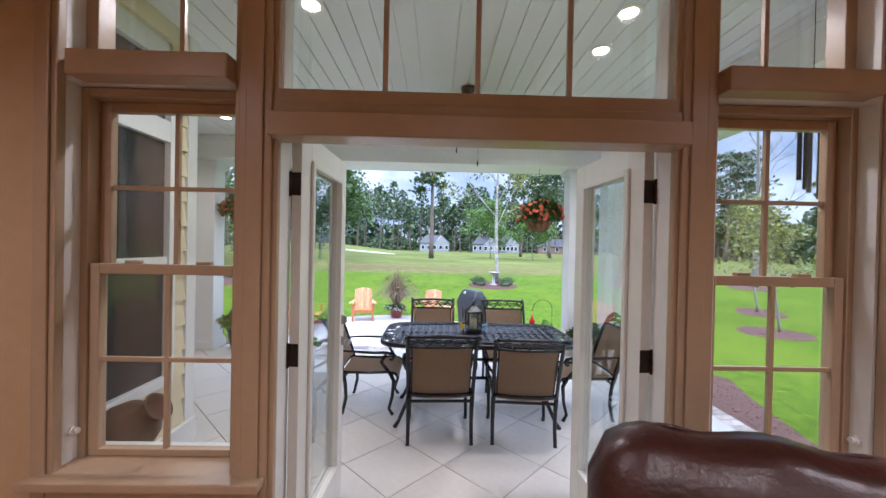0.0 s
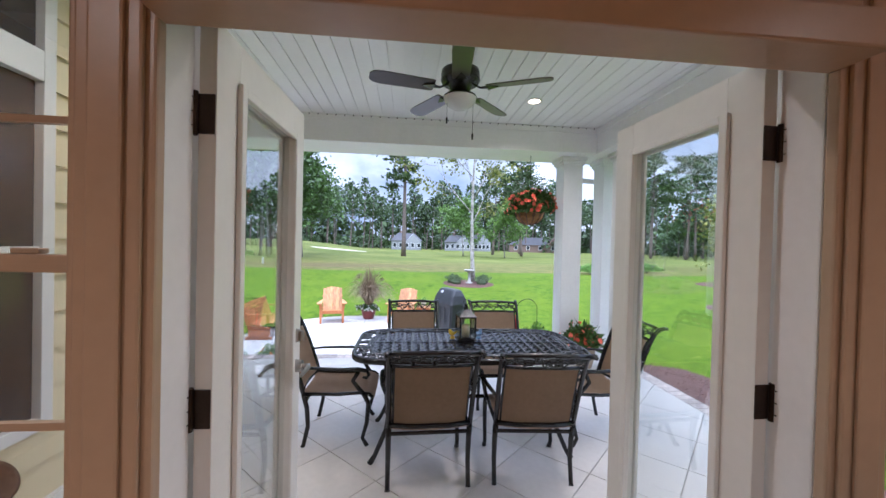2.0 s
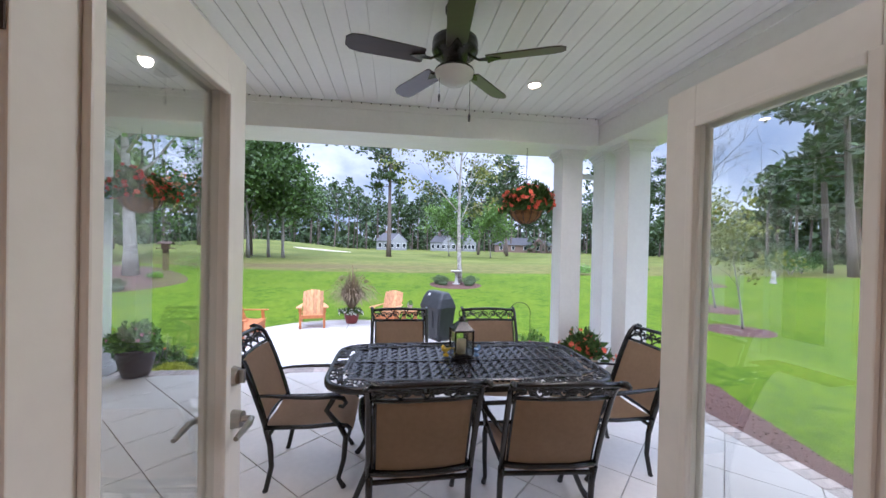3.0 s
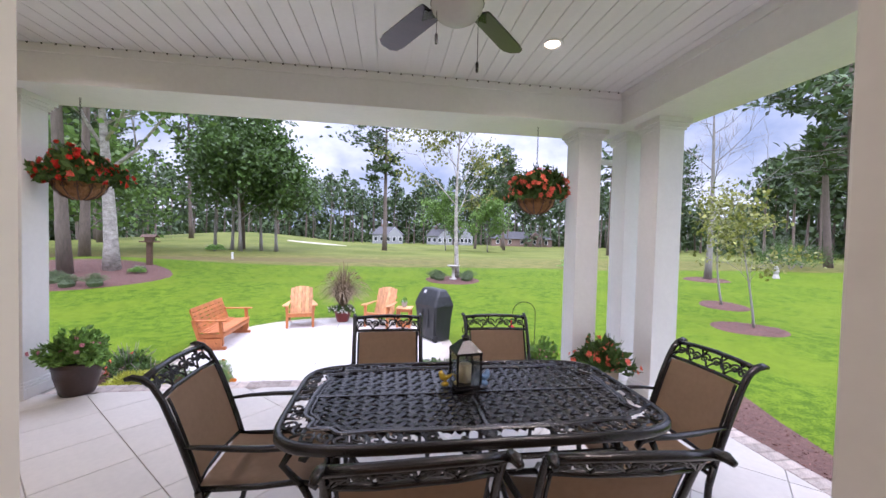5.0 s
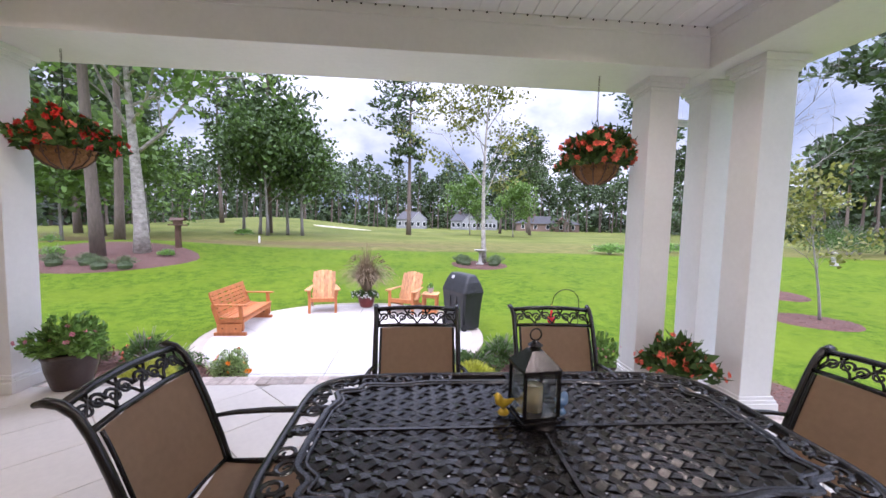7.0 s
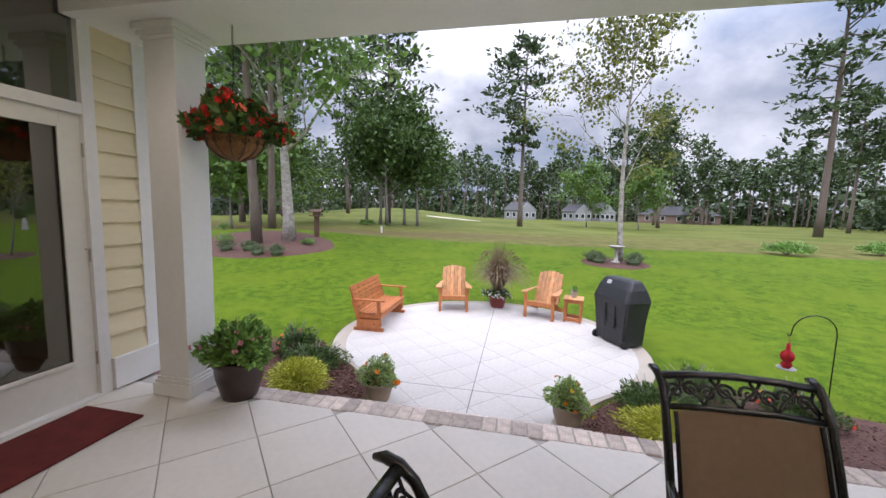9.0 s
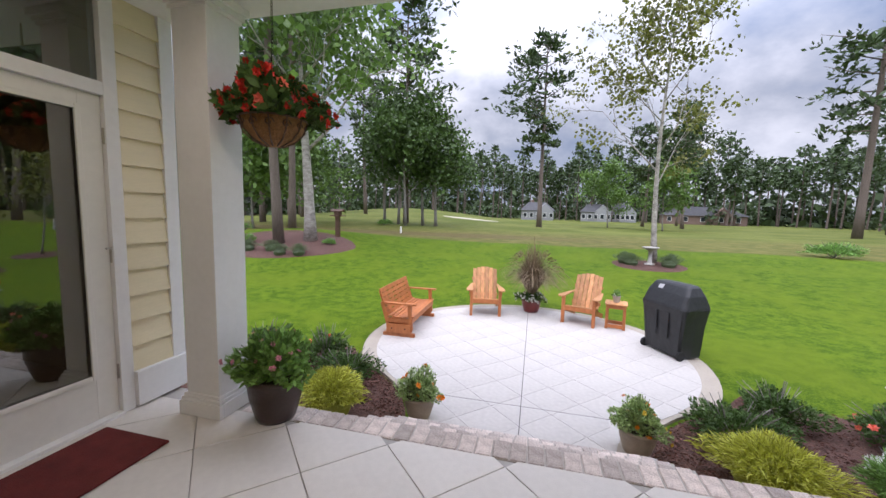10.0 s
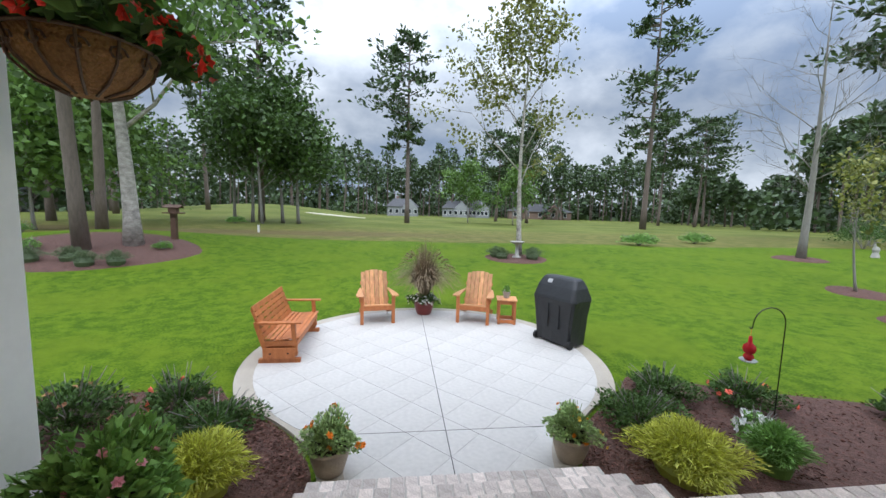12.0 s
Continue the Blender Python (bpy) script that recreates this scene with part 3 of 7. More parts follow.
# ---- french doors ----
def french_door(m, hand, label):
    """A glazed door; its hinge edge at the origin, the leaf along +x."""
    d = thing("french_door", label, "door", m, group="pair of french doors")
    W, H, T = 0.70, 2.08, 0.022
    b = bmesh.new()
    for q in ((0, 0.12, -T, T, 0.015, H), (W - 0.12, W, -T, T, 0.015, H), (0.1203, W - 0.1203, -T, T, 0.015, 0.25), (0.1203, W - 0.1203, -T, T, H - 0.13, H)):
        box(b, *q, bev=0.003)
    part("leaf", b, M_DOOR, d)
    s = bmesh.new()
    for y in (-T - 0.008, T + 0.008):
        for q in ((0.105, 0.135, y - 0.0078, y + 0.0078, 0.235, H - 0.115), (W - 0.135, W - 0.105, y - 0.0078, y + 0.0078, 0.235, H - 0.115), (0.1352, W - 0.1352, y - 0.0078, y + 0.0078, 0.235, 0.265), (0.1352, W - 0.1352, y - 0.0078, y + 0.0078, H - 0.145, H - 0.115)):
            box(s, *q, bev=0.005)
    part("glazing_bead", s, M_DOOR, d)
    pane(d, 0.122, W - 0.122, 0.0, 0.252, H - 0.132)
    for z in (0.28, 1.09, 1.84):
        h = bmesh.new()
        tube(h, [(-0.008, hand * 0.028, z - 0.055), (-0.008, hand * 0.028, z + 0.055)], 0.009, 10)
        box(h, -0.0045, -0.0015, -0.02, 0.024, z - 0.05, z + 0.05)
        box(h, -0.05, -0.012, hand * 0.0265, hand * 0.0295 if hand > 0 else hand * 0.0235, z - 0.05, z + 0.05) if hand > 0 else box(h, -0.05, -0.012, -0.0295, -0.0265, z - 0.05, z + 0.05)
        for k in (-0.035, 0, 0.035):
            lathe(h, [(0, 0.0), (0.006, 0.0), (0.005, 0.003), (0, 0.004)], 8, (-0.02, hand * 0.0295, z + k))
        part("hinge", h, M_HINGE, d, "dark bronze butt hinge")
    if hand > 0:
        for y in (-1, 1):
            k = bmesh.new()
            tube(k, [(W - 0.06, y * T, 0.99), (W - 0.06, y * (T + 0.03), 0.99)], [0.028, 0.024], 12)
            tube(k, [(W - 0.06, y * (T + 0.03), 0.99), (W - 0.06, y * (T + 0.055), 0.99), (W - 0.09, y * (T + 0.062), 0.992), (W - 0.17, y * (T + 0.058), 0.985)], [0.011, 0.011, 0.010, 0.007], 8)
            part("lever_handle", k, M_NICKEL, d, "satin nickel lever handle")
            k = bmesh.new()
            tube(k, [(W - 0.06, y * T, 1.12), (W - 0.06, y * (T + 0.018), 1.12)], [0.03, 0.026], 14)
            box(k, W - 0.065, W - 0.055, min(y * (T + 0.018), y * (T + 0.035)), max(y * (T + 0.018), y * (T + 0.035)), 1.10, 1.14)
            part("deadbolt", k, M_NICKEL, d, "satin nickel deadbolt")
    else:
        a = bx(W - 0.002, W + 0.03, -T - 0.012, -T - 0.001, 0.015, H)
        part("astragal", a, M_DOOR, d)
    return d


french_door(pose(-0.872, 3.18, 0, 0, 0, 88.2), 1, "white glazed french door swung open onto the porch")
french_door(pose(0.676, 3.17, 0, 0, 0, 93.0), -1, "white glazed french door swung open, seen beside the leather chair")

# ---- porch shell ----
PX0, PX1, PY1 = -4.2, 2.62, 7.31
CEIL, BEAM = 3.07, 2.75
bm = bmesh.new()
x = PX0
while x < 2.7:
    box(bm, x + 0.004, min(x + 0.136, 2.75), WY1, 7.0, CEIL, CEIL + 0.03)
    x += 0.14
box(bm, PX0, 2.75, WY1, 7.0, CEIL + 0.012, CEIL + 0.06)
solid("ceiling", bm, M_CEIL, "white board ceiling of the porch", "ceiling", "structure")
solid("roof", bx(-5.2, 3.5, 2.6, 8.2, 3.35, 3.45), M_ROOF, "porch roof deck", "roof", "structure")
trim("beam_front", [(PX0, 2.05, 6.80, 7.42, BEAM, 3.34), (PX0, 2.02, 6.782, 6.7995, CEIL - 0.075, CEIL - 0.001)], M_TRIM, "white boxed beam over the porch columns")
trim("beam_side", [(2.0505, 2.70, 3.211, 7.42, BEAM, 3.34), (2.0325, 2.05, 3.231, 6.7995, CEIL - 0.075, CEIL - 0.001)], M_TRIM, "white boxed beam along the porch side")
v = bmesh.new()
x = -4.1
while x < 2.0:
    tube(v, [(x, 6.776, CEIL - 0.006), (x, 6.783, CEIL - 0.012)], 0.007, 6)
    x += 0.105
solid("soffit_vent", v, M_BLACK, "row of small dark vent slots along the ceiling edge", "vent", "structure")
solid("gable_wall", bx(-4.4, 2.7, 3.211, 3.23, 2.86, CEIL - 0.001), M_TRIM, "white frieze board over the doors", "wall", "structure")


def column(cx, cy, label):
    c = thing("column", label, "column", pose(cx, cy, 0), group="porch columns")
    s = bmesh.new()
    box(s, -0.133, 0.133, -0.133, 0.133, 0.002, BEAM - 0.005, bev=0.006)
    part("shaft", s, M_TRIM, c)
    b = bmesh.new()
    for h, z0, z1 in ((0.168, 0.003, 0.10), (0.158, 0.1003, 0.125), (0.146, 0.1253, 0.15)):
        for q in ((-h, h, -h, -0.1335), (-h, h, 0.1335, h), (-h, -0.1335, -0.1333, 0.1333), (0.1335, h, -0.1333, 0.1333)):
            box(b, *q, z0, z1, bev=0.003)
    part("base", b, M_TRIM, c)
    k = bmesh.new()
    for h, z0, z1 in ((0.146, BEAM - 0.11, BEAM - 0.085), (0.160, BEAM - 0.0848, BEAM - 0.05), (0.18, BEAM - 0.0498, BEAM - 0.002)):
        for q in ((-h, h, -h, -0.1335), (-h, h, 0.1335, h), (-h, -0.1335, -0.1333, 0.1333), (0.1335, h, -0.1333, 0.1333)):
            box(k, *q, z0, z1, bev=0.003)
    part("capital", k, M_TRIM, c)


column(-3.645, 7.155, "square white porch column beside the siding corner")
column(1.84, 7.155, "square white porch column in a corner cluster")
column(2.40, 7.155, "square white porch column at the porch corner")
column(2.38, 6.63, "square white porch column in a corner cluster")


# ---- siding walls ----
def siding_wall(name, m, length, height, holes, label, corner=True):
    """Lap boards facing +y of m, along x; a white skirt board below; holes are (x0, x1, z0, z1)."""
    w = thing(name, label, "wall", m, kind="structure")
    back = bmesh.new()
    xs = sorted({0, length, *(h[0] for h in holes), *(h[1] for h in holes)})
    for a, b in zip(xs, xs[1:]):
        zs = [(0, height)]
        for h in holes:
            if h[0] <= a and h[1] >= b:
                zs = [(0, h[2]), (h[3], height)] if h[2] > 0.01 else [(h[3], height)]
        for z0, z1 in zs:
            if z1 > z0 + 0.001:
                box(back, a, b, -0.20, -0.012, z0, z1)
    part("sheathing", back, M_TRIM, w)
    z, step_ = 0.262, 0.178
    shared = {}
    while z < height - 0.02:
        spans = [(0.0, length - 0.10)]
        for h in holes:
            if h[2] < z + step_ and h[3] > z:
                new_spans = []
                for a, b in spans:
                    if h[0] > a:
                        new_spans.append((a, min(b, h[0])))
                    if h[1] < b:
                        new_spans.append((max(a, h[1]), b))
                spans = new_spans
        for a, b in spans:
            if b - a < 0.02:
                continue
            key = round(b - a, 3)
            if key not in shared:
                q = bmesh.new()
                vs = [q.verts.new(p) for p in ((0, -0.011, 0), (0, 0.026, 0), (0, 0.001, step_ + 0.006), (0, -0.011, step_ + 0.012))]
                ve = [q.verts.new((key, p.co.y, p.co.z)) for p in vs]
                q.faces.new(vs)
                q.faces.new(ve[::-1])
                for k in range(4):
                    q.faces.new((vs[k], ve[k], ve[(k + 1) % 4], vs[(k + 1) % 4]))
                shared[key] = finish(q, "lap_board", M_SIDING)
            ob = new("lap_board", shared[key])
            ob.parent = w
            ob.location = (a, 0, z)
        z += step_
    for a, b in ((0.0, holes[0][0] - 0.001), (holes[0][1] + 0.001, length)) if holes and holes[0][2] < 0.2 else ((0.0, length),):
        if b - a > 0.02:
            part("skirt_board", bx(a, b, -0.0115, 0.055, 0.012, 0.26, bev=0.004), M_TRIM, w)
    if corner:
        part("corner_board", bx(length - 0.10, length, -0.0115, 0.03, 0.2605, height, bev=0.003), M_TRIM, w)
    return w


SX = -4.2
siding_wall("wall_side", Matrix.Translation((SX, 4.40, 0)) @ Matrix(((0, 1, 0, 0), (1, 0, 0, 0), (0, 0, 1, 0), (0, 0, 0, 1))), 7.36 - 4.40, 3.34, [(1.55, 2.57, 0.0, 2.95)],
            "cream lap siding wall with a white skirt and corner board")
siding_wall("wall_bay", Matrix.Translation((-2.10, 3.215, 0)) @ Matrix(((0, 1, 0, 0), (1, 0, 0, 0), (0, 0, 1, 0), (0, 0, 0, 1))), 1.16, 3.34, [(0.21, 0.92, 0.62, 2.80)],
            "cream lap siding wall beside the porch window")
wall("wall_back", [(-4.4, -2.31, 4.20, 4.399, 0, 3.34)], M_SIDING, "cream wall of the porch recess")

# window in the bay wall
bw = thing("window_4", "tall white-framed window with dark panes in the siding", "window", kind="structure")
b = bmesh.new()
for q in ((-2.13, -2.065, 3.44, 3.50, 0.60, 2.82), (-2.13, -2.065, 4.09, 4.15, 0.60, 2.82), (-2.13, -2.065, 3.5005, 4.0895, 0.60, 0.66), (-2.13, -2.065, 3.5005, 4.0895, 2.76, 2.82), (-2.13, -2.065, 3.5005, 4.0895, 2.24, 2.38)):
    box(b, *q, bev=0.004)
part("window_frame", b, M_TRIM, bw)
part("pane", bx(-2.112, -2.106, 3.5, 4.09, 0.66, 2.24), M_DARKPANE, bw)
part("pane", bx(-2.112, -2.106, 3.5, 4.09, 2.38, 2.76), M_DARKPANE, bw)
part("meeting_rail", bx(-2.105, -2.08, 3.5005, 4.0895, 1.42, 1.47), M_TRIM, bw)

# glazed side door
sd = thing("door_3", "white glazed side door with a transom above the red mat", "door", kind="structure")
b = bmesh.new()
for q in ((SX - 0.02, SX + 0.028, 5.955, 6.055, 0.0, 2.95), (SX - 0.02, SX + 0.028, 6.885, 6.968, 0.0, 2.95), (SX - 0.02, SX + 0.028, 6.0555, 6.8845, 2.10, 2.18), (SX - 0.02, SX + 0.028, 6.0555, 6.8845, 2.85, 2.95)):
    box(b, *q, bev=0.005)
part("casing", b, M_TRIM, sd)
b = bmesh.new()
for q in ((SX - 0.045, SX - 0.005, 6.057, 6.21, 0.02, 2.098), (SX - 0.045, SX - 0.005, 6.76, 6.883, 0.02, 2.098), (SX - 0.045, SX - 0.005, 6.2105, 6.7595, 0.02, 0.31), (SX - 0.045, SX - 0.005, 6.2105, 6.7595, 2.0, 2.098)):
    box(b, *q, bev=0.003)
leaf = part("leaf", b, M_DOOR, sd)
b = bmesh.new()
for q in ((SX - 0.005, SX + 0.012, 6.20, 6.23, 0.295, 2.015), (SX - 0.005, SX + 0.012, 6.735, 6.765, 0.295, 2.015), (SX - 0.005, SX + 0.012, 6.2305, 6.7345, 0.295, 0.325), (SX - 0.005, SX + 0.012, 6.2305, 6.7345, 1.985, 2.015)):
    box(b, *q, bev=0.005)
part("glazing_bead", b, M_DOOR, leaf)
pane(sd, 6.2, 6.77, SX - 0.02, 0.3, 2.01, "x", M_COATED)
pane(sd, 6.0555, 6.8845, SX - 0.02, 2.18, 2.85, "x", M_COATED)
part("muntin", bx(SX - 0.03, SX + 0.005, 6.39, 6.41, 2.1805, 2.8495), M_TRIM, sd)
part("threshold", bx(SX - 0.05, SX + 0.05, 6.056, 6.884, 0.0, 0.019), M_TRIM, sd)
for z in (0.30, 1.09, 1.85):
    h = bmesh.new()
    tube(h, [(SX + 0.006, 6.886, z - 0.05), (SX + 0.006, 6.886, z + 0.05)], 0.009, 10)
    part("hinge", h, M_NICKEL, sd, "satin nickel hinge")
h = bmesh.new()
tube(h, [(SX + 0.02, 6.884, 1.14), (SX + 0.055, 6.85, 1.14), (SX + 0.062, 6.82, 1.14)], 0.006, 8)
part("door_stop", h, M_NICKEL, sd)
# dim room behind the side door
wall("wall_far_room", [(-8.6, -8.5, 4.4, 7.36, 0, 3.3), (-8.5, -4.41, 4.3, 4.4, 0, 3.3), (-8.5, -4.41, 7.28, 7.36, 0, 3.3)], M_WALL, "tan wall of the dim room behind the side door")
solid("ceiling", bx(-8.6, -4.41, 4.3, 7.36, 3.301, 3.36), M_ICEIL, "ceiling of the room behind the side door", "ceiling", "structure")
solid("floor", bx(-8.6, -4.41, 4.3, 7.36, -0.1, -0.01), M_WOODFLOOR, "dark floor of the room behind the side door", "floor", "structure")

# ---- porch floor, brick edge and steps ----
solid("porch_base", bx(PX0 - 0.2, PX1 - 0.005, 3.211, PY1 - 0.008, -1.0, -0.012), M_JOINT, "grey bed of the porch floor", "foundation", "structure")
STX0, STX1 = -2.72, -0.42
TREADS = ((7.65, -0.19), (7.99, -0.38), (8.33, -0.57))
bm = bmesh.new()
y0 = PY1 - 0.008
for yo, z in TREADS:
    box(bm, STX0 + 0.01, STX1 - 0.01, y0, yo - 0.012, -1.0, z - 0.012)
    y0 = yo - 0.012
solid("step_core", bm, M_MORTAR, "mortar core of the brick steps", "steps", "structure")

# ---- patio ----
PZ = -0.76
PC, PR = (-1.58, 11.30), 2.68
BORD = 0.22
NX0, NX1 = -2.66, -0.48


def neck_edge(side, inset):
    """The flared walk between the steps and the round patio, from near to far."""
    out = []
    cx = PC[0] + side * (1.10 - inset)
    for k in range(13):
        f = k / 12
        y = 8.34 + f * 1.55
        reach = (PR - inset) * math.sin(math.acos(max(-1, min(1, (PC[1] - 9.89) / (PR - inset)))))
        wx = (1.10 - inset) + (reach - (1.10 - inset)) * (f ** 2.1)
        out.append((PC[0] + side * wx, y))
    return out


def patio_outline(inset):
    a0 = math.acos(max(-1, min(1, (PC[1] - 9.89) / (PR - inset))))
    pts = neck_edge(1, inset)
    for k in range(1, 64):
        a = a0 + (2 * math.pi - 2 * a0) * k / 64
        pts.append((PC[0] + (PR - inset) * math.sin(a), PC[1] - (PR - inset) * math.cos(a)))
    return pts + neck_edge(-1, inset)[::-1]


patio = thing("patio", "round pale concrete patio with scored diamonds and a tan border", "patio", kind="structure")
part("border", prism(bmesh.new(), patio_outline(0.0), -1.0, PZ - 0.004), M_BORDER, patio, "tan concrete border band")
part("field_bed", prism(bmesh.new(), patio_outline(BORD), PZ - 0.03, PZ - 0.0015), M_PATIO, patio)


# ---- lamps of the place ----
def can_light(x, y, z, watts, label, lens=0.052):
    c = thing("recessed_light", label, "ceiling light", pose(x, y, z), group="recessed ceiling lights")
    r = bmesh.new()
    lathe(r, [(0.055, -0.001), (0.085, -0.001), (0.088, -0.006), (0.082, -0.011), (0.062, -0.007), (0.055, -0.001)], 28)
    part("trim_ring", r, M_TRIM, c)
    part("lens", lathe(bmesh.new(), [(0, -0.004), (lens, -0.004), (lens, -0.002), (0, -0.002)], 24), M_CAN, c, "glowing warm lens")
    lamp = new("bulb", bpy.data.lights.new("bulb", 'SPOT'))
    lamp.data.energy, lamp.data.color, lamp.data.spot_size, lamp.data.spot_blend, lamp.data.shadow_soft_size = watts, (1.0, 0.84, 0.66), radians(150), 0.6, 0.05
    lamp.parent, lamp.location = c, (0, 0, -0.02)
    return c


for px, py in ((-1.07, 3.89), (0.92, 3.865), (0.935, 6.03), (-2.82, 6.05), (0.943, 4.315)):
    can_light(px, py, CEIL - 0.001, 26, "small warm recessed light in the porch ceiling")
for px, py in ((-2.1, 1.2), (0.0, 0.3), (2.1, 1.2), (-1.6, -1.0), (1.6, -1.0)):
    can_light(px, py, 2.949, 34, "warm recessed light in the room ceiling")


# ---- ceiling fan ----
def ceiling_fan(x, y):
    f = thing("ceiling_fan", "dark bronze five-blade ceiling fan with a frosted bowl", "fan", pose(x, y, 0))
    part("canopy", lathe(bmesh.new(), [(0, CEIL - 0.001), (0.07, CEIL - 0.001), (0.068, CEIL - 0.03), (0.035, CEIL - 0.07), (0, CEIL - 0.07)], 24), M_BRONZE, f, smooth=True)
    part("downrod", tube(bmesh.new(), [(0, 0, CEIL - 0.06), (0, 0, 2.88)], 0.013, 12), M_BRONZE, f)
    part("motor", lathe(bmesh.new(), [(0, 2.90), (0.05, 2.90), (0.10, 2.885), (0.145, 2.86), (0.15, 2.83), (0.148, 2.80), (0.152, 2.79), (0.14, 2.765), (0.09, 2.75), (0.075, 2.70), (0.06, 2.69), (0, 2.69)], 32), M_BRONZE, f, smooth=True)
    part("light_fitter", lathe(bmesh.new(), [(0, 2.69), (0.062, 2.69), (0.085, 2.675), (0.125, 2.668), (0.13, 2.655), (0, 2.655)], 28), M_BRONZE, f, smooth=True)
    part("bowl", lathe(bmesh.new(), [(0.127, 2.654), (0.122, 2.63), (0.10, 2.60), (0.06, 2.575), (0.018, 2.562), (0.0, 2.560)], 28), M_FROST, f, "frosted white glass bowl", smooth=True)
    for k in range(5):
        a = radians(-96 + 72 * k)
        turn = Matrix.Rotation(a, 4, 'Z')
        q = bmesh.new()
        pts = [(0.21, -0.058), (0.23, -0.064), (0.60, -0.072), (0.66, -0.062), (0.69, -0.03), (0.69, 0.03), (0.66, 0.062), (0.60, 0.072), (0.23, 0.064), (0.21, 0.058)]
        prism(q, pts, -0.004, 0.004)
        bmesh.ops.transform(q, matrix=turn @ Matrix.Translation((0, 0, 2.722)) @ Matrix.Rotation(radians(12), 4, 'X'), verts=q.verts)
        blade = part("blade", q, M_FANBLADE, f)
        q = bmesh.new()
        tube(q, [(0.10, 0, 2.752), (0.16, 0, 2.716), (0.22, 0, 2.715)], [0.016, 0.014, 0.02], 8, flat=0.5)
        prism(q, [(0.21, -0.045), (0.26, -0.02), (0.30, 0), (0.26, 0.02), (0.21, 0.045)], 2.709, 2.715)
        bmesh.ops.transform(q, matrix=turn, verts=q.verts)
        part("blade_iron", q, M_BRONZE, blade)
    for px, z in ((-0.10, 2.50), (0.10, 2.385)):
        c = part("pull_chain", tube(bmesh.new(), [(px, -0.02, 2.66), (px, -0.02, z)], 0.0018, 6), M_BRONZE, f)
        part("pull_knob", tube(bmesh.new(), [(px, -0.02, z), (px, -0.02, z - 0.012), (px, -0.02, z - 0.05)], [0.004, 0.008, 0.006], 8), M_BRONZE, c)


ceiling_fan(0.01, 5.03)


# ---- scroll work ----
def spiral(c, r, a0, turns, u, v, n=14):
    c, u, v = Vector(c), Vector(u), Vector(v)
    out = []
    for k in range(n):
        f = k / (n - 1)
        a = a0 + turns * 2 * math.pi * f
        out.append(c + (u * math.cos(a) + v * math.sin(a)) * r * (1 - 0.78 * f))
    return out


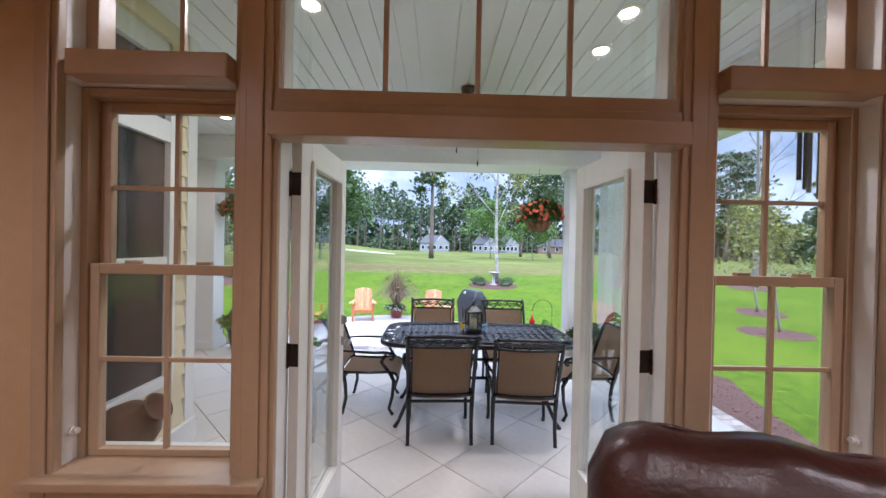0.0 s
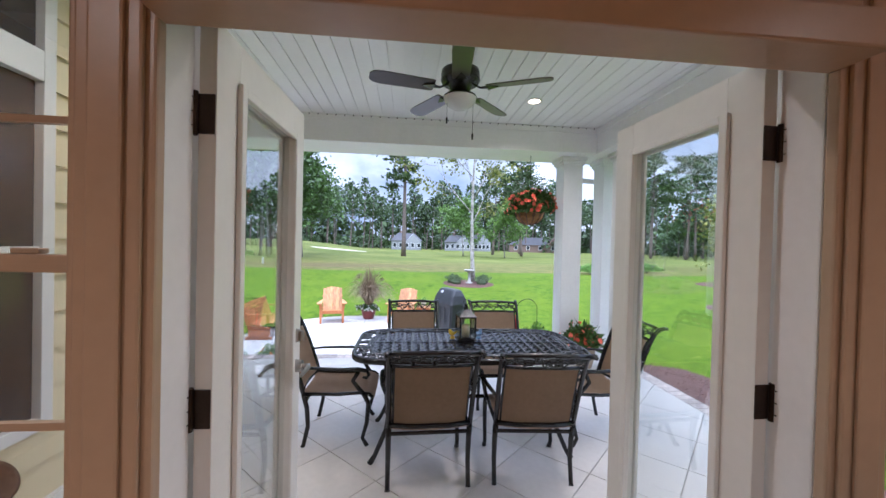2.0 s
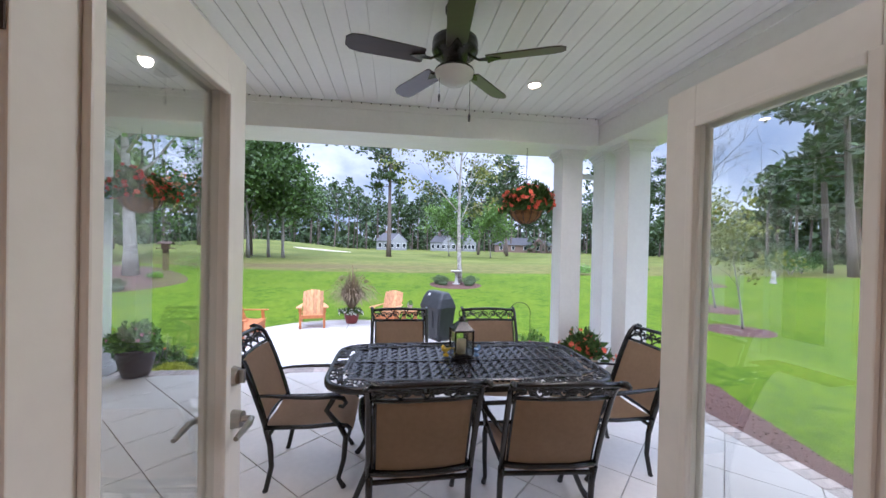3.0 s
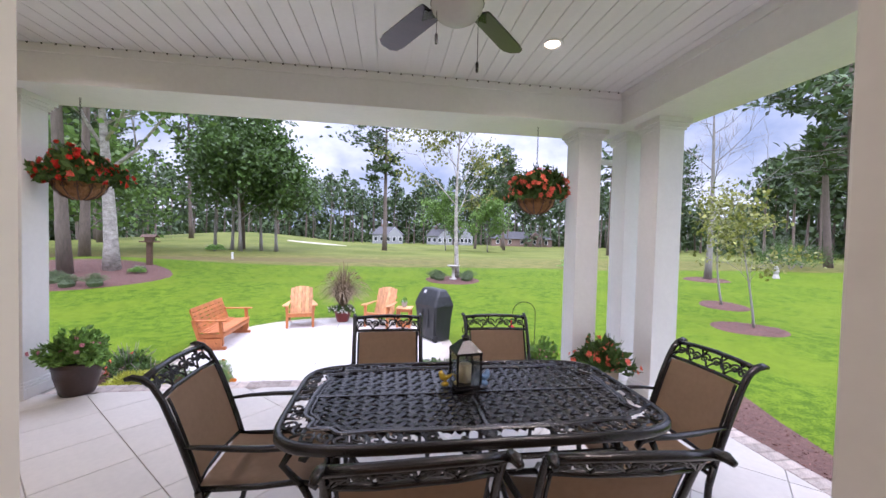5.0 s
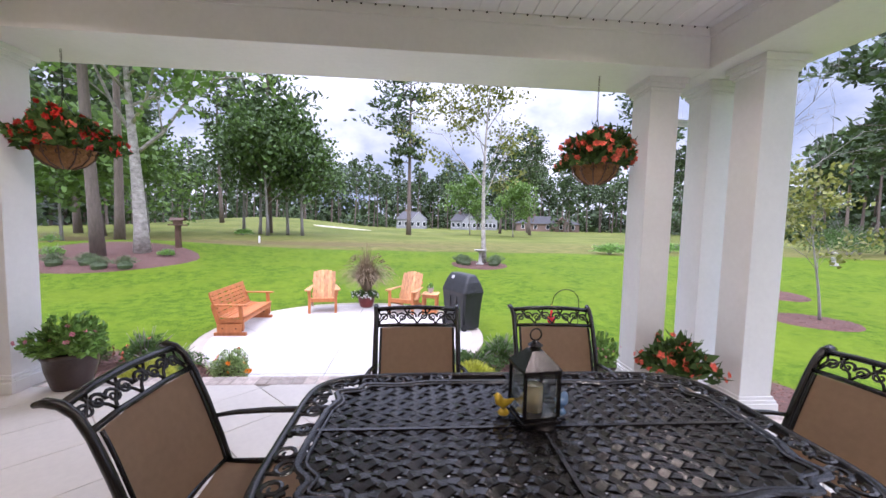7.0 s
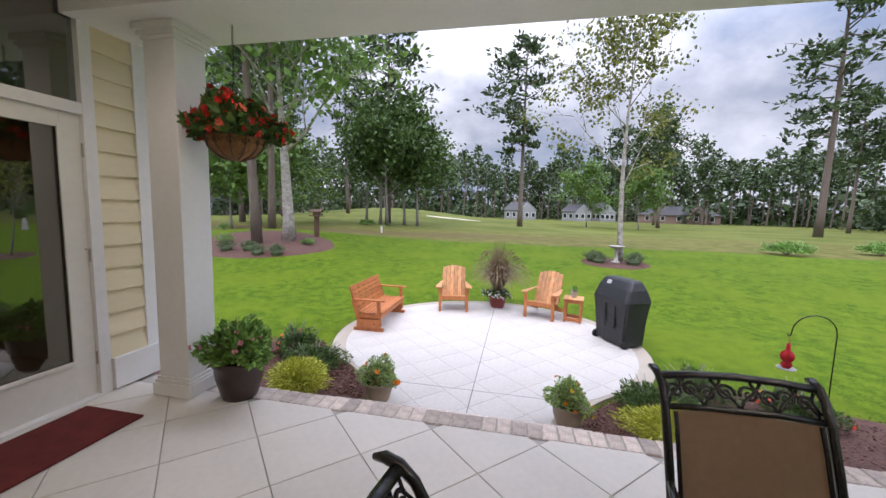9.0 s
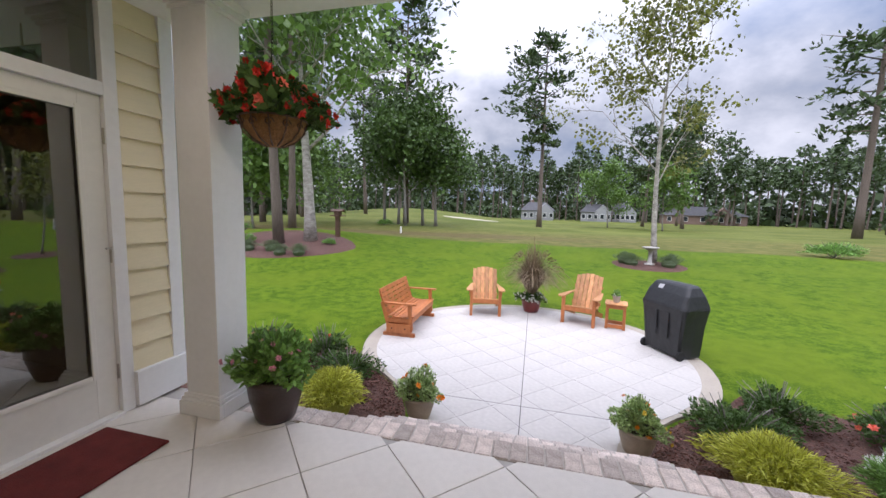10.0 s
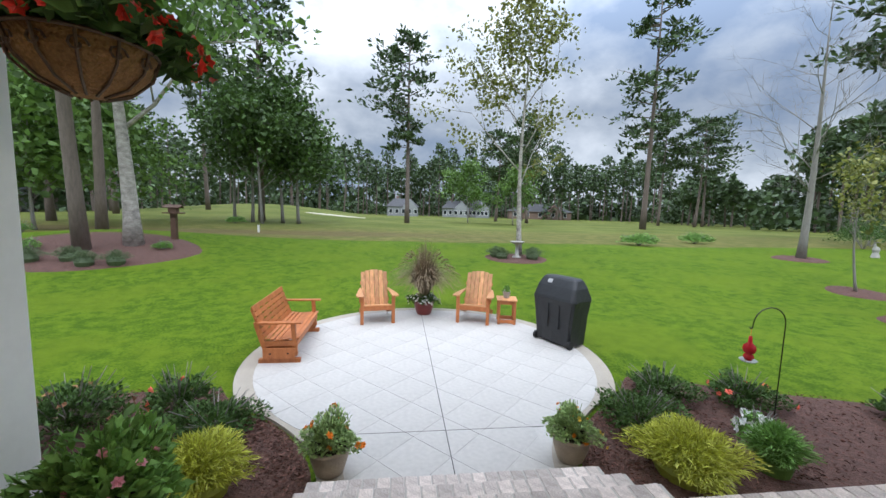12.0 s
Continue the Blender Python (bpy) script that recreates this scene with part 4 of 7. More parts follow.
# ---- dining chairs ----
def dining_chair():
    c = thing("dining_chair", "dark bronze patio dining chair with a tan mesh sling", "chair", group="chairs round the patio table")
    post = lambda s: [(s * 0.258, -0.25, 0.40), (s * 0.260, -0.285, 0.52), (s * 0.262, -0.345, 0.70), (s * 0.263, -0.395, 0.83), (s * 0.264, -0.432, 0.90), (s * 0.267, -0.470, 0.934), (s * 0.272, -0.508, 0.945), (s * 0.276, -0.535, 0.938)]
    for s in (-1, 1):
        part("back_post", tube(bmesh.new(), post(s), [0.019, 0.019, 0.019, 0.018, 0.018, 0.020, 0.019, 0.011], 8, flat=0.8), M_BRONZE, c, smooth=True)
        part("leg", tube(bmesh.new(), [(s * 0.258, -0.25, 0.40), (s * 0.258, -0.225, 0.30), (s * 0.258, -0.215, 0.16), (s * 0.258, -0.245, 0.012), (s * 0.258, -0.25, 0.0)], [0.019, 0.018, 0.016, 0.015, 0.018], 8), M_BRONZE, c, smooth=True)
        part("leg", tube(bmesh.new(), [(s * 0.258, 0.19, 0.40), (s * 0.260, 0.225, 0.33), (s * 0.260, 0.215, 0.18), (s * 0.260, 0.185, 0.06), (s * 0.262, 0.22, 0.0)], [0.019, 0.018, 0.016, 0.014, 0.018], 8), M_BRONZE, c, smooth=True)
        arm = [(s * 0.262, -0.318, 0.615), (s * 0.283, -0.23, 0.620), (s * 0.303, -0.10, 0.618), (s * 0.312, 0.04, 0.614), (s * 0.310, 0.15, 0.617), (s * 0.305, 0.21, 0.602), (s * 0.302, 0.228, 0.572), (s * 0.30, 0.210, 0.545), (s * 0.30, 0.182, 0.552)]
        part("arm", tube(bmesh.new(), arm, [0.012, 0.015, 0.018, 0.020, 0.022, 0.021, 0.019, 0.016, 0.011], 8, flat=0.7), M_BRONZE, c, smooth=True)
        part("arm_support", tube(bmesh.new(), [(s * 0.258, 0.19, 0.40), (s * 0.272, 0.15, 0.455), (s * 0.288, 0.11, 0.52), (s * 0.303, 0.15, 0.592)], [0.017, 0.016, 0.016, 0.017], 8), M_BRONZE, c, smooth=True)
        part("seat_rail", tube(bmesh.new(), [(s * 0.251, -0.26, 0.405), (s * 0.254, 0.0, 0.402), (s * 0.254, 0.16, 0.412), (s * 0.253, 0.23, 0.40), (s * 0.252, 0.255, 0.375)], 0.014, 8), M_BRONZE, c, smooth=True)
    across = [k / 4 - 1 for k in range(9)]
    g = bmesh.new()
    prof = [(-0.27, 0.412), (-0.14, 0.398), (0.0, 0.392), (0.10, 0.402), (0.18, 0.415), (0.235, 0.402), (0.265, 0.37)]
    for off in (0.0, -0.006):
        rows = [[g.verts.new((x * 0.247, y, z + off - 0.018 * (1 - x * x))) for x in across] for y, z in prof]
        for a, b in zip(rows, rows[1:]):
            for k in range(8):
                g.faces.new((a[k], a[k + 1], b[k + 1], b[k]))
    part("seat", g, M_SLING, c, "tan woven sling seat", smooth=True)
    g = bmesh.new()
    prof = [(-0.256, 0.425), (-0.276, 0.50), (-0.314, 0.62), (-0.353, 0.735), (-0.378, 0.80), (-0.392, 0.832)]
    for off in (0.0, -0.005):
        rows = [[g.verts.new((x * 0.226, y + off - 0.020 * (1 - x * x), z)) for x in across] for y, z in prof]
        for a, b in zip(rows, rows[1:]):
            for k in range(8):
                g.faces.new((a[k], a[k + 1], b[k + 1], b[k]))
    part("backrest", g, M_SLING, c, "tan woven sling back", smooth=True)
    for s in (-1, 1):
        rail = [(s * 0.231, y + 0.002, z) for y, z in prof]
        part("sling_rail", tube(bmesh.new(), rail, 0.0075, 6), M_BRONZE, c, smooth=True)
    part("lower_back_rail", tube(bmesh.new(), [(-0.25, -0.262, 0.425), (-0.12, -0.284, 0.422), (0.12, -0.284, 0.422), (0.25, -0.262, 0.425)], 0.016, 8), M_BRONZE, c, smooth=True)
    part("middle_rail", tube(bmesh.new(), [(-0.258, -0.402, 0.842), (-0.12, -0.420, 0.842), (0.12, -0.420, 0.842), (0.258, -0.402, 0.842)], 0.012, 8), M_BRONZE, c, smooth=True)
    part("top_rail", tube(bmesh.new(), [(-0.268, -0.470, 0.930), (-0.15, -0.484, 0.938), (0, -0.490, 0.942), (0.15, -0.484, 0.938), (0.268, -0.470, 0.930)], [0.019, 0.018, 0.019, 0.018, 0.019], 8, flat=0.8), M_BRONZE, c, smooth=True)
    f = bmesh.new()
    side, up = Vector((1, 0, 0)), Vector((0, -0.60, 0.80))
    mid = lambda x, h: Vector((x, -0.417 - 0.060 * h - 0.006 * (1 - (x / 0.25) ** 2), 0.846 + 0.084 * h))
    for s in (-1, 1):
        for cx, h, r, a0, t in ((0.040, 0.54, 0.033, 3.4, -1.35), (0.100, 0.46, 0.031, 0.3, 1.35), (0.160, 0.55, 0.031, 3.4, -1.35), (0.214, 0.46, 0.027, 0.3, 1.3)):
            tube(f, spiral(mid(s * cx, h), r, a0, t, side * s, up, 18), [0.0068 - 0.00016 * k for k in range(18)], 6)
        for x0, x1 in ((0.0, 0.085), (0.120, 0.050), (0.120, 0.205), (0.245, 0.175)):
            tube(f, [mid(s * x0, 0.03), mid(s * (x0 * 0.8 + x1 * 0.2), 0.30), mid(s * (x0 * 0.25 + x1 * 0.75), 0.68), mid(s * x1, 0.97)], 0.0058, 6)
        tube(f, [mid(s * 0.254, 0.95), mid(s * 0.236, 0.55), mid(s * 0.252, 0.12)], 0.0055, 6)
    part("scroll_panel", f, M_BRONZE, c, "cast scrollwork panel", smooth=True)
    part("stretcher", tube(bmesh.new(), [(-0.25, -0.235, 0.355), (0.25, -0.235, 0.355)], 0.013, 8), M_BRONZE, c)
    part("stretcher", tube(bmesh.new(), [(-0.25, 0.20, 0.355), (0.25, 0.20, 0.355)], 0.012, 8), M_BRONZE, c)
    return c


ch = dining_chair()
slim = Matrix.Diagonal((0.98, 1, 0.98, 1))
ch.matrix_world = pose(-0.21, 4.72, 0, 0, 0, 2) @ slim
for m in (pose(0.486, 4.72, 0, 0, 0, -4), pose(-0.28, 5.74, 0, 0, 0, 181), pose(0.573, 5.75, 0, 0, 0, 178), pose(-0.855, 5.245, 0, 0, 0, -90), pose(1.145, 5.16, 0, 0, 0, 91)):
    copy_thing(ch, m @ slim)


# ---- patio table ----
TZ, TCX, TCY, TA, TB = 0.765, 0.13, 5.067, 0.867, 0.462


def table_edge(a, b, n=72, e=6.0):
    out = []
    for k in range(n):
        t = 2 * math.pi * k / n
        c, s = math.cos(t), math.sin(t)
        out.append((a * math.copysign(abs(c) ** (2 / e), c), b * math.copysign(abs(s) ** (2 / e), s)))
    return out


def patio_table():
    t = thing("patio_table", "dark bronze cast patio table with a woven lattice top", "table", pose(TCX, TCY, 0))
    g = bmesh.new()
    loops = []
    for a, b, z in ((TA - 0.004, TB - 0.004, TZ - 0.040), (TA + 0.002, TB + 0.002, TZ - 0.030), (TA + 0.002, TB + 0.002, TZ - 0.010), (TA - 0.004, TB - 0.004, TZ - 0.001), (TA - 0.012, TB - 0.012, TZ + 0.001), (TA - 0.024, TB - 0.024, TZ - 0.001), (TA - 0.026, TB - 0.026, TZ - 0.016), (TA - 0.016, TB - 0.016, TZ - 0.040)):
        loops.append([g.verts.new((x, y, z)) for x, y in table_edge(a, b)])
    for p, q in zip(loops, loops[1:] + loops[:1]):
        for k in range(72):
            j = (k + 1) % 72
            g.faces.new((p[k], p[j], q[j], q[k]))
    part("rim", g, M_BRONZE, t, smooth=True)
    # two sets of flat strips that pass over and under each other
    v, f = [], []
    ia, ib = TA - 0.108, TB - 0.095
    slope, pitch, wide = math.radians(31), 0.035, 0.0132

    def inside(x, y, k=1.0):
        return abs(x / (ia * k)) ** 5 + abs(y / (ib * k)) ** 5 < 1

    for sgn in (1, -1):
        d = Vector((math.cos(slope), sgn * math.sin(slope), 0))
        nrm = Vector((-d.y, d.x, 0))
        for i in range(-34, 35):
            run = []
            for j in range(-60, 61):
                p = nrm * (i * pitch) + d * (j * pitch / math.sin(2 * slope) * 0.5)
                if inside(p.x, p.y):
                    run.append((p, j))
            if len(run) < 2:
                continue
            base = len(v)
            for p, j in run:
                z = TZ - 0.008 + 0.005 * math.cos(math.pi * (j + i) * 0.5 + (0 if sgn > 0 else math.pi))
                for s, dz in ((-1, 0), (1, 0), (1, -0.007), (-1, -0.007)):
                    v.append((p.x + nrm.x * wide * s, p.y + nrm.y * wide * s, z + dz))
            for k in range(len(run) - 1):
                a, b = base + 4 * k, base + 4 * k + 4
                for q in range(4):
                    f.append((a + q, a + (q + 1) % 4, b + (q + 1) % 4, b + q))
    me = bpy.data.meshes.new("lattice")
    me.from_pydata(v, [], f)
    me.materials.append(M_BRONZE)
    la = new("lattice", me)
    la.parent = t
    tagged(la, "woven cast metal lattice with small gaps")
    # wavy double band and scrolls of the border
    g = bmesh.new()
    for inset, r in ((0.118, 0.0125), (0.140, 0.006)):
        wave = []
        for k, (x, y) in enumerate(table_edge(TA - inset, TB - inset * 0.9, 120)):
            w = 1 + 0.026 * math.sin(k * 2 * math.pi / 120 * 12 + 0.8)
            wave.append((x * w, y * w, TZ - 0.003))
        tube(g, wave, r, 6, flat=0.5, closed=True)
    ring = table_edge(TA - 0.066, TB - 0.060, 240)
    reach = [0.0]
    for p, q in zip(ring, ring[1:] + ring[:1]):
        reach.append(reach[-1] + math.hypot(q[0] - p[0], q[1] - p[1]))
    for k in range(66):
        i = max(n for n in range(240) if reach[n] <= reach[-1] * k / 66)
        x, y = ring[i]
        qx, qy = ring[(i + 1) % 240]
        along = Vector((qx - x, qy - y, 0)).normalized()
        out = Vector((along.y, -along.x, 0))
        tube(g, spiral(Vector((x, y, TZ - 0.004)) + out * (0.007 if k % 2 else -0.012), 0.036, 0.5 if k % 2 else 3.6, 1.3 if k % 2 else -1.3, along, out, 16), [0.0090 - 0.0003 * n for n in range(16)], 5, flat=0.7)
        tube(g, [Vector((x, y, TZ - 0.005)) - out * 0.030, Vector((x, y, TZ - 0.005)) + along * 0.020, Vector((x, y, TZ - 0.005)) + out * 0.040 + along * 0.012], 0.0055, 5)
    part("scroll_border", g, M_BRONZE, t, "cast scrollwork border")
    for q in ((-0.007, 0.007, -TB + 0.03, TB - 0.03), (-TA + 0.03, TA - 0.03, -0.0065, 0.0065)):
        part("seam_bar", bx(*q, TZ - 0.014, TZ - 0.001 + (0.0006 if q[0] > -0.1 else 0)), M_BRONZE, t)
    hub = lathe(bmesh.new(), [(0, TZ - 0.012), (0.045, TZ - 0.012), (0.045, TZ + 0.003), (0.03, TZ + 0.005), (0, TZ + 0.005)], 20)
    part("centre_boss", hub, M_BRONZE, t)
    for sx in (-1, 1):
        for sy in (-1, 1):
            part("leg", tube(bmesh.new(), [(sx * 0.614, sy * 0.30, TZ - 0.03), (sx * 0.618, sy * 0.31, 0.58), (sx * 0.586, sy * 0.29, 0.40), (sx * 0.614, sy * 0.28, 0.22), (sx * 0.688, sy * 0.30, 0.05), (sx * 0.721, sy * 0.31, 0.0)], [0.022, 0.02, 0.018, 0.017, 0.016, 0.021], 8), M_BRONZE, t)
            part("brace", tube(bmesh.new(), [(sx * 0.595, sy * 0.29, 0.28), (sx * 0.52, sy * 0.20, 0.24), (sx * 0.42, sy * 0.10, 0.30), (sx * 0.36, 0, 0.33)], 0.012, 6), M_BRONZE, t)
        part("end_stretcher", tube(bmesh.new(), [(sx * 0.614, -0.30, 0.62), (sx * 0.614, 0.30, 0.62)], 0.013, 6), M_BRONZE, t)
    part("long_stretcher", tube(bmesh.new(), [(-0.36, 0, 0.33), (0.36, 0, 0.33)], 0.016, 8), M_BRONZE, t)
    for sy in (-1, 1):
        part("apron_bar", tube(bmesh.new(), [(-0.665, sy * 0.305, 0.60), (0.665, sy * 0.305, 0.60)], 0.013, 6), M_BRONZE, t)


patio_table()


# ---- on the table ----
def lantern(x, y):
    t = thing("lantern", "dark metal candle lantern with glass sides and a ring", "lantern", pose(x, y, TZ + 0.006, 0, 0, 8))
    h = 0.062
    b = bmesh.new()
    box(b, -h - 0.008, h + 0.008, -h - 0.008, h + 0.008, 0.0, 0.014, bev=0.003)
    box(b, -h, h, -h, h, 0.0143, 0.026, bev=0.002)
    part("base", b, M_BRONZE, t)
    for sx in (-1, 1):
        for sy in (-1, 1):
            part("corner_post", bx(sx * h - 0.005, sx * h + 0.005, sy * h - 0.005, sy * h + 0.005, 0.0262, 0.178), M_BRONZE, t)
    for q in ((-h, h, -h - 0.001, -h + 0.001), (-h, h, h - 0.001, h + 0.001), (-h - 0.001, -h + 0.001, -h, h), (h - 0.001, h + 0.001, -h, h)):
        p = part("pane", bx(*q, 0.027, 0.177), M_GLASS, t)
        p.visible_shadow = False
    r = bmesh.new()
    box(r, -h - 0.007, h + 0.007, -h - 0.007, h + 0.007, 0.1782, 0.19, bev=0.002)
    part("eaves", r, M_BRONZE, t)
    r = bmesh.new()
    lo = [r.verts.new((sx * 0.069, sy * 0.069, 0.1905)) for sx, sy in ((-1, -1), (1, -1), (1, 1), (-1, 1))]
    hi = [r.verts.new((sx * 0.022, sy * 0.022, 0.243)) for sx, sy in ((-1, -1), (1, -1), (1, 1), (-1, 1))]
    r.faces.new(lo[::-1])
    r.faces.new(hi)
    for k in range(4):
        r.faces.new((lo[k], lo[(k + 1) % 4], hi[(k + 1) % 4], hi[k]))
    part("roof", r, M_BRONZE, t)
    part("chimney", lathe(bmesh.new(), [(0, 0.2435), (0.02, 0.2435), (0.02, 0.258), (0.027, 0.259), (0.012, 0.27), (0.006, 0.276), (0, 0.276)], 16), M_BRONZE, t)
    part("ring", tube(bmesh.new(), [(0.021 * math.cos(2 * math.pi * k / 20), 0, 0.296 + 0.021 * math.sin(2 * math.pi * k / 20)) for k in range(20)], 0.003, 6, closed=True), M_BRONZE, t)
    part("candle", lathe(bmesh.new(), [(0, 0.0263), (0.032, 0.0263), (0.032, 0.115), (0.028, 0.119), (0.02, 0.113), (0, 0.113)], 20), M_WAX, t, "ivory pillar candle", smooth=True)


lantern(0.113, 5.115)


def bird_figurine(x, y, rz, mat, label):
    b = bmesh.new()
    lathe(b, [(0, 0), (0.022, 0.0), (0.026, 0.008), (0.018, 0.02), (0.012, 0.024), (0, 0.024)], 12)
    tube(b, [(-0.045, 0, 0.075), (-0.02, 0, 0.058), (0.0, 0, 0.046), (0.018, 0, 0.055), (0.026, 0, 0.076), (0.030, 0, 0.090)], [0.004, 0.012, 0.022, 0.022, 0.016, 0.006], 10)
    tube(b, [(0.026, 0, 0.080), (0.046, 0, 0.078)], [0.005, 0.001], 6)
    tube(b, [(0, 0, 0.02), (0.002, 0, 0.05)], [0.010, 0.010], 8)
    solid("bird_figurine", b, mat, label, "figurine", m=pose(x, y, TZ + 0.006, 0, 0, rz) @ Matrix.Scale(0.82, 4), smooth=True)


bird_figurine(0.012, 5.135, 160, M_BIRDY, "small yellow ceramic bird figurine on the table")
bird_figurine(0.222, 5.135, 30, M_BIRDB, "small blue ceramic bird figurine on the table")


# ---- plants ----
BLOOMS = {}


def bloom_mesh(mat, size, seed):
    """One flower: two rings of cupped petals round its middle."""
    b = bmesh.new()
    rng = random.Random(seed)
    for ring, n, r, up in ((0, 6, 0.62, 0.10), (1, 4, 0.38, 0.30)):
        for k in range(n):
            a = 2 * math.pi * (k + 0.5 * ring) / n + rng.uniform(-0.2, 0.2)
            ca, sa = math.cos(a), math.sin(a)
            w = size * r * 0.42
            pts = [(0, 0, 0), (ca * size * r * 0.5 - sa * w, sa * size * r * 0.5 + ca * w, size * up), (ca * size * r, sa * size * r, size * (up + rng.uniform(-0.08, 0.15))), (ca * size * r * 0.5 + sa * w, sa * size * r * 0.5 - ca * w, size * up)]
            b.faces.new([b.verts.new(p) for p in pts])
    return finish(b, "bloom", mat)


def foliage(parent, c, rx, rz, n, mat, size, seed, flowers=(), droop=0.2, name="foliage", long=1.7):
    """Leaves through a rounded, ragged mass, with flower petals near its skin."""
    rng = np.random.default_rng(seed)
    d = rng.normal(size=(n, 3))
    d /= np.linalg.norm(d, axis=1, keepdims=True)
    d[:, 2] = np.abs(d[:, 2]) * 1.1 - droop
    lump = 0.80 + 0.22 * np.sin(3.1 * np.arctan2(d[:, 1], d[:, 0]) + seed) + 0.16 * np.sin(7 * d[:, 2] + 5 * d[:, 0] + seed)
    r = (0.35 + 0.65 * rng.random(n) ** 0.5) * lump
    p = np.array(c) + d * r[:, None] * np.array([rx, rx, rz])
    nd = d + rng.normal(size=d.shape) * 0.55 + np.array([0, 0, 0.25])
    s = size * (0.6 + 0.8 * rng.random(n))
    cards(name, p, nd, s * long, s * 0.75, mat, parent, seed=seed)
    for k, (fm, count, fs, nm) in enumerate(flowers):
        d = rng.normal(size=(count, 3))
        d /= np.linalg.norm(d, axis=1, keepdims=True)
        d[:, 2] = np.abs(d[:, 2]) - droop * 0.9
        lump = 0.80 + 0.22 * np.sin(3.1 * np.arctan2(d[:, 1], d[:, 0]) + seed) + 0.16 * np.sin(7 * d[:, 2] + 5 * d[:, 0] + seed)
        q = np.array(c) + d * (lump * (0.88 + 0.2 * rng.random(count)))[:, None] * np.array([rx, rx, rz])
        key = (fm.name, round(fs, 3))
        if key not in BLOOMS:
            BLOOMS[key] = bloom_mesh(fm, fs, seed + k)
        for w in range(count):
            ob = new(nm, BLOOMS[key])
            ob.parent = parent
            ob.matrix_local = Matrix.Translation(q[w]) @ Vector(d[w]).to_track_quat('Z', 'Y').to_matrix().to_4x4() @ pose(0, 0, 0, rng.uniform(-35, 35), rng.uniform(-35, 35), rng.uniform(0, 360)) @ Matrix.Scale(rng.uniform(0.75, 1.2), 4)


def pot_profile(r, h):
    return [(0, 0), (r * 0.66, 0), (r * 0.72, h * 0.08), (r * 0.92, h * 0.55), (r * 0.97, h * 0.86), (r * 1.04, h * 0.88), (r * 1.06, h * 0.98), (r * 1.0, h), (r * 0.92, h * 0.98), (r * 0.90, h * 0.90), (0, h * 0.90)]


def potted_plant(x, y, z, r, h, pot_mat, leaf_mat, fr, fz, n, size, seed, label, flowers=(), lift=0.5, group=""):
    t = thing("potted_plant", label, "plant", pose(x, y, z), group=group)
    part("pot", lathe(bmesh.new(), pot_profile(r, h), 28), pot_mat, t, smooth=True)
    part("soil", lathe(bmesh.new(), [(0, h * 0.905), (r * 0.89, h * 0.905), (r * 0.89, h * 0.915), (0, h * 0.93)], 20), M_SOIL, t)
    g = bmesh.new()
    rng = random.Random(seed)
    for k in range(14):
        a, q = rng.random() * 6.283, rng.random() * 0.8
        tube(g, [(r * 0.3 * math.cos(a), r * 0.3 * math.sin(a), h * 0.9), (fr * q * 0.6 * math.cos(a), fr * q * 0.6 * math.sin(a), h + fz * 0.5), (fr * q * math.cos(a), fr * q * math.sin(a), h + fz * (1.2 - 0.5 * q))], [0.005, 0.004, 0.002], 5)
    part("branching", g, leaf_mat, t)
    foliage(t, (0, 0, h + fz * lift * 0.3), fr, fz, n, leaf_mat, size, seed, flowers)
    return t


potted_plant(-3.17, 7.15, 0.003, 0.185, 0.31, M_POT, M_LEAF, 0.29, 0.27, 2600, 0.036, 3, "bushy green plant with pink blooms in a dark brown pot", ((M_PINK, 12, 0.042, "bloom"),))
potted_plant(1.92, 6.74, 0.0, 0.14, 0.27, M_POTTAN, M_LEAFDARK, 0.30, 0.30, 620, 0.062, 5, "coral impatiens in a clay pot beside the porch columns", ((M_CORAL, 70, 0.055, "bloom"),))
potted_plant(1.36, 7.0, 0.0, 0.14, 0.24, M_POT, M_LEAF, 0.20, 0.24, 620, 0.032, 7, "small green plant with pale pink blooms in a brown pot", ((M_PINK, 14, 0.02, "bloom"),))


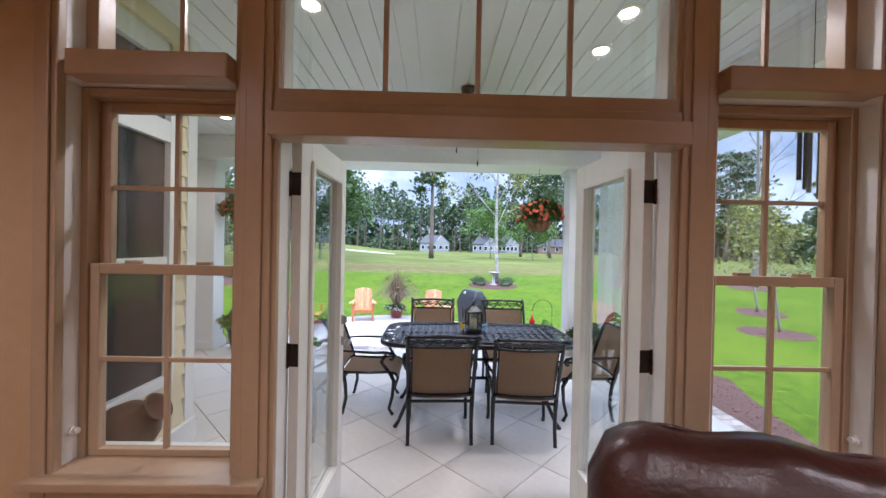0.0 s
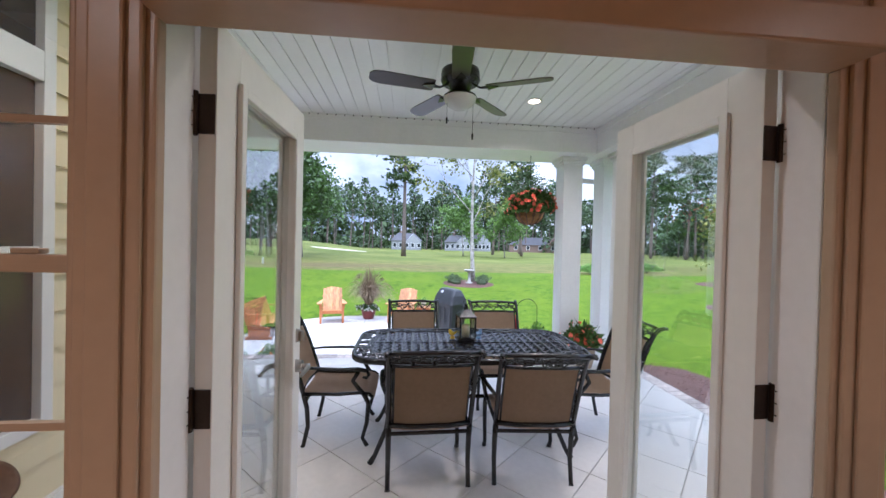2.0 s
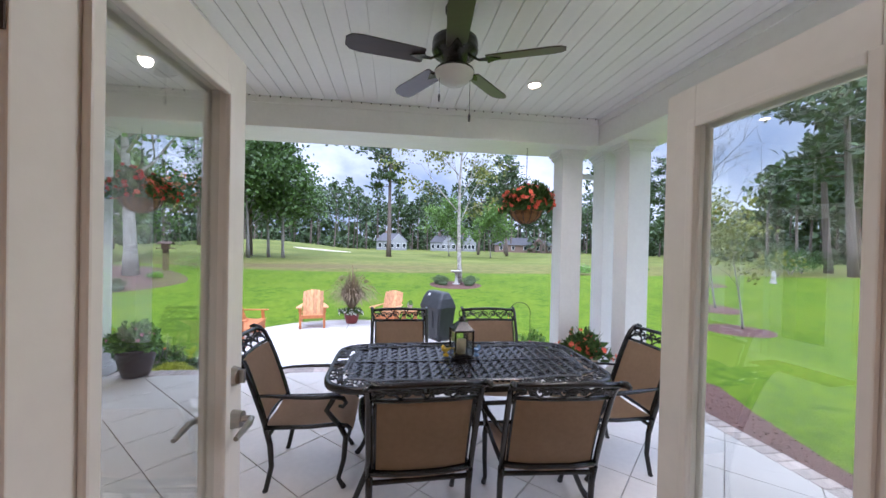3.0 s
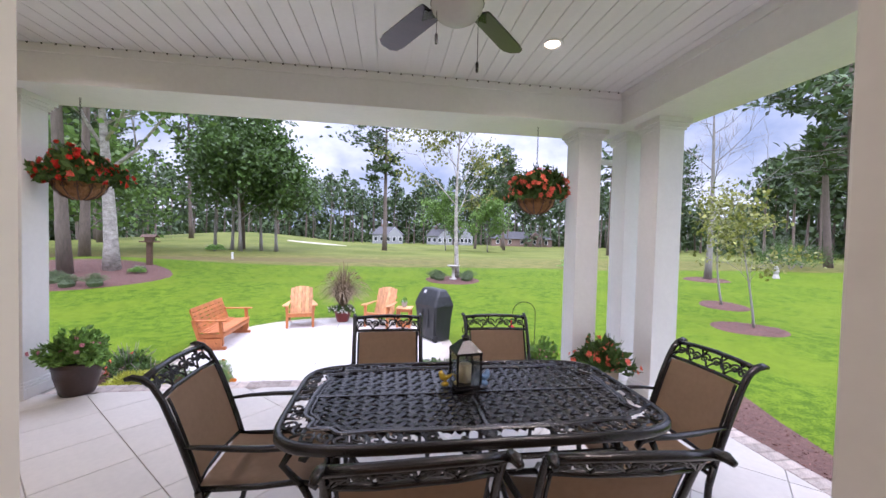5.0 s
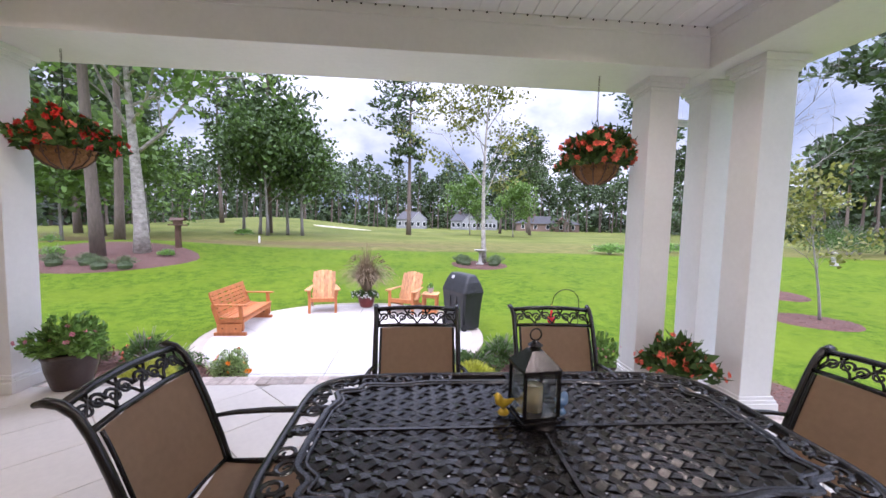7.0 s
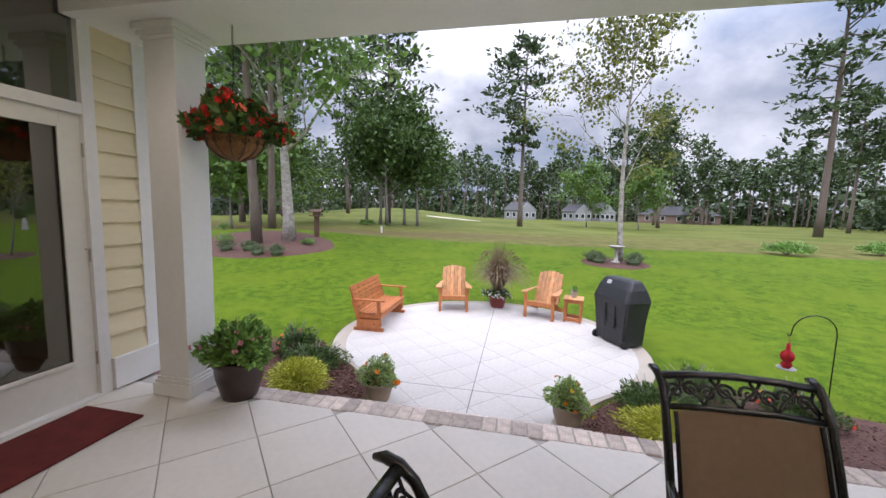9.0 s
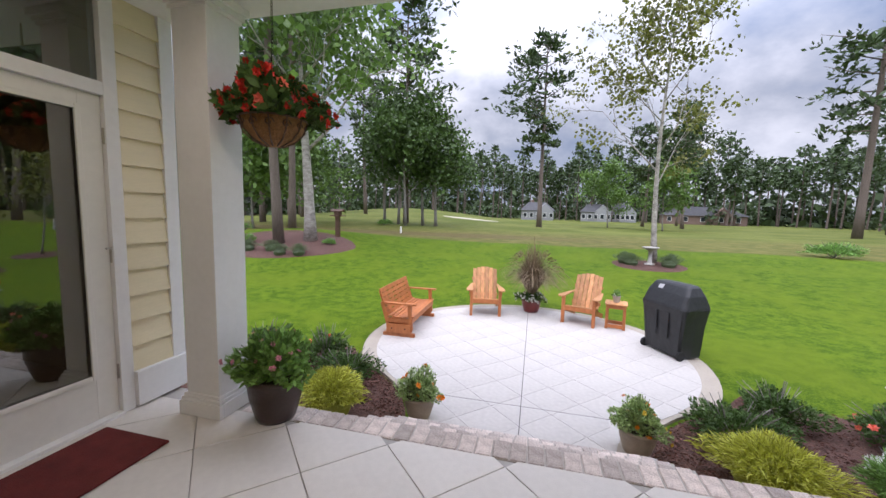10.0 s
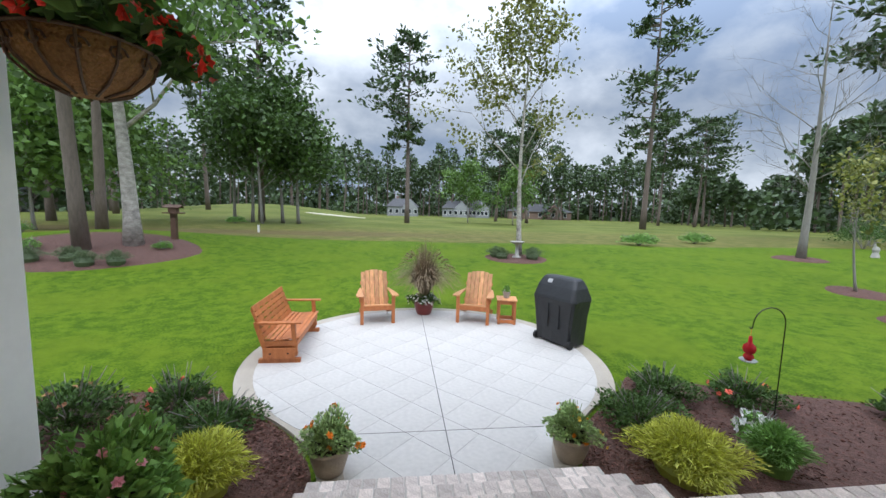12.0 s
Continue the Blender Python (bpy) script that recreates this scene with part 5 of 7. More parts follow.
def hanging_basket(x, y, zb, flower, seed, label):
    t = thing("hanging_basket", label, "hanging basket", pose(x, y, 0), group="hanging flower baskets")
    part("liner", lathe(bmesh.new(), [(0, zb), (0.06, zb + 0.004), (0.12, zb + 0.035), (0.17, zb + 0.09), (0.195, zb + 0.155), (0.185, zb + 0.165), (0.16, zb + 0.14), (0, zb + 0.13)], 28), M_BASKETLINER, t, "brown coir basket liner", smooth=True)
    w = bmesh.new()
    tube(w, [(0.2 * math.cos(2 * math.pi * k / 28), 0.2 * math.sin(2 * math.pi * k / 28), zb + 0.16) for k in range(28)], 0.006, 6, closed=True)
    for k in range(12):
        a = 2 * math.pi * k / 12
        ca, sa = math.cos(a), math.sin(a)
        tube(w, [(0.2 * ca, 0.2 * sa, zb + 0.16), (0.178 * ca, 0.178 * sa, zb + 0.085), (0.125 * ca, 0.125 * sa, zb + 0.03), (0.05 * ca, 0.05 * sa, zb - 0.002)], 0.005, 5)
        tube(w, spiral((0.185 * ca, 0.185 * sa, zb + 0.115), 0.03, 0, 1.1, (-sa, ca, 0), (0, 0, 1), 10), 0.004, 5)
    part("wire_frame", w, M_TERRADARK, t, "dark metal basket frame")
    for k in range(3):
        a = 2 * math.pi * k / 3 + 0.5
        part("chain", tube(bmesh.new(), [(0.2 * math.cos(a), 0.2 * math.sin(a), zb + 0.16), (0, 0, zb + 0.56)], 0.003, 5), M_BRONZE, t)
    c = bmesh.new()
    z = zb + 0.56
    k = 0
    while z < BEAM - 0.005:
        ax = (1, 0, 0) if k % 2 else (0, 1, 0)
        tube(c, [(ax[0] * 0.007 * math.cos(q * 0.785), ax[1] * 0.007 * math.cos(q * 0.785), z + 0.012 + 0.014 * math.sin(q * 0.785)) for q in range(8)], 0.002, 4, closed=True)
        z += 0.021
        k += 1
    part("hook_chain", c, M_BRONZE, t)
    foliage(t, (0, 0, zb + 0.23), 0.355, 0.34, 1600, M_LEAFDARK, 0.058, seed, ((flower, 125, 0.055, "bloom"), (M_CORAL, 26, 0.05, "bloom")), droop=0.28)
    return t


hanging_basket(-3.13, 7.13, 1.81, M_RED, 11, "hanging basket of trailing red begonias on a chain")
hanging_basket(1.254, 7.055, 1.82, M_CORAL, 14, "hanging basket of coral and red begonias on a chain")

# ---- mat, jugs, downpipe, chimes ----
solid("door_mat", bx(-4.08, -3.58, 5.80, 6.72, 0.004, 0.018, bev=0.004), M_MAT, "dark red woven door mat before the side door", "mat")


def jug(x, y, z, s, rx, rz, label):
    b = lathe(bmesh.new(), [(0, 0), (0.10, 0), (0.16, 0.07), (0.18, 0.16), (0.15, 0.26), (0.08, 0.33), (0.07, 0.37), (0.10, 0.41), (0.085, 0.405), (0.06, 0.36), (0, 0.34)], 24)
    solid("clay_jug", b, M_TERRADARK, label, "jug", m=pose(x, y, z, rx, 0, rz) @ Matrix.Scale(s, 4), smooth=True)


jug(-1.96, 3.52, 0.505, 0.80, -52, -90, "dark terracotta jug tipped over on a round urn")
b = lathe(bmesh.new(), [(0, 0), (0.12, 0), (0.16, 0.06), (0.15, 0.20), (0.11, 0.28), (0.13, 0.30), (0.10, 0.29), (0, 0.26)], 24)
solid("clay_urn", b, M_TERRADARK, "dark terracotta urn standing on the porch floor", "urn", m=pose(-1.88, 3.52, 0.0) @ Matrix.Diagonal((1.1, 1.1, 1.5, 1)), smooth=True)
b = lathe(bmesh.new(), [(0, 0), (0.12, 0), (0.19, 0.08), (0.22, 0.16), (0.20, 0.165), (0.16, 0.09), (0, 0.05)], 24)
solid("clay_bowl", b, M_TERRADARK, "wide dark clay bowl on the porch floor", "bowl", m=pose(-1.60, 3.68, 0.0) @ Matrix.Diagonal((0.9, 0.9, 2.0, 1)), smooth=True)
g = bmesh.new()
tube(g, [(2.02, 7.52, 2.62), (2.12, 7.52, 2.54), (2.28, 7.5, 2.52), (2.45, 7.46, 2.50)], 0.036, 10)
tube(g, [(2.02, 7.52, 2.62), (2.02, 7.52, 2.78)], 0.036, 10)
solid("downpipe", g, M_PVC, "white gutter elbow behind the corner columns", "downpipe", kind="structure")


def wind_chime(x, y, z):
    t = thing("wind_chime", "dark metal wind chime hanging from the porch ceiling", "wind chime", pose(x, y, 0))
    part("cord", tube(bmesh.new(), [(0, 0, CEIL - 0.001), (0, 0, z)], 0.0025, 5), M_BRONZE, t)
    part("cap", lathe(bmesh.new(), [(0, z), (0.05, z), (0.07, z - 0.012), (0.07, z - 0.025), (0, z - 0.025)], 20), M_BRONZE, t)
    for k, L in enumerate((0.42, 0.36, 0.31, 0.39, 0.34)):
        a = 2 * math.pi * k / 5
        part("pipe", tube(bmesh.new(), [(0.05 * math.cos(a), 0.05 * math.sin(a), z - 0.026), (0.05 * math.cos(a), 0.05 * math.sin(a), z - 0.026 - L)], 0.012, 8), M_BRONZE, t)


wind_chime(1.86, 3.62, 2.34)


# ---- leather chair ----
def leather_chair():
    t = thing("leather_armchair", "oxblood leather armchair with a rounded stitched back", "armchair", pose(0.64, 2.34, 0, 0, 0, -20))
    b = bmesh.new()
    box(b, -0.44, 0.44, -0.55, 0.22, 0.10, 0.40, bev=0.04)
    part("base", b, M_LEATHER, t)
    g = bmesh.new()
    rows = []
    prof = [(0.12, 0.38), (0.30, 0.40), (0.36, 0.60), (0.40, 0.85), (0.40, 0.94), (0.355, 0.985), (0.28, 0.99), (0.20, 0.95), (0.16, 0.80), (0.12, 0.55)]
    nx = 18
    for i in range(nx + 1):
        f = -1 + 2 * i / nx
        e = (1 - abs(f) ** 5) ** 0.35 if abs(f) < 1 else 0.0
        crown = 0.03 * (1 - f * f) + 0.012 * math.cos(f * 9)
        mid = (0.26, 0.66)
        rows.append([g.verts.new((f * 0.50, mid[0] + (y - mid[0]) * (0.35 + 0.65 * e), 0.38 + (z + crown * (z > 0.8) - 0.38) * (0.80 + 0.20 * e))) for y, z in prof])
    for a, c in zip(rows, rows[1:]):
        for k in range(len(prof)):
            j = (k + 1) % len(prof)
            g.faces.new((a[k], a[j], c[j], c[k]))
    g.faces.new(rows[0])
    g.faces.new(rows[-1][::-1])
    part("backrest", g, M_LEATHER, t, "padded leather back", smooth=True)
    part("seam_piping", tube(bmesh.new(), [(-0.40 + 0.80 * k / 20, 0.350, 1.006 - 0.035 * abs(-1 + 2 * k / 20) ** 3 + 0.01 * math.cos((-1 + 2 * k / 20) * 9)) for k in range(21)], 0.006, 6), M_LEATHER, t)
    for s in (-1, 1):
        a = bmesh.new()
        box(a, s * 0.47 - 0.10, s * 0.47 + 0.10, -0.52, 0.15, 0.10, 0.62, bev=0.07)
        part("armrest", a, M_LEATHER, t, smooth=True)
    b = bmesh.new()
    box(b, -0.36, 0.36, -0.55, 0.12, 0.40, 0.50, bev=0.05)
    part("seat_cushion", b, M_LEATHER, t, smooth=True)
    for sx in (-0.38, 0.38):
        for sy in (-0.48, 0.15):
            part("foot", tube(bmesh.new(), [(sx, sy, 0.10), (sx, sy, 0.0)], [0.03, 0.02], 8), M_BRONZE, t)


leather_chair()
for kx in (LW[0] + 0.001, RW[1] - 0.001):
    s = 1 if kx < 0 else -1
    k = bmesh.new()
    tube(k, [(kx, 3.075, 0.80), (kx + s * 0.012, 3.075, 0.80)], 0.018, 12)
    tube(k, [(kx + s * 0.012, 3.075, 0.80), (kx + s * 0.03, 3.075, 0.80)], [0.01, 0.013], 10)
    solid("shade_knob", k, M_TRIM, "small white shade cord knob on the window jamb", "knob")


# ---- planting beds ----
def gh(x, y):
    return float(ground_height(x, y))


def bed(name, outline, label, chips, seed, lift=0.035):
    """A low mulch mound inside an outline, with loose chips on it."""
    rng = random.Random(seed)
    b = bmesh.new()
    cx, cy = sum(p[0] for p in outline) / len(outline), sum(p[1] for p in outline) / len(outline)
    rings = []
    for f, up in ((1.0, -0.06), (0.985, 0.0), (0.93, 0.7), (0.75, 1.0), (0.5, 1.0), (0.25, 1.0)):
        rings.append([b.verts.new((cx + (x - cx) * f, cy + (y - cy) * f, gh(cx + (x - cx) * f, cy + (y - cy) * f) + lift * up + rng.uniform(0, 0.012) * (f < 0.95))) for x, y in outline])
    for p, q in zip(rings, rings[1:]):
        for k in range(len(outline)):
            j = (k + 1) % len(outline)
            b.faces.new((p[k], p[j], q[j], q[k]))
    b.faces.new(rings[-1])
    ob = solid(name, b, M_MULCH, label, "mulch bed", "structure", smooth=True)
    g = np.random.default_rng(seed)
    pts = []
    while len(pts) < chips:
        k = g.integers(len(outline))
        j = (k + 1) % len(outline)
        s, t = math.sqrt(g.random()), g.random()
        x = cx + s * 0.97 * ((outline[k][0] - cx) * (1 - t) + (outline[j][0] - cx) * t)
        y = cy + s * 0.97 * ((outline[k][1] - cy) * (1 - t) + (outline[j][1] - cy) * t)
        pts.append((x, y, gh(x, y) + lift + 0.010))
    nd = g.normal(size=(chips, 3)) * np.array([1, 1, 0.12])
    L = 0.016 + 0.035 * g.random(chips)
    c = cards("mulch_chips", pts, nd, L, L * 0.35, M_CHIP, None, "loose brown bark chips on the bed", seed)
    tagged(c, category="mulch", kind="stuff")
    return ob


def oval(cx, cy, rx, ry, n=40, wob=0.05, seed=0):
    return [(cx + rx * math.cos(2 * math.pi * k / n) * (1 + wob * math.sin(3 * 2 * math.pi * k / n + seed)), cy + ry * math.sin(2 * math.pi * k / n) * (1 + wob * math.cos(2 * 2 * math.pi * k / n + seed))) for k in range(n)]


right_edge = [(-0.40, 8.34)] + [(x + 0.02, y) for x, y in neck_edge(1, 0.0)[2:]] + [(0.97, 10.22), (1.12, 10.38), (1.7, 10.22), (2.6, 9.88), (3.5, 9.58), (4.4, 9.3), (5.1, 8.95), (5.3, 8.3), (4.95, 7.4), (4.6, 6.2), (4.3, 4.6), (4.1, 3.0), (2.63, 3.0), (2.63, 5.2), (2.63, 7.33), (1.0, 7.33), (-0.40, 7.33)]
left_edge = [(-2.74, 7.33), (-4.4, 7.40), (-6.0, 7.40), (-7.6, 7.8), (-7.9, 9.2), (-7.2, 10.0), (-6.0, 10.27), (-5.0, 10.32), (-4.22, 10.36)] + [(x - 0.02, y) for x, y in neck_edge(-1, 0.0)[::-1][:-2]] + [(-2.74, 8.34)]
bed("mulch_bed", right_edge, "dark brown mulch bed between patio and porch", 12000, 5)
bed("mulch_bed", left_edge, "dark brown mulch bed beside the patio and column", 9000, 6)
bed("mulch_ring", oval(2.55, 19.9, 1.25, 1.05, seed=1), "brown mulch island round the slender birch", 500, 7)
bed("mulch_bed", oval(-12.3, 19.2, 3.3, 2.5, seed=2), "brown mulch island under the big trees", 1500, 8)
bed("mulch_ring", oval(9.75, 12.3, 0.95, 0.85, seed=3), "brown mulch ring round a sapling", 500, 9)
bed("mulch_ring", oval(12.0, 15.3, 0.85, 0.75, seed=4), "brown mulch ring round a sapling", 400, 10)
bed("mulch_ring", oval(16.3, 20.6, 1.2, 0.9, seed=5), "brown mulch ring round a bare tree", 300, 11)


def shrub(x, y, r, h, mat, n, size, seed, label, flowers=(), long=1.7, name="shrub"):
    t = thing(name, label, "shrub", pose(x, y, gh(x, y) + 0.03))
    g = bmesh.new()
    rng = random.Random(seed)
    for k in range(16):
        a, q = rng.random() * 6.283, 0.3 + 0.6 * rng.random()
        tube(g, [(0.03 * math.cos(a), 0.03 * math.sin(a), -0.03), (r * q * 0.5 * math.cos(a), r * q * 0.5 * math.sin(a), h * 0.45), (r * q * math.cos(a), r * q * math.sin(a), h * (1.02 - 0.45 * q * q))], [0.010, 0.007, 0.003], 5)
    part("branching", g, M_BARKGREY, t)
    foliage(t, (0, 0, h * 0.30), r, h * 0.62, n, mat, size, seed, flowers, droop=0.3, long=long)
    return t


def feathery(x, y, r, h, mat, n, seed, label, name="shrub"):
    """Thin arching sprays."""
    t = thing(name, label, "shrub", pose(x, y, gh(x, y) + 0.03))
    rng = np.random.default_rng(seed)
    a = rng.random(n) * 2 * math.pi
    q = rng.random(n) ** 0.6
    f = 0.35 + 0.65 * rng.random(n)
    lump = 1 + 0.2 * np.sin(4 * a + seed)
    p = np.stack([np.cos(a) * r * q * f * lump, np.sin(a) * r * q * f * lump, h * (0.10 + f * (1.0 - 0.55 * q * q))], axis=1)
    d = np.stack([np.cos(a) * q, np.sin(a) * q, 0.9 - q * f], axis=1) + rng.normal(size=(n, 3)) * 0.28
    cards("sprays", p, d, 0.05 + 0.06 * rng.random(n), np.full(n, 0.011), mat, t, seed=seed, bend=0.15)
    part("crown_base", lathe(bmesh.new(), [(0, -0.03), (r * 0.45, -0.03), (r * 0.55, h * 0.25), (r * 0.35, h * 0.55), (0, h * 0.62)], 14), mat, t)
    return t


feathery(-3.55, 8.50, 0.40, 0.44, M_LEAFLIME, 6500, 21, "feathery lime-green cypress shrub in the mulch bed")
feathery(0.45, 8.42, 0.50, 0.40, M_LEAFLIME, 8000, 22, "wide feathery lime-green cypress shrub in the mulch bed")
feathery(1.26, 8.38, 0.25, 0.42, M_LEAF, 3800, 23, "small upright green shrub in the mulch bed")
shrub(-3.80, 9.30, 0.46, 0.42, M_LEAFDARK, 2800, 0.028, 24, "low dark green shrub in the mulch bed")
shrub(-4.35, 9.72, 0.40, 0.55, M_LEAFDARK, 1900, 0.03, 25, "dark green rose bush with a few red blooms", ((M_CORAL, 9, 0.07, "bloom"),))
shrub(-5.15, 9.40, 0.55, 0.65, M_LEAFDARK, 2600, 0.032, 26, "dark green shrub with bronze shoots", ((M_TERRA, 26, 0.06, "shoot"),))
shrub(0.50, 9.15, 0.52, 0.42, M_LEAFDARK, 3000, 0.028, 27, "low dark green shrub in the mulch bed")
shrub(1.13, 9.66, 0.46, 0.46, M_LEAFDARK, 2600, 0.028, 28, "dark green shrub at the edge of the bed")
shrub(2.08, 9.50, 0.45, 0.45, M_LEAFDARK, 2000, 0.03, 29, "rose bush with a few red blooms", ((M_CORAL, 9, 0.065, "bloom"),))
shrub(1.66, 8.90, 0.24, 0.30, M_LEAF, 320, 0.05, 30, "low white-flowered plant in the mulch bed", ((M_WHITE, 60, 0.075, "bloom"),))
shrub(3.35, 6.1, 0.32, 0.34, M_LEAFDARK, 700, 0.04, 31, "low green shrub beside the porch edge")
shrub(3.3, 7.4, 0.36, 0.40, M_LEAFDARK, 700, 0.04, 32, "low green shrub beside the porch edge")
shrub(2.95, 4.3, 0.42, 0.62, M_LEAF, 900, 0.05, 33, "coral-flowered shrub beside the porch", ((M_CORAL, 26, 0.05, "bloom"),))
shrub(3.15, 5.1, 0.36, 0.40, M_LEAFDARK, 700, 0.04, 34, "low green shrub beside the porch edge")
shrub(3.6, 8.9, 0.42, 0.42, M_LEAFDARK, 2000, 0.03, 35, "low dark green shrub in the mulch bed")
potted_plant(-2.62, 8.70, PZ, 0.17, 0.24, M_POTTAN, M_LEAFSAGE, 0.27, 0.27, 2200, 0.025, 41, "orange zinnias in a round clay pot by the steps", ((M_ORANGE, 12, 0.055, "bloom"),), group="flower pots by the steps")
potted_plant(-0.48, 8.70, PZ, 0.17, 0.24, M_POTTAN, M_LEAFSAGE, 0.27, 0.27, 2200, 0.025, 42, "orange zinnias in a round clay pot by the steps", ((M_ORANGE, 7, 0.05, "bloom"), (M_YELLOW, 9, 0.04, "bud")), group="flower pots by the steps")


# ---- patio furniture ----
def board(name, parent, x0, x1, y0, y1, z0, z1, mat, m=None):
    b = bx(x0, x1, y0, y1, z0, z1, bev=0.005)
    if m is not None:
        bmesh.ops.transform(b, matrix=m, verts=b.verts)
    return part(name, b, mat, parent)


def adirondack(m, label):
    t = thing("adirondack_chair", label, "chair", m, group="adirondack chairs")
    lean = Matrix.Translation((0, -0.20, 0.24)) @ Matrix.Rotation(radians(24), 4, 'X')
    for k in range(6):
        x0 = -0.27 + 0.091 * k
        top = 0.72 + 0.05 * math.cos((k - 2.5) * 0.62)
        board("back_slat", t, x0, x0 + 0.084, -0.01, 0.01, -0.02, top, M_CEDAR2, lean)
    board("back_rail", t, -0.29, 0.29, -0.033, -0.011, 0.10, 0.17, M_CEDAR, lean)
    board("back_rail", t, -0.29, 0.29, -0.033, -0.011, 0.46, 0.52, M_CEDAR, lean)
    tilt = Matrix.Translation((0, 0.30, 0.37)) @ Matrix.Rotation(radians(13), 4, 'X')
    for k in range(6):
        y1 = -0.002 - 0.087 * k
        board("seat_slat", t, -0.27, 0.27, y1 - 0.08, y1, -0.01, 0.01, M_CEDAR2, tilt)
    board("front_apron", t, -0.27, 0.27, 0.285, 0.307, 0.27, 0.355, M_CEDAR)
    for s in (-1, 1):
        board("leg", t, s * 0.30 - 0.03, s * 0.30 + 0.03, 0.25, 0.31, 0.0, 0.545, M_CEDAR)
        q = bmesh.new()
        box(q, s * 0.285 - 0.014, s * 0.285 + 0.014, -0.80, 0.02, -0.11, -0.012, bev=0.004)
        bmesh.ops.transform(q, matrix=Matrix.Translation((0, 0.25, 0.36)) @ Matrix.Rotation(radians(17), 4, 'X'), verts=q.verts)
        part("rear_leg", q, M_CEDAR, t)
        q = bmesh.new()
        pts = [(s * 0.27, -0.42), (s * 0.30, -0.42), (s * 0.40, 0.16), (s * 0.41, 0.28), (s * 0.385, 0.36), (s * 0.32, 0.38), (s * 0.27, 0.34)]
        prism(q, pts if s > 0 else pts[::-1], 0.547, 0.570)
        part("arm", q, M_CEDAR2, t)
        board("arm_bracket", t, s * 0.335 - 0.012, s * 0.335 + 0.012, 0.20, 0.248, 0.42, 0.545, M_CEDAR)
    return t


adirondack(pose(-2.50, 13.06, PZ, 0, 0, 190), "reddish cedar adirondack chair at the patio's rim")
adirondack(pose(-0.49, 13.00, PZ, 0, 0, 158), "reddish cedar adirondack chair beside the small side table")


def glider(m):
    t = thing("garden_bench", "reddish cedar glider bench with a slotted back", "bench", m)
    L = 0.71
    lean = Matrix.Translation((0, -0.20, 0.34)) @ Matrix.Rotation(radians(19), 4, 'X')
    for k in range(6):
        z = 0.02 + 0.081 * k
        board("back_slat", t, -L, L, -0.010, 0.010, z, z + (0.064 if k < 5 else 0.078), M_CEDAR, lean)
    for k in range(7):
        x = -L + 0.045 + k * (2 * L - 0.09) / 6
        board("back_batten", t, x - 0.035, x + 0.035, -0.030, -0.0105, 0.0, 0.47, M_CEDAR, lean)
    for k in range(5):
        x = -L + 0.14 + k * (2 * L - 0.28) / 4
        for z in (0.084, 0.165, 0.246, 0.327, 0.408):
            board("slot_block", t, x - 0.05, x + 0.05, -0.009, 0.009, z + 0.0005, z + 0.0165, M_CEDAR, lean)
    for k in range(7):
        dz = 0.012 * math.cos(k * 0.9)
        board("seat_slat", t, -L, L, 0.27 - 0.068 * k - 0.058, 0.27 - 0.068 * k, 0.335 + dz, 0.355 + dz, M_CEDAR)
    board("front_apron", t, -L, L, 0.225, 0.247, 0.245, 0.322, M_CEDAR)
    for s in (-1, 1):
        x = s * (L - 0.03)
        q = bmesh.new()
        prism(q, [(x - 0.035, -0.34), (x + 0.035, -0.34), (x + 0.045, 0.20), (x + 0.04, 0.31), (x - 0.04, 0.31), (x - 0.045, 0.20)], 0.565, 0.588)
        part("arm", q, M_CEDAR, t)
        board("arm_post", t, x - 0.03, x + 0.03, -0.030, 0.030, -0.01, 0.46, M_CEDAR, Matrix.Translation((0, 0.215, 0.12)) @ Matrix.Rotation(radians(4), 4, 'X'))
        board("back_post", t, x - 0.03, x + 0.03, -0.030, 0.030, 0.0, 0.44, M_CEDAR, Matrix.Translation((0, -0.18, 0.14)) @ Matrix.Rotation(radians(17), 4, 'X'))
        board("seat_bearer", t, x - 0.028, x + 0.028, -0.24, 0.21, 0.24, 0.318, M_CEDAR)
        for dx in (-0.045, 0.045):
            board("glider_board", t, x + dx - 0.009, x + dx + 0.009, -0.22, 0.22, 0.065, 0.225, M_CEDAR)
            for y in (-0.12, 0.12):
                part("bolt", tube(bmesh.new(), [(x + dx - 0.014, y, 0.145), (x + dx + 0.014, y, 0.145)], 0.013, 10), M_BLACK, t)
        board("foot", t, x - 0.034, x + 0.034, -0.285, 0.285, 0.0, 0.060, M_CEDAR)
    return t


glider(pose(-3.74, 11.70, PZ, 0, 0, -89))


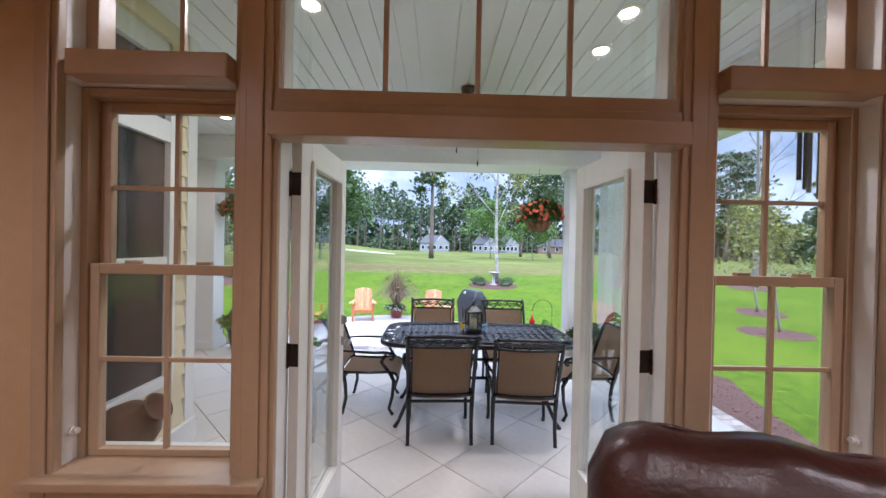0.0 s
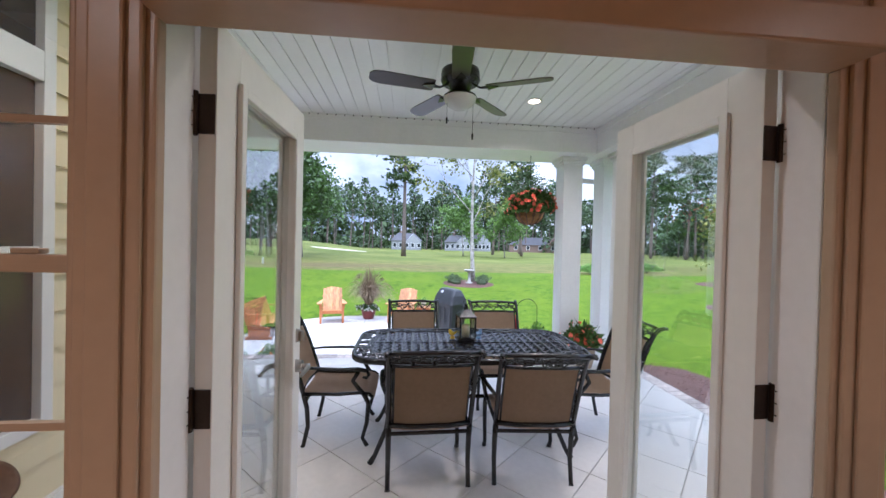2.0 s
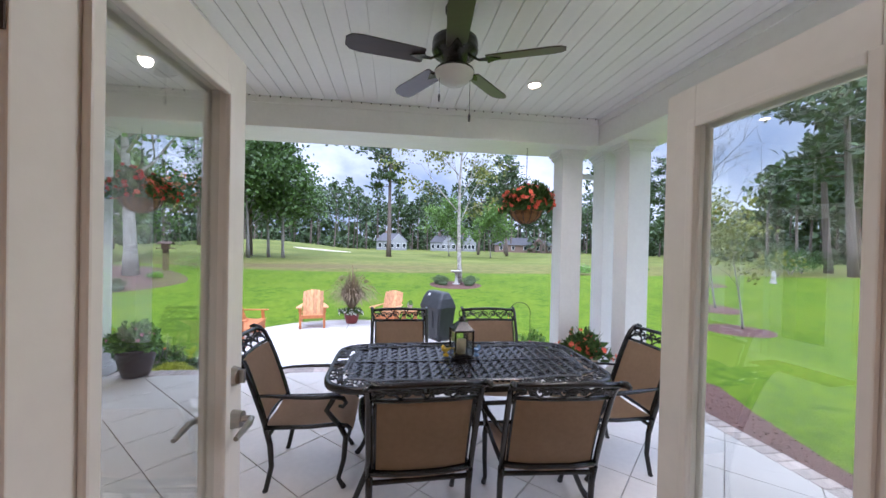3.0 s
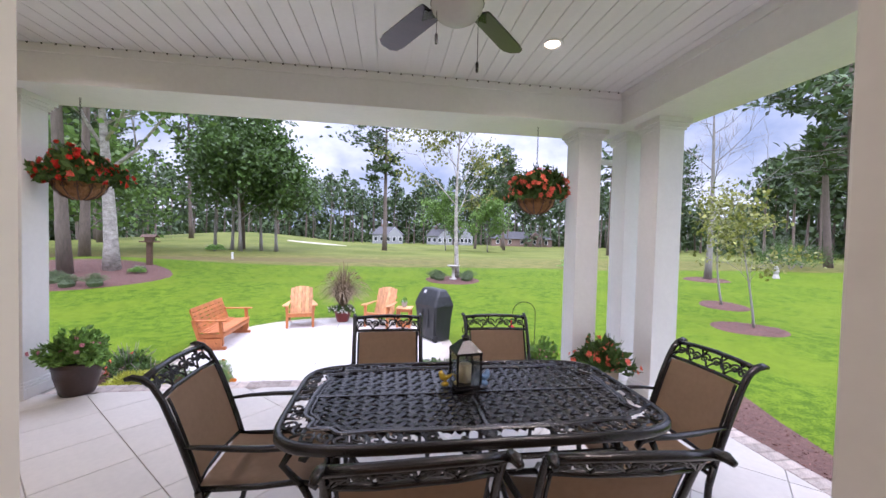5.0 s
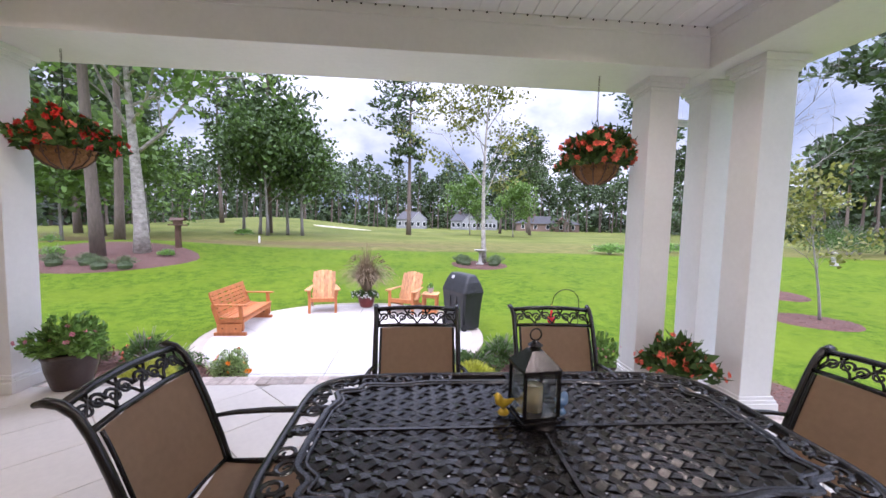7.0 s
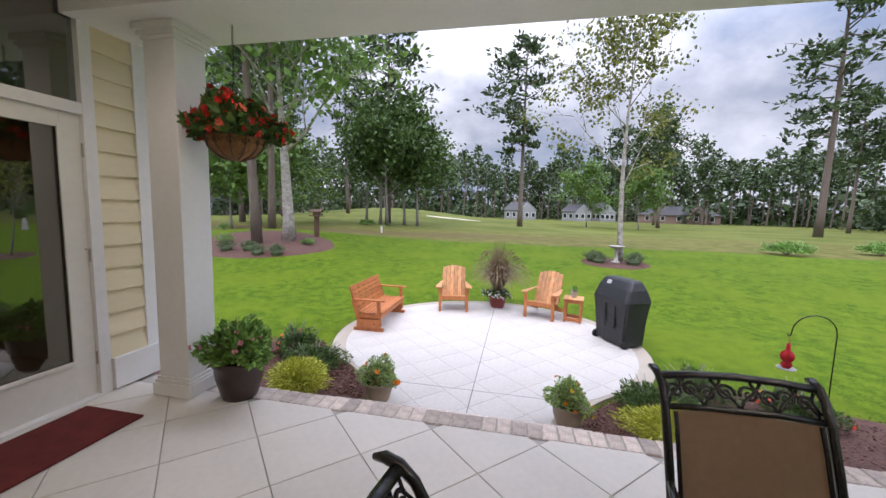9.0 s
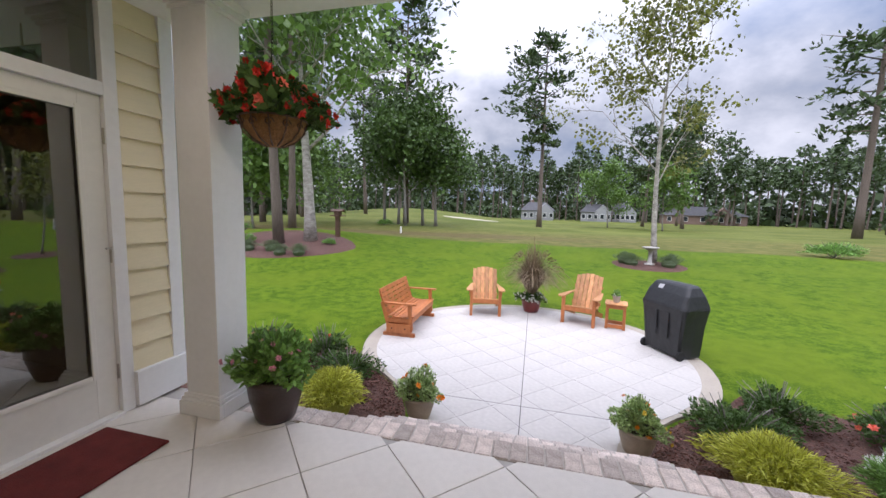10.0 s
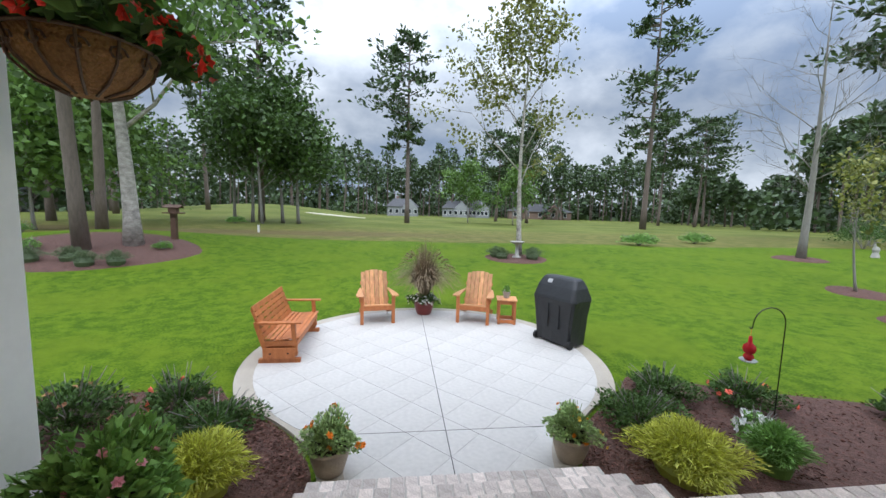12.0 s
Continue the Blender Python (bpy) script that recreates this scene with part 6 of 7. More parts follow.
def side_table(m):
    t = thing("side_table", "small reddish cedar side table", "side table", m)
    for k in range(4):
        board("top_slat", t, -0.20 + 0.1008 * k, -0.20 + 0.1008 * k + 0.096, -0.20, 0.20, 0.475, 0.497, M_CEDAR2)
    for sx in (-1, 1):
        for sy in (-1, 1):
            board("leg", t, sx * 0.155 - 0.025, sx * 0.155 + 0.025, sy * 0.155 - 0.025, sy * 0.155 + 0.025, 0.0, 0.474, M_CEDAR)
    for sy in (-1, 1):
        board("rail", t, -0.129, 0.129, sy * 0.155 - 0.015, sy * 0.155 + 0.015, 0.40, 0.474, M_CEDAR)
        board("lower_rail", t, -0.129, 0.129, sy * 0.155 - 0.015, sy * 0.155 + 0.015, 0.02, 0.09, M_CEDAR)
    for sx in (-1, 1):
        board("rail", t, sx * 0.155 - 0.015, sx * 0.155 + 0.015, -0.129, 0.129, 0.40, 0.474, M_CEDAR)
        board("lower_rail", t, sx * 0.155 - 0.015, sx * 0.155 + 0.015, -0.129, 0.129, 0.02, 0.09, M_CEDAR)


side_table(pose(0.12, 12.84, PZ, 0, 0, -12))
potted_plant(0.12, 12.86, PZ + 0.498, 0.075, 0.13, M_STONE, M_LEAF, 0.085, 0.12, 120, 0.03, 44, "tiny potted plant on the cedar side table", ((M_WHITE, 8, 0.02, "bloom"),))


def grill(m):
    t = thing("covered_grill", "barbecue grill under a black vinyl cover", "grill", m)
    b = bmesh.new()
    W, D = 0.42, 0.27
    sec = [(0.80, 0.80, 0.03), (0.84, 0.86, 0.25), (0.92, 0.92, 0.52), (0.99, 0.98, 0.72), (1.02, 1.02, 0.79), (1.0, 0.98, 0.83), (0.93, 0.72, 1.00), (0.80, 0.46, 1.12), (0.72, 0.36, 1.15), (0.40, 0.18, 1.165)]
    rng = random.Random(4)
    rings = []
    for i, (sx, sy, z) in enumerate(sec):
        ring = []
        for k in range(32):
            a = 2 * math.pi * k / 32
            c, s = math.cos(a), math.sin(a)
            e = 2 / 9.0
            low = max(0, 1 - z / 0.8)
            fold = 1 + (0.07 * math.sin(5 * a + 1.3) + 0.05 * math.sin(11 * a)) * low + rng.uniform(-0.010, 0.010)
            ring.append(b.verts.new((W * sx * math.copysign(abs(c) ** e, c) * fold, D * sy * math.copysign(abs(s) ** e, s) * fold, z + 0.012 * math.sin(3 * a) * (i == 0))))
        rings.append(ring)
    for p, q in zip(rings, rings[1:]):
        for k in range(32):
            b.faces.new((p[k], p[(k + 1) % 32], q[(k + 1) % 32], q[k]))
    b.faces.new(rings[-1])
    part("cover", b, M_VINYL, t, "creased black vinyl cover")
    part("label_patch", bx(-0.19, -0.10, -0.036, 0.036, -0.002, 0.003, m=Matrix.Translation((0, -0.153, 1.075)) @ Matrix.Rotation(radians(59), 4, 'X')), M_GREY, t, "pale sewn patch")
    for x in (-0.12, 0.10):
        part("strap", bx(x, x + 0.05, -0.272, -0.262, 0.30, 0.70), M_VINYL, t)
    for sx in (-1, 1):
        w = bmesh.new()
        tube(w, [(sx * 0.35 - 0.02, -0.20, 0.07), (sx * 0.35 + 0.02, -0.20, 0.07)], 0.07, 16)
        part("wheel", w, M_BLACK, t, "black castor wheel")


grill(pose(0.75, 11.68, PZ, 0, 0, -61))


def grass_pot(x, y):
    t = thing("potted_grass", "purple fountain grass and white flowers in a red glazed pot", "plant", pose(x, y, PZ))
    part("pot", lathe(bmesh.new(), pot_profile(0.22, 0.30), 28), M_POTRED, t, smooth=True)
    part("soil", lathe(bmesh.new(), [(0, 0.27), (0.19, 0.27), (0.19, 0.275), (0, 0.28)], 20), M_SOIL, t)
    foliage(t, (0, 0, 0.33), 0.38, 0.22, 520, M_LEAFDARK, 0.05, 61, ((M_WHITE, 110, 0.045, "bloom"),), droop=0.4)
    rng = np.random.default_rng(62)
    v, f = [], []
    for k in range(1100):
        a, lean, L = rng.random() * 6.283, rng.random() ** 0.7, 0.85 + 0.65 * rng.random()
        ca, sa = math.cos(a), math.sin(a)
        w = 0.010
        base = len(v)
        for j in range(6):
            s = j / 5
            r = 0.05 + lean * 0.66 * s ** 1.5 * L
            z = 0.28 + L * (s - 0.78 * lean * s ** 2.8)
            ww = w * (1 - 0.75 * s)
            v += [(r * ca - sa * ww, r * sa + ca * ww, z), (r * ca + sa * ww, r * sa - ca * ww, z)]
        for j in range(5):
            q = base + 2 * j
            f.append((q, q + 1, q + 3, q + 2))
    me = bpy.data.meshes.new("blades")
    me.from_pydata(v, [], f)
    me.materials.append(M_GRASSBLADE)
    ob = new("blades", me)
    ob.parent = t
    tagged(ob, "arching reddish grass blades")
    pl, nd = [], []
    for k in range(90):
        a, lean = rng.random() * 6.283, 0.3 + 0.7 * rng.random()
        for j in range(12):
            s = 0.80 + 0.2 * j / 12
            L = 1.42
            r = 0.05 + lean * 0.60 * s ** 1.5 * L
            pl.append((r * math.cos(a), r * math.sin(a), 0.28 + L * (s - 0.72 * lean * s ** 2.8) + 0.02))
            nd.append((math.cos(a) + rng.normal() * 0.5, math.sin(a) + rng.normal() * 0.5, 0.3 - lean * 0.8))
    cards("plumes", pl, nd, np.full(len(pl), 0.07), np.full(len(pl), 0.013), M_GRASSBLADE, t, seed=63)


grass_pot(-1.51, 13.50)


def feeder_hook(x, y):
    z = gh(x, y)
    t = thing("feeder_hook", "thin black shepherd's hook standing in the mulch", "garden hook", pose(x, y, z))
    arc = [(-0.20 + 0.20 * math.cos(a), 0, 1.12 + 0.19 * math.sin(a)) for a in [math.pi * k / 10 for k in range(11)]]
    part("pole", tube(bmesh.new(), [(0, 0, -0.1), (0, 0, 0.6), (0, 0, 1.12)] + arc[1:] + [(-0.402, 0, 1.09), (-0.42, 0, 1.075), (-0.435, 0, 1.095)], 0.006, 8), M_BRONZE, t)
    q = thing("hummingbird_feeder", "red glass hummingbird feeder with a white tray", "bird feeder", pose(x - 0.412, y, z - 0.17))
    part("hanger", tube(bmesh.new(), [(0, 0, 1.25), (0, 0, 1.17)], 0.003, 6), M_ORANGE, q)
    part("bottle", lathe(bmesh.new(), [(0, 1.17), (0.016, 1.165), (0.018, 1.12), (0.022, 1.09), (0.055, 1.06), (0.062, 1.02), (0.05, 0.985), (0.03, 0.97), (0.045, 0.955), (0.05, 0.93), (0.03, 0.90), (0, 0.90)], 20), M_REDGLASS, q, "red blown glass bottle", smooth=True)
    part("tray", lathe(bmesh.new(), [(0, 0.885), (0.07, 0.885), (0.085, 0.90), (0.078, 0.905), (0.03, 0.8995), (0, 0.8995)], 24), M_CLEAR, q, "pale feeding tray")


feeder_hook(2.16, 9.17)


# ---- trees ----
def tree_mesh(name, segs, mat, parent, n=7):
    b = bmesh.new()
    for pts, rs in segs:
        tube(b, pts, rs, n if rs[0] > 0.05 else 4)
    return part(name, b, mat, parent, smooth=True)


def pine(x, y, h, c0, cw, seed, r=0.28, lean=(0, 0), dens=1.0, label="tall pine with a bare trunk and ragged dark crown", size=0.55):
    t = thing("pine_tree", label, "tree", pose(x, y, gh(x, y) - 0.1), group="pines on the fairway")
    rng = np.random.default_rng(seed)
    bend = rng.normal(size=2) * 0.35
    at = lambda s: np.array([lean[0] * s + bend[0] * math.sin(2.2 * s), lean[1] * s + bend[1] * math.sin(1.7 * s), h * s])
    segs = [([tuple(at(k / 10)) for k in range(11)], [r * (1.15 if k == 0 else 1 - 0.085 * k) for k in range(11)])]
    leaf, nd = [], []
    count = int(34 * dens)
    for k in range(count):
        s = c0 + (1 - c0) * (k + rng.random()) / count
        a = rng.random() * 6.283
        f = (s - c0) / (1 - c0)
        reach = cw * (0.45 + 0.75 * math.sin(math.pi * min(1, f * 0.86 + 0.12))) * (0.45 + 0.75 * rng.random())
        p0 = at(s)
        d = np.array([math.cos(a), math.sin(a), 0.25 + 0.35 * rng.random() - 0.3 * (1 - f)])
        p1, p2 = p0 + d * reach * 0.55, p0 + d * reach + np.array([0, 0, 0.08 * reach])
        segs.append(([tuple(p0), tuple(p1), tuple(p2)], [r * 0.22, r * 0.13, r * 0.04]))
        for q in range(int(4 + 2 * rng.random())):
            u = 0.45 + 0.6 * rng.random()
            c = p0 + d * reach * u + rng.normal(size=3) * np.array([0.35, 0.35, 0.18]) * reach * 0.32
            m = int(13 * dens)
            off = rng.normal(size=(m, 3)) * np.array([0.62, 0.62, 0.30]) * (0.35 + 0.16 * reach)
            leaf.append(c + off)
            nd.append(off + np.array([0, 0, 0.35]) + rng.normal(size=(m, 3)) * 0.3)
    tree_mesh("trunk", segs, M_BARKPINE, t)
    P, N = np.concatenate(leaf), np.concatenate(nd)
    s = size * (0.6 + 0.8 * rng.random(len(P)))
    cards("crown", P, N, s, s * 0.42, M_NEEDLE, t, seed=seed)
    return t


def leafy(name, x, y, h, seed, bark, leaf_mat, r=0.12, first=0.3, spread=0.5, leaves=26, size=0.14, cluster=0.5, up=0.75, nb=9, label="", lean=(0, 0), twigs=4, forks=3, group="", limb=0.30):
    """A trunk with limbs, branches and twigs; leaves in loose groups at the twig ends."""
    t = thing(name, label, "tree", pose(x, y, gh(x, y) - 0.08), group=group)
    rng = np.random.default_rng(seed)
    at = lambda s: np.array([lean[0] * s + 0.18 * math.sin(3 * s + seed), lean[1] * s + 0.15 * math.sin(2.3 * s + 2 * seed), h * 0.93 * s])
    segs = [([tuple(at(k / 9)) for k in range(10)], [r * (1.2 if k == 0 else max(0.08, 1 - 0.1 * k)) for k in range(10)])]
    P, N = [], []

    def grow(p, d, L, rad, level):
        pts, dd = [p], d / np.linalg.norm(d)
        for k in range(3):
            dd = dd + rng.normal(size=3) * 0.14 + np.array([0, 0, 0.07])
            dd /= np.linalg.norm(dd)
            pts.append(pts[-1] + dd * L / 3)
        segs.append(([tuple(q) for q in pts], [rad, rad * 0.8, rad * 0.55, rad * 0.25]))
        if level == 0:
            if leaves:
                m = max(1, int(leaves * (0.6 + 0.8 * rng.random())))
                off = rng.normal(size=(m, 3)) * cluster * np.array([1, 1, 0.7])
                P.append(pts[-1] + off)
                N.append(rng.normal(size=(m, 3)) + np.array([0, 0, -0.2]))
            return
        for k in range(forks if level > 1 else twigs):
            q = pts[1 + k % 3] if k < 5 else pts[3]
            side = rng.normal(size=3)
            side -= dd * side.dot(dd)
            side /= np.linalg.norm(side)
            grow(q, dd * 0.9 + side * 0.75, L * (0.42 + 0.2 * rng.random()), rad * 0.45, level - 1)

    for k in range(nb):
        s = first + (0.98 - first) * (k + 0.5 * rng.random()) / nb
        a = 2.4 * k + rng.random()
        d = np.array([math.cos(a), math.sin(a), up + 0.4 * rng.random()])
        f = (s - first) / (1 - first)
        grow(at(s), d, h * spread * (1.0 - 0.62 * f) * (0.75 + 0.4 * rng.random()), r * limb * (1 - 0.6 * f), 2)
    grow(at(1.0), np.array([0, 0, 1.0]), h * 0.12, r * 0.12, 1)
    tree_mesh("trunk", segs, bark, t)
    if P:
        P, N = np.concatenate(P), np.concatenate(N)
        s = size * (0.6 + 0.8 * rng.random(len(P)))
        cards("crown", P, N, s * 1.35, s, leaf_mat, t, seed=seed)
    return t


pine(-12.15, 18.75, 19, 0.62, 2.6, 101, 0.22, lean=(0.6, 0), label="big leaning pine with grey bark in the mulch island")
leafy("river_birch", -11.4, 19.65, 10.5, 102, M_BARKBIRCH, M_LEAFFRESH, 0.27, 0.40, 0.46, 30, 0.22, 0.75, 0.7, 10, "river birch with mottled peeling bark and light leaves", twigs=4)
pine(-17.5, 27, 20, 0.5, 3.2, 103, 0.26)
leafy("birch_tree", 2.95, 20.35, 9.6, 104, M_BARKBIRCH, M_LEAFBIRCH, 0.115, 0.30, 0.36, 34, 0.115, 0.27, 0.95, 10, "slender birch with sparse yellow-green leaves in a mulch ring", twigs=4)
pine(-1.05, 56, 24, 0.42, 4.2, 105, 0.34, size=0.75)
pine(32.5, 55, 32, 0.36, 4.6, 106, 0.42, size=0.8)
pine(-16.5, 47, 25, 0.45, 4.6, 107, 0.34, size=0.75)
leafy("bare_tree", 16.3, 20.6, 11.2, 108, M_BARKGREY, M_LEAFFRESH, 0.17, 0.24, 0.40, 0, up=0.45, nb=15, twigs=6, forks=5, limb=0.19, label="bare-branched grey tree at the lawn's edge")
leafy("young_tree", 9.8, 12.45, 3.5, 109, M_BARKGREY, M_LEAFBIRCH, 0.035, 0.32, 0.36, 9, 0.085, 0.16, 1.1, 8, "sapling with thin yellow-green leaves in a mulch ring", group="saplings")
leafy("young_tree", 12.0, 15.35, 4.2, 110, M_BARKGREY, M_LEAFBIRCH, 0.04, 0.32, 0.36, 9, 0.09, 0.18, 1.1, 8, "sapling with thin yellow-green leaves in a mulch ring", group="saplings")
for k, (tx, ty, th) in enumerate(((-16.4, 43.8, 12.5), (-14.9, 41.9, 11.5), (-13.6, 44.2, 13.0), (-11.8, 43.4, 11.0), (-18.2, 45.0, 12.0))):
    leafy("oak_tree", tx, ty, th, 120 + k, M_BARKGREY, M_LEAFOAK, 0.17, 0.26, 0.33, 30, 0.28, 0.75, 0.8, 10, "dark green oak in a cluster on the fairway", group="oak cluster", twigs=4)
for k, (tx, ty, th, cz) in enumerate(((33, 25.5, 24, 0.30), (37, 30, 22, 0.34), (41, 28, 25, 0.28), (52, 38, 23, 0.3), (-34, 52, 22, 0.4), (-28, 60, 24, 0.45), (-40, 60, 22, 0.35), (22, 74, 19, 0.5), (52, 78, 22, 0.5), (57, 74, 21, 0.5), (64, 80, 22, 0.45), (-24, 34, 20, 0.4), (-29, 38, 19, 0.35), (18, 82, 18, 0.45), (28, 95, 20, 0.5))):
    pine(tx, ty, th, cz, 4.2 if tx < 60 else 4.8, 140 + k, 0.3, size=0.75)
for k, (tx, ty, th) in enumerate(((-22, 33, 8), (-25.5, 41, 9), (9, 66, 9), (15, 60, 8), (-21, 27.5, 7.0))):
    leafy("understorey_tree", tx, ty, th, 170 + k, M_BARKGREY, M_LEAFFRESH, 0.10, 0.2, 0.40, 22, 0.30, 0.6, 0.7, 9, "light green leafy tree at the fairway's edge", group="understorey trees")
for k, (sx, sy, r, h) in enumerate(((11.2, 24.8, 1.2, 0.8), (16.5, 27, 1.1, 0.8), (26, 25, 2.0, 2.4), (29.5, 27, 2.2, 2.8), (33, 29, 2.4, 3.0), (-16.8, 41.2, 1.0, 0.8), (-19, 24.5, 0.5, 0.6), (-13.6, 18.6, 0.45, 0.5), (-10.1, 19.4, 0.35, 0.35))):
    shrub(sx, sy, r, h, M_LEAF if k not in (2, 3, 4) else M_LEAFDARK, 2600 if k < 6 else 900, 0.06 if k < 6 else 0.035, 190 + k, "rounded green bush on the fairway's edge" if k < 6 else "small bush in the mulch island")
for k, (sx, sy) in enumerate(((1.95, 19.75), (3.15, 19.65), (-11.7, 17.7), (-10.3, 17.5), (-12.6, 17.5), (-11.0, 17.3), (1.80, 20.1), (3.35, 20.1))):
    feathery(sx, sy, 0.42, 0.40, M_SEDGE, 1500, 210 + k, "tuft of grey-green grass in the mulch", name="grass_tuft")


# ---- small garden things ----
def bird_bath(x, y):
    b = lathe(bmesh.new(), [(0, 0), (0.18, 0), (0.17, 0.04), (0.08, 0.08), (0.06, 0.35), (0.08, 0.52), (0.16, 0.56), (0.28, 0.62), (0.29, 0.65), (0.26, 0.645), (0.14, 0.60), (0, 0.59)], 24)
    solid("bird_bath", b, M_STONE, "pale stone bird bath beside the birch", "bird bath", m=pose(x, y, gh(x, y) + 0.03), smooth=True)


bird_bath(2.62, 19.95)


def bird_feeder(x, y):
    t = thing("bird_house", "brown wooden bird feeder on a post", "bird feeder", pose(x, y, gh(x, y)))
    part("post", bx(-0.09, 0.09, -0.09, 0.09, -0.1, 1.0, bev=0.01), M_TERRADARK, t)
    part("tray", bx(-0.30, 0.30, -0.22, 0.22, 1.001, 1.05, bev=0.006), M_TERRADARK, t)
    part("box", bx(-0.14, 0.14, -0.12, 0.12, 1.051, 1.22, bev=0.006), M_TERRADARK, t)
    b = bmesh.new()
    for s in (-1, 1):
        box(b, -0.30, 0.30, -0.012, 0.20, -0.012, 0.012, m=Matrix.Translation((0, 0, 1.33)) @ Matrix.Rotation(s * radians(-32) + (math.pi if s < 0 else 0), 4, 'X')) if s > 0 else box(b, -0.30, 0.30, -0.20, 0.0, -0.012, 0.012, m=Matrix.Translation((0, 0, 1.33)) @ Matrix.Rotation(radians(32), 4, 'X'))
    part("roof", b, M_TERRADARK, t)


bird_feeder(-10.6, 20.95)
b = lathe(bmesh.new(), [(0, 0), (0.22, 0), (0.2, 0.1), (0.14, 0.3), (0.18, 0.5), (0.12, 0.7), (0.1, 0.85), (0, 0.9)], 14)
solid("garden_urn", b, M_STONE, "dark stone garden ornament on the lawn", "ornament", m=pose(21.4, 21.3, gh(21.4, 21.3)) @ Matrix.Scale(0.8, 4))
solid("marker_post", bx(-0.05, 0.05, -0.05, 0.05, 0, 0.5, bev=0.01), M_PVC, "small white marker stake on the fairway", "stake", m=pose(-10.6, 29.5, gh(-10.6, 29.5) - 0.05))
for ox, oy, rx, ry in ((-11.8, 64.5, 4.4, 1.0),):
    b = prism(bmesh.new(), oval(0, 0, rx, ry, 30, 0.1), -0.3, 0.0)
    bmesh.ops.transform(b, matrix=Matrix.Translation((ox, oy, 0)), verts=b.verts)
    for v in b.verts:
        v.co.z += gh(v.co.x, v.co.y) + 0.06
    solid("sand_bunker", b, M_SAND, "pale sand bunker on the fairway", "bunker", "structure")


# ---- houses far off ----
def far_house(x, y, w, d, h, rh, rz, wall_mat, label):
    t = thing("house", label, "house", pose(x, y, gh(x, y) - 0.1, 0, 0, rz), group="houses past the fairway")
    part("wall", bx(-w / 2, w / 2, -d / 2, d / 2, 0, h), wall_mat, t)
    b = bmesh.new()
    pts = [(-w / 2 - 0.4, -d / 2 - 0.4, h), (w / 2 + 0.4, -d / 2 - 0.4, h), (w / 2 + 0.4, d / 2 + 0.4, h), (-w / 2 - 0.4, d / 2 + 0.4, h), (-w * 0.28, 0, h + rh), (w * 0.28, 0, h + rh)]
    vs = [b.verts.new(p) for p in pts]
    for q in ((0, 1, 5, 4), (2, 3, 4, 5), (1, 2, 5), (3, 0, 4), (3, 2, 1, 0)):
        b.faces.new([vs[k] for k in q])
    roof = part("roof", b, M_ROOF, t)
    g = bmesh.new()
    gx = w * 0.22
    vs = [g.verts.new(p) for p in ((gx - 2.2, -d / 2 - 1.2, 0), (gx + 2.2, -d / 2 - 1.2, 0), (gx + 2.2, -d / 2 - 1.2, h), (gx, -d / 2 - 1.2, h + rh * 0.9), (gx - 2.2, -d / 2 - 1.2, h))]
    ve = [g.verts.new((p.co.x, -d / 2 + 2.5, p.co.z)) for p in vs]
    g.faces.new(vs)
    g.faces.new(ve[::-1])
    for k in range(5):
        g.faces.new((vs[k], ve[k], ve[(k + 1) % 5], vs[(k + 1) % 5]))
    part("gable", g, wall_mat, t)
    for k in range(5):
        wx = -w / 2 + w * (k + 0.5) / 5
        y0 = -d / 2 - (1.2 if abs(wx - gx) < 2.2 else 0)
        q = part("window", bx(wx - 0.55, wx + 0.55, y0 - 0.06, y0 - 0.01, 0.9, 2.3), M_TRIM, t)
        part("pane", bx(wx - 0.45, wx + 0.45, y0 - 0.08, y0 - 0.065, 1.0, 2.2), M_DARKPANE, q)
    part("chimney", bx(-w * 0.2, -w * 0.2 + 0.9, 0.3, 1.2, h + rh * 0.4, h + rh + 0.8), M_HOUSEBRICK, roof)


far_house(-1.2, 126, 9.5, 7, 3.0, 2.6, 4, M_HOUSE, "pale grey house far off among the pines")
far_house(16.3, 128, 8.5, 7, 3.0, 2.4, -6, M_HOUSE, "pale grey house far off among the pines")
far_house(24.5, 131, 6.5, 6, 3.0, 2.8, -8, M_HOUSE, "small pale house far off among the pines")
far_house(44.5, 127, 20, 8, 2.6, 2.6, -12, M_HOUSEBRICK, "brown brick house far off among the pines")
far_house(-62, 66, 11, 7, 3.4, 3.0, 35, M_HOUSE, "pale house far off behind the trees")


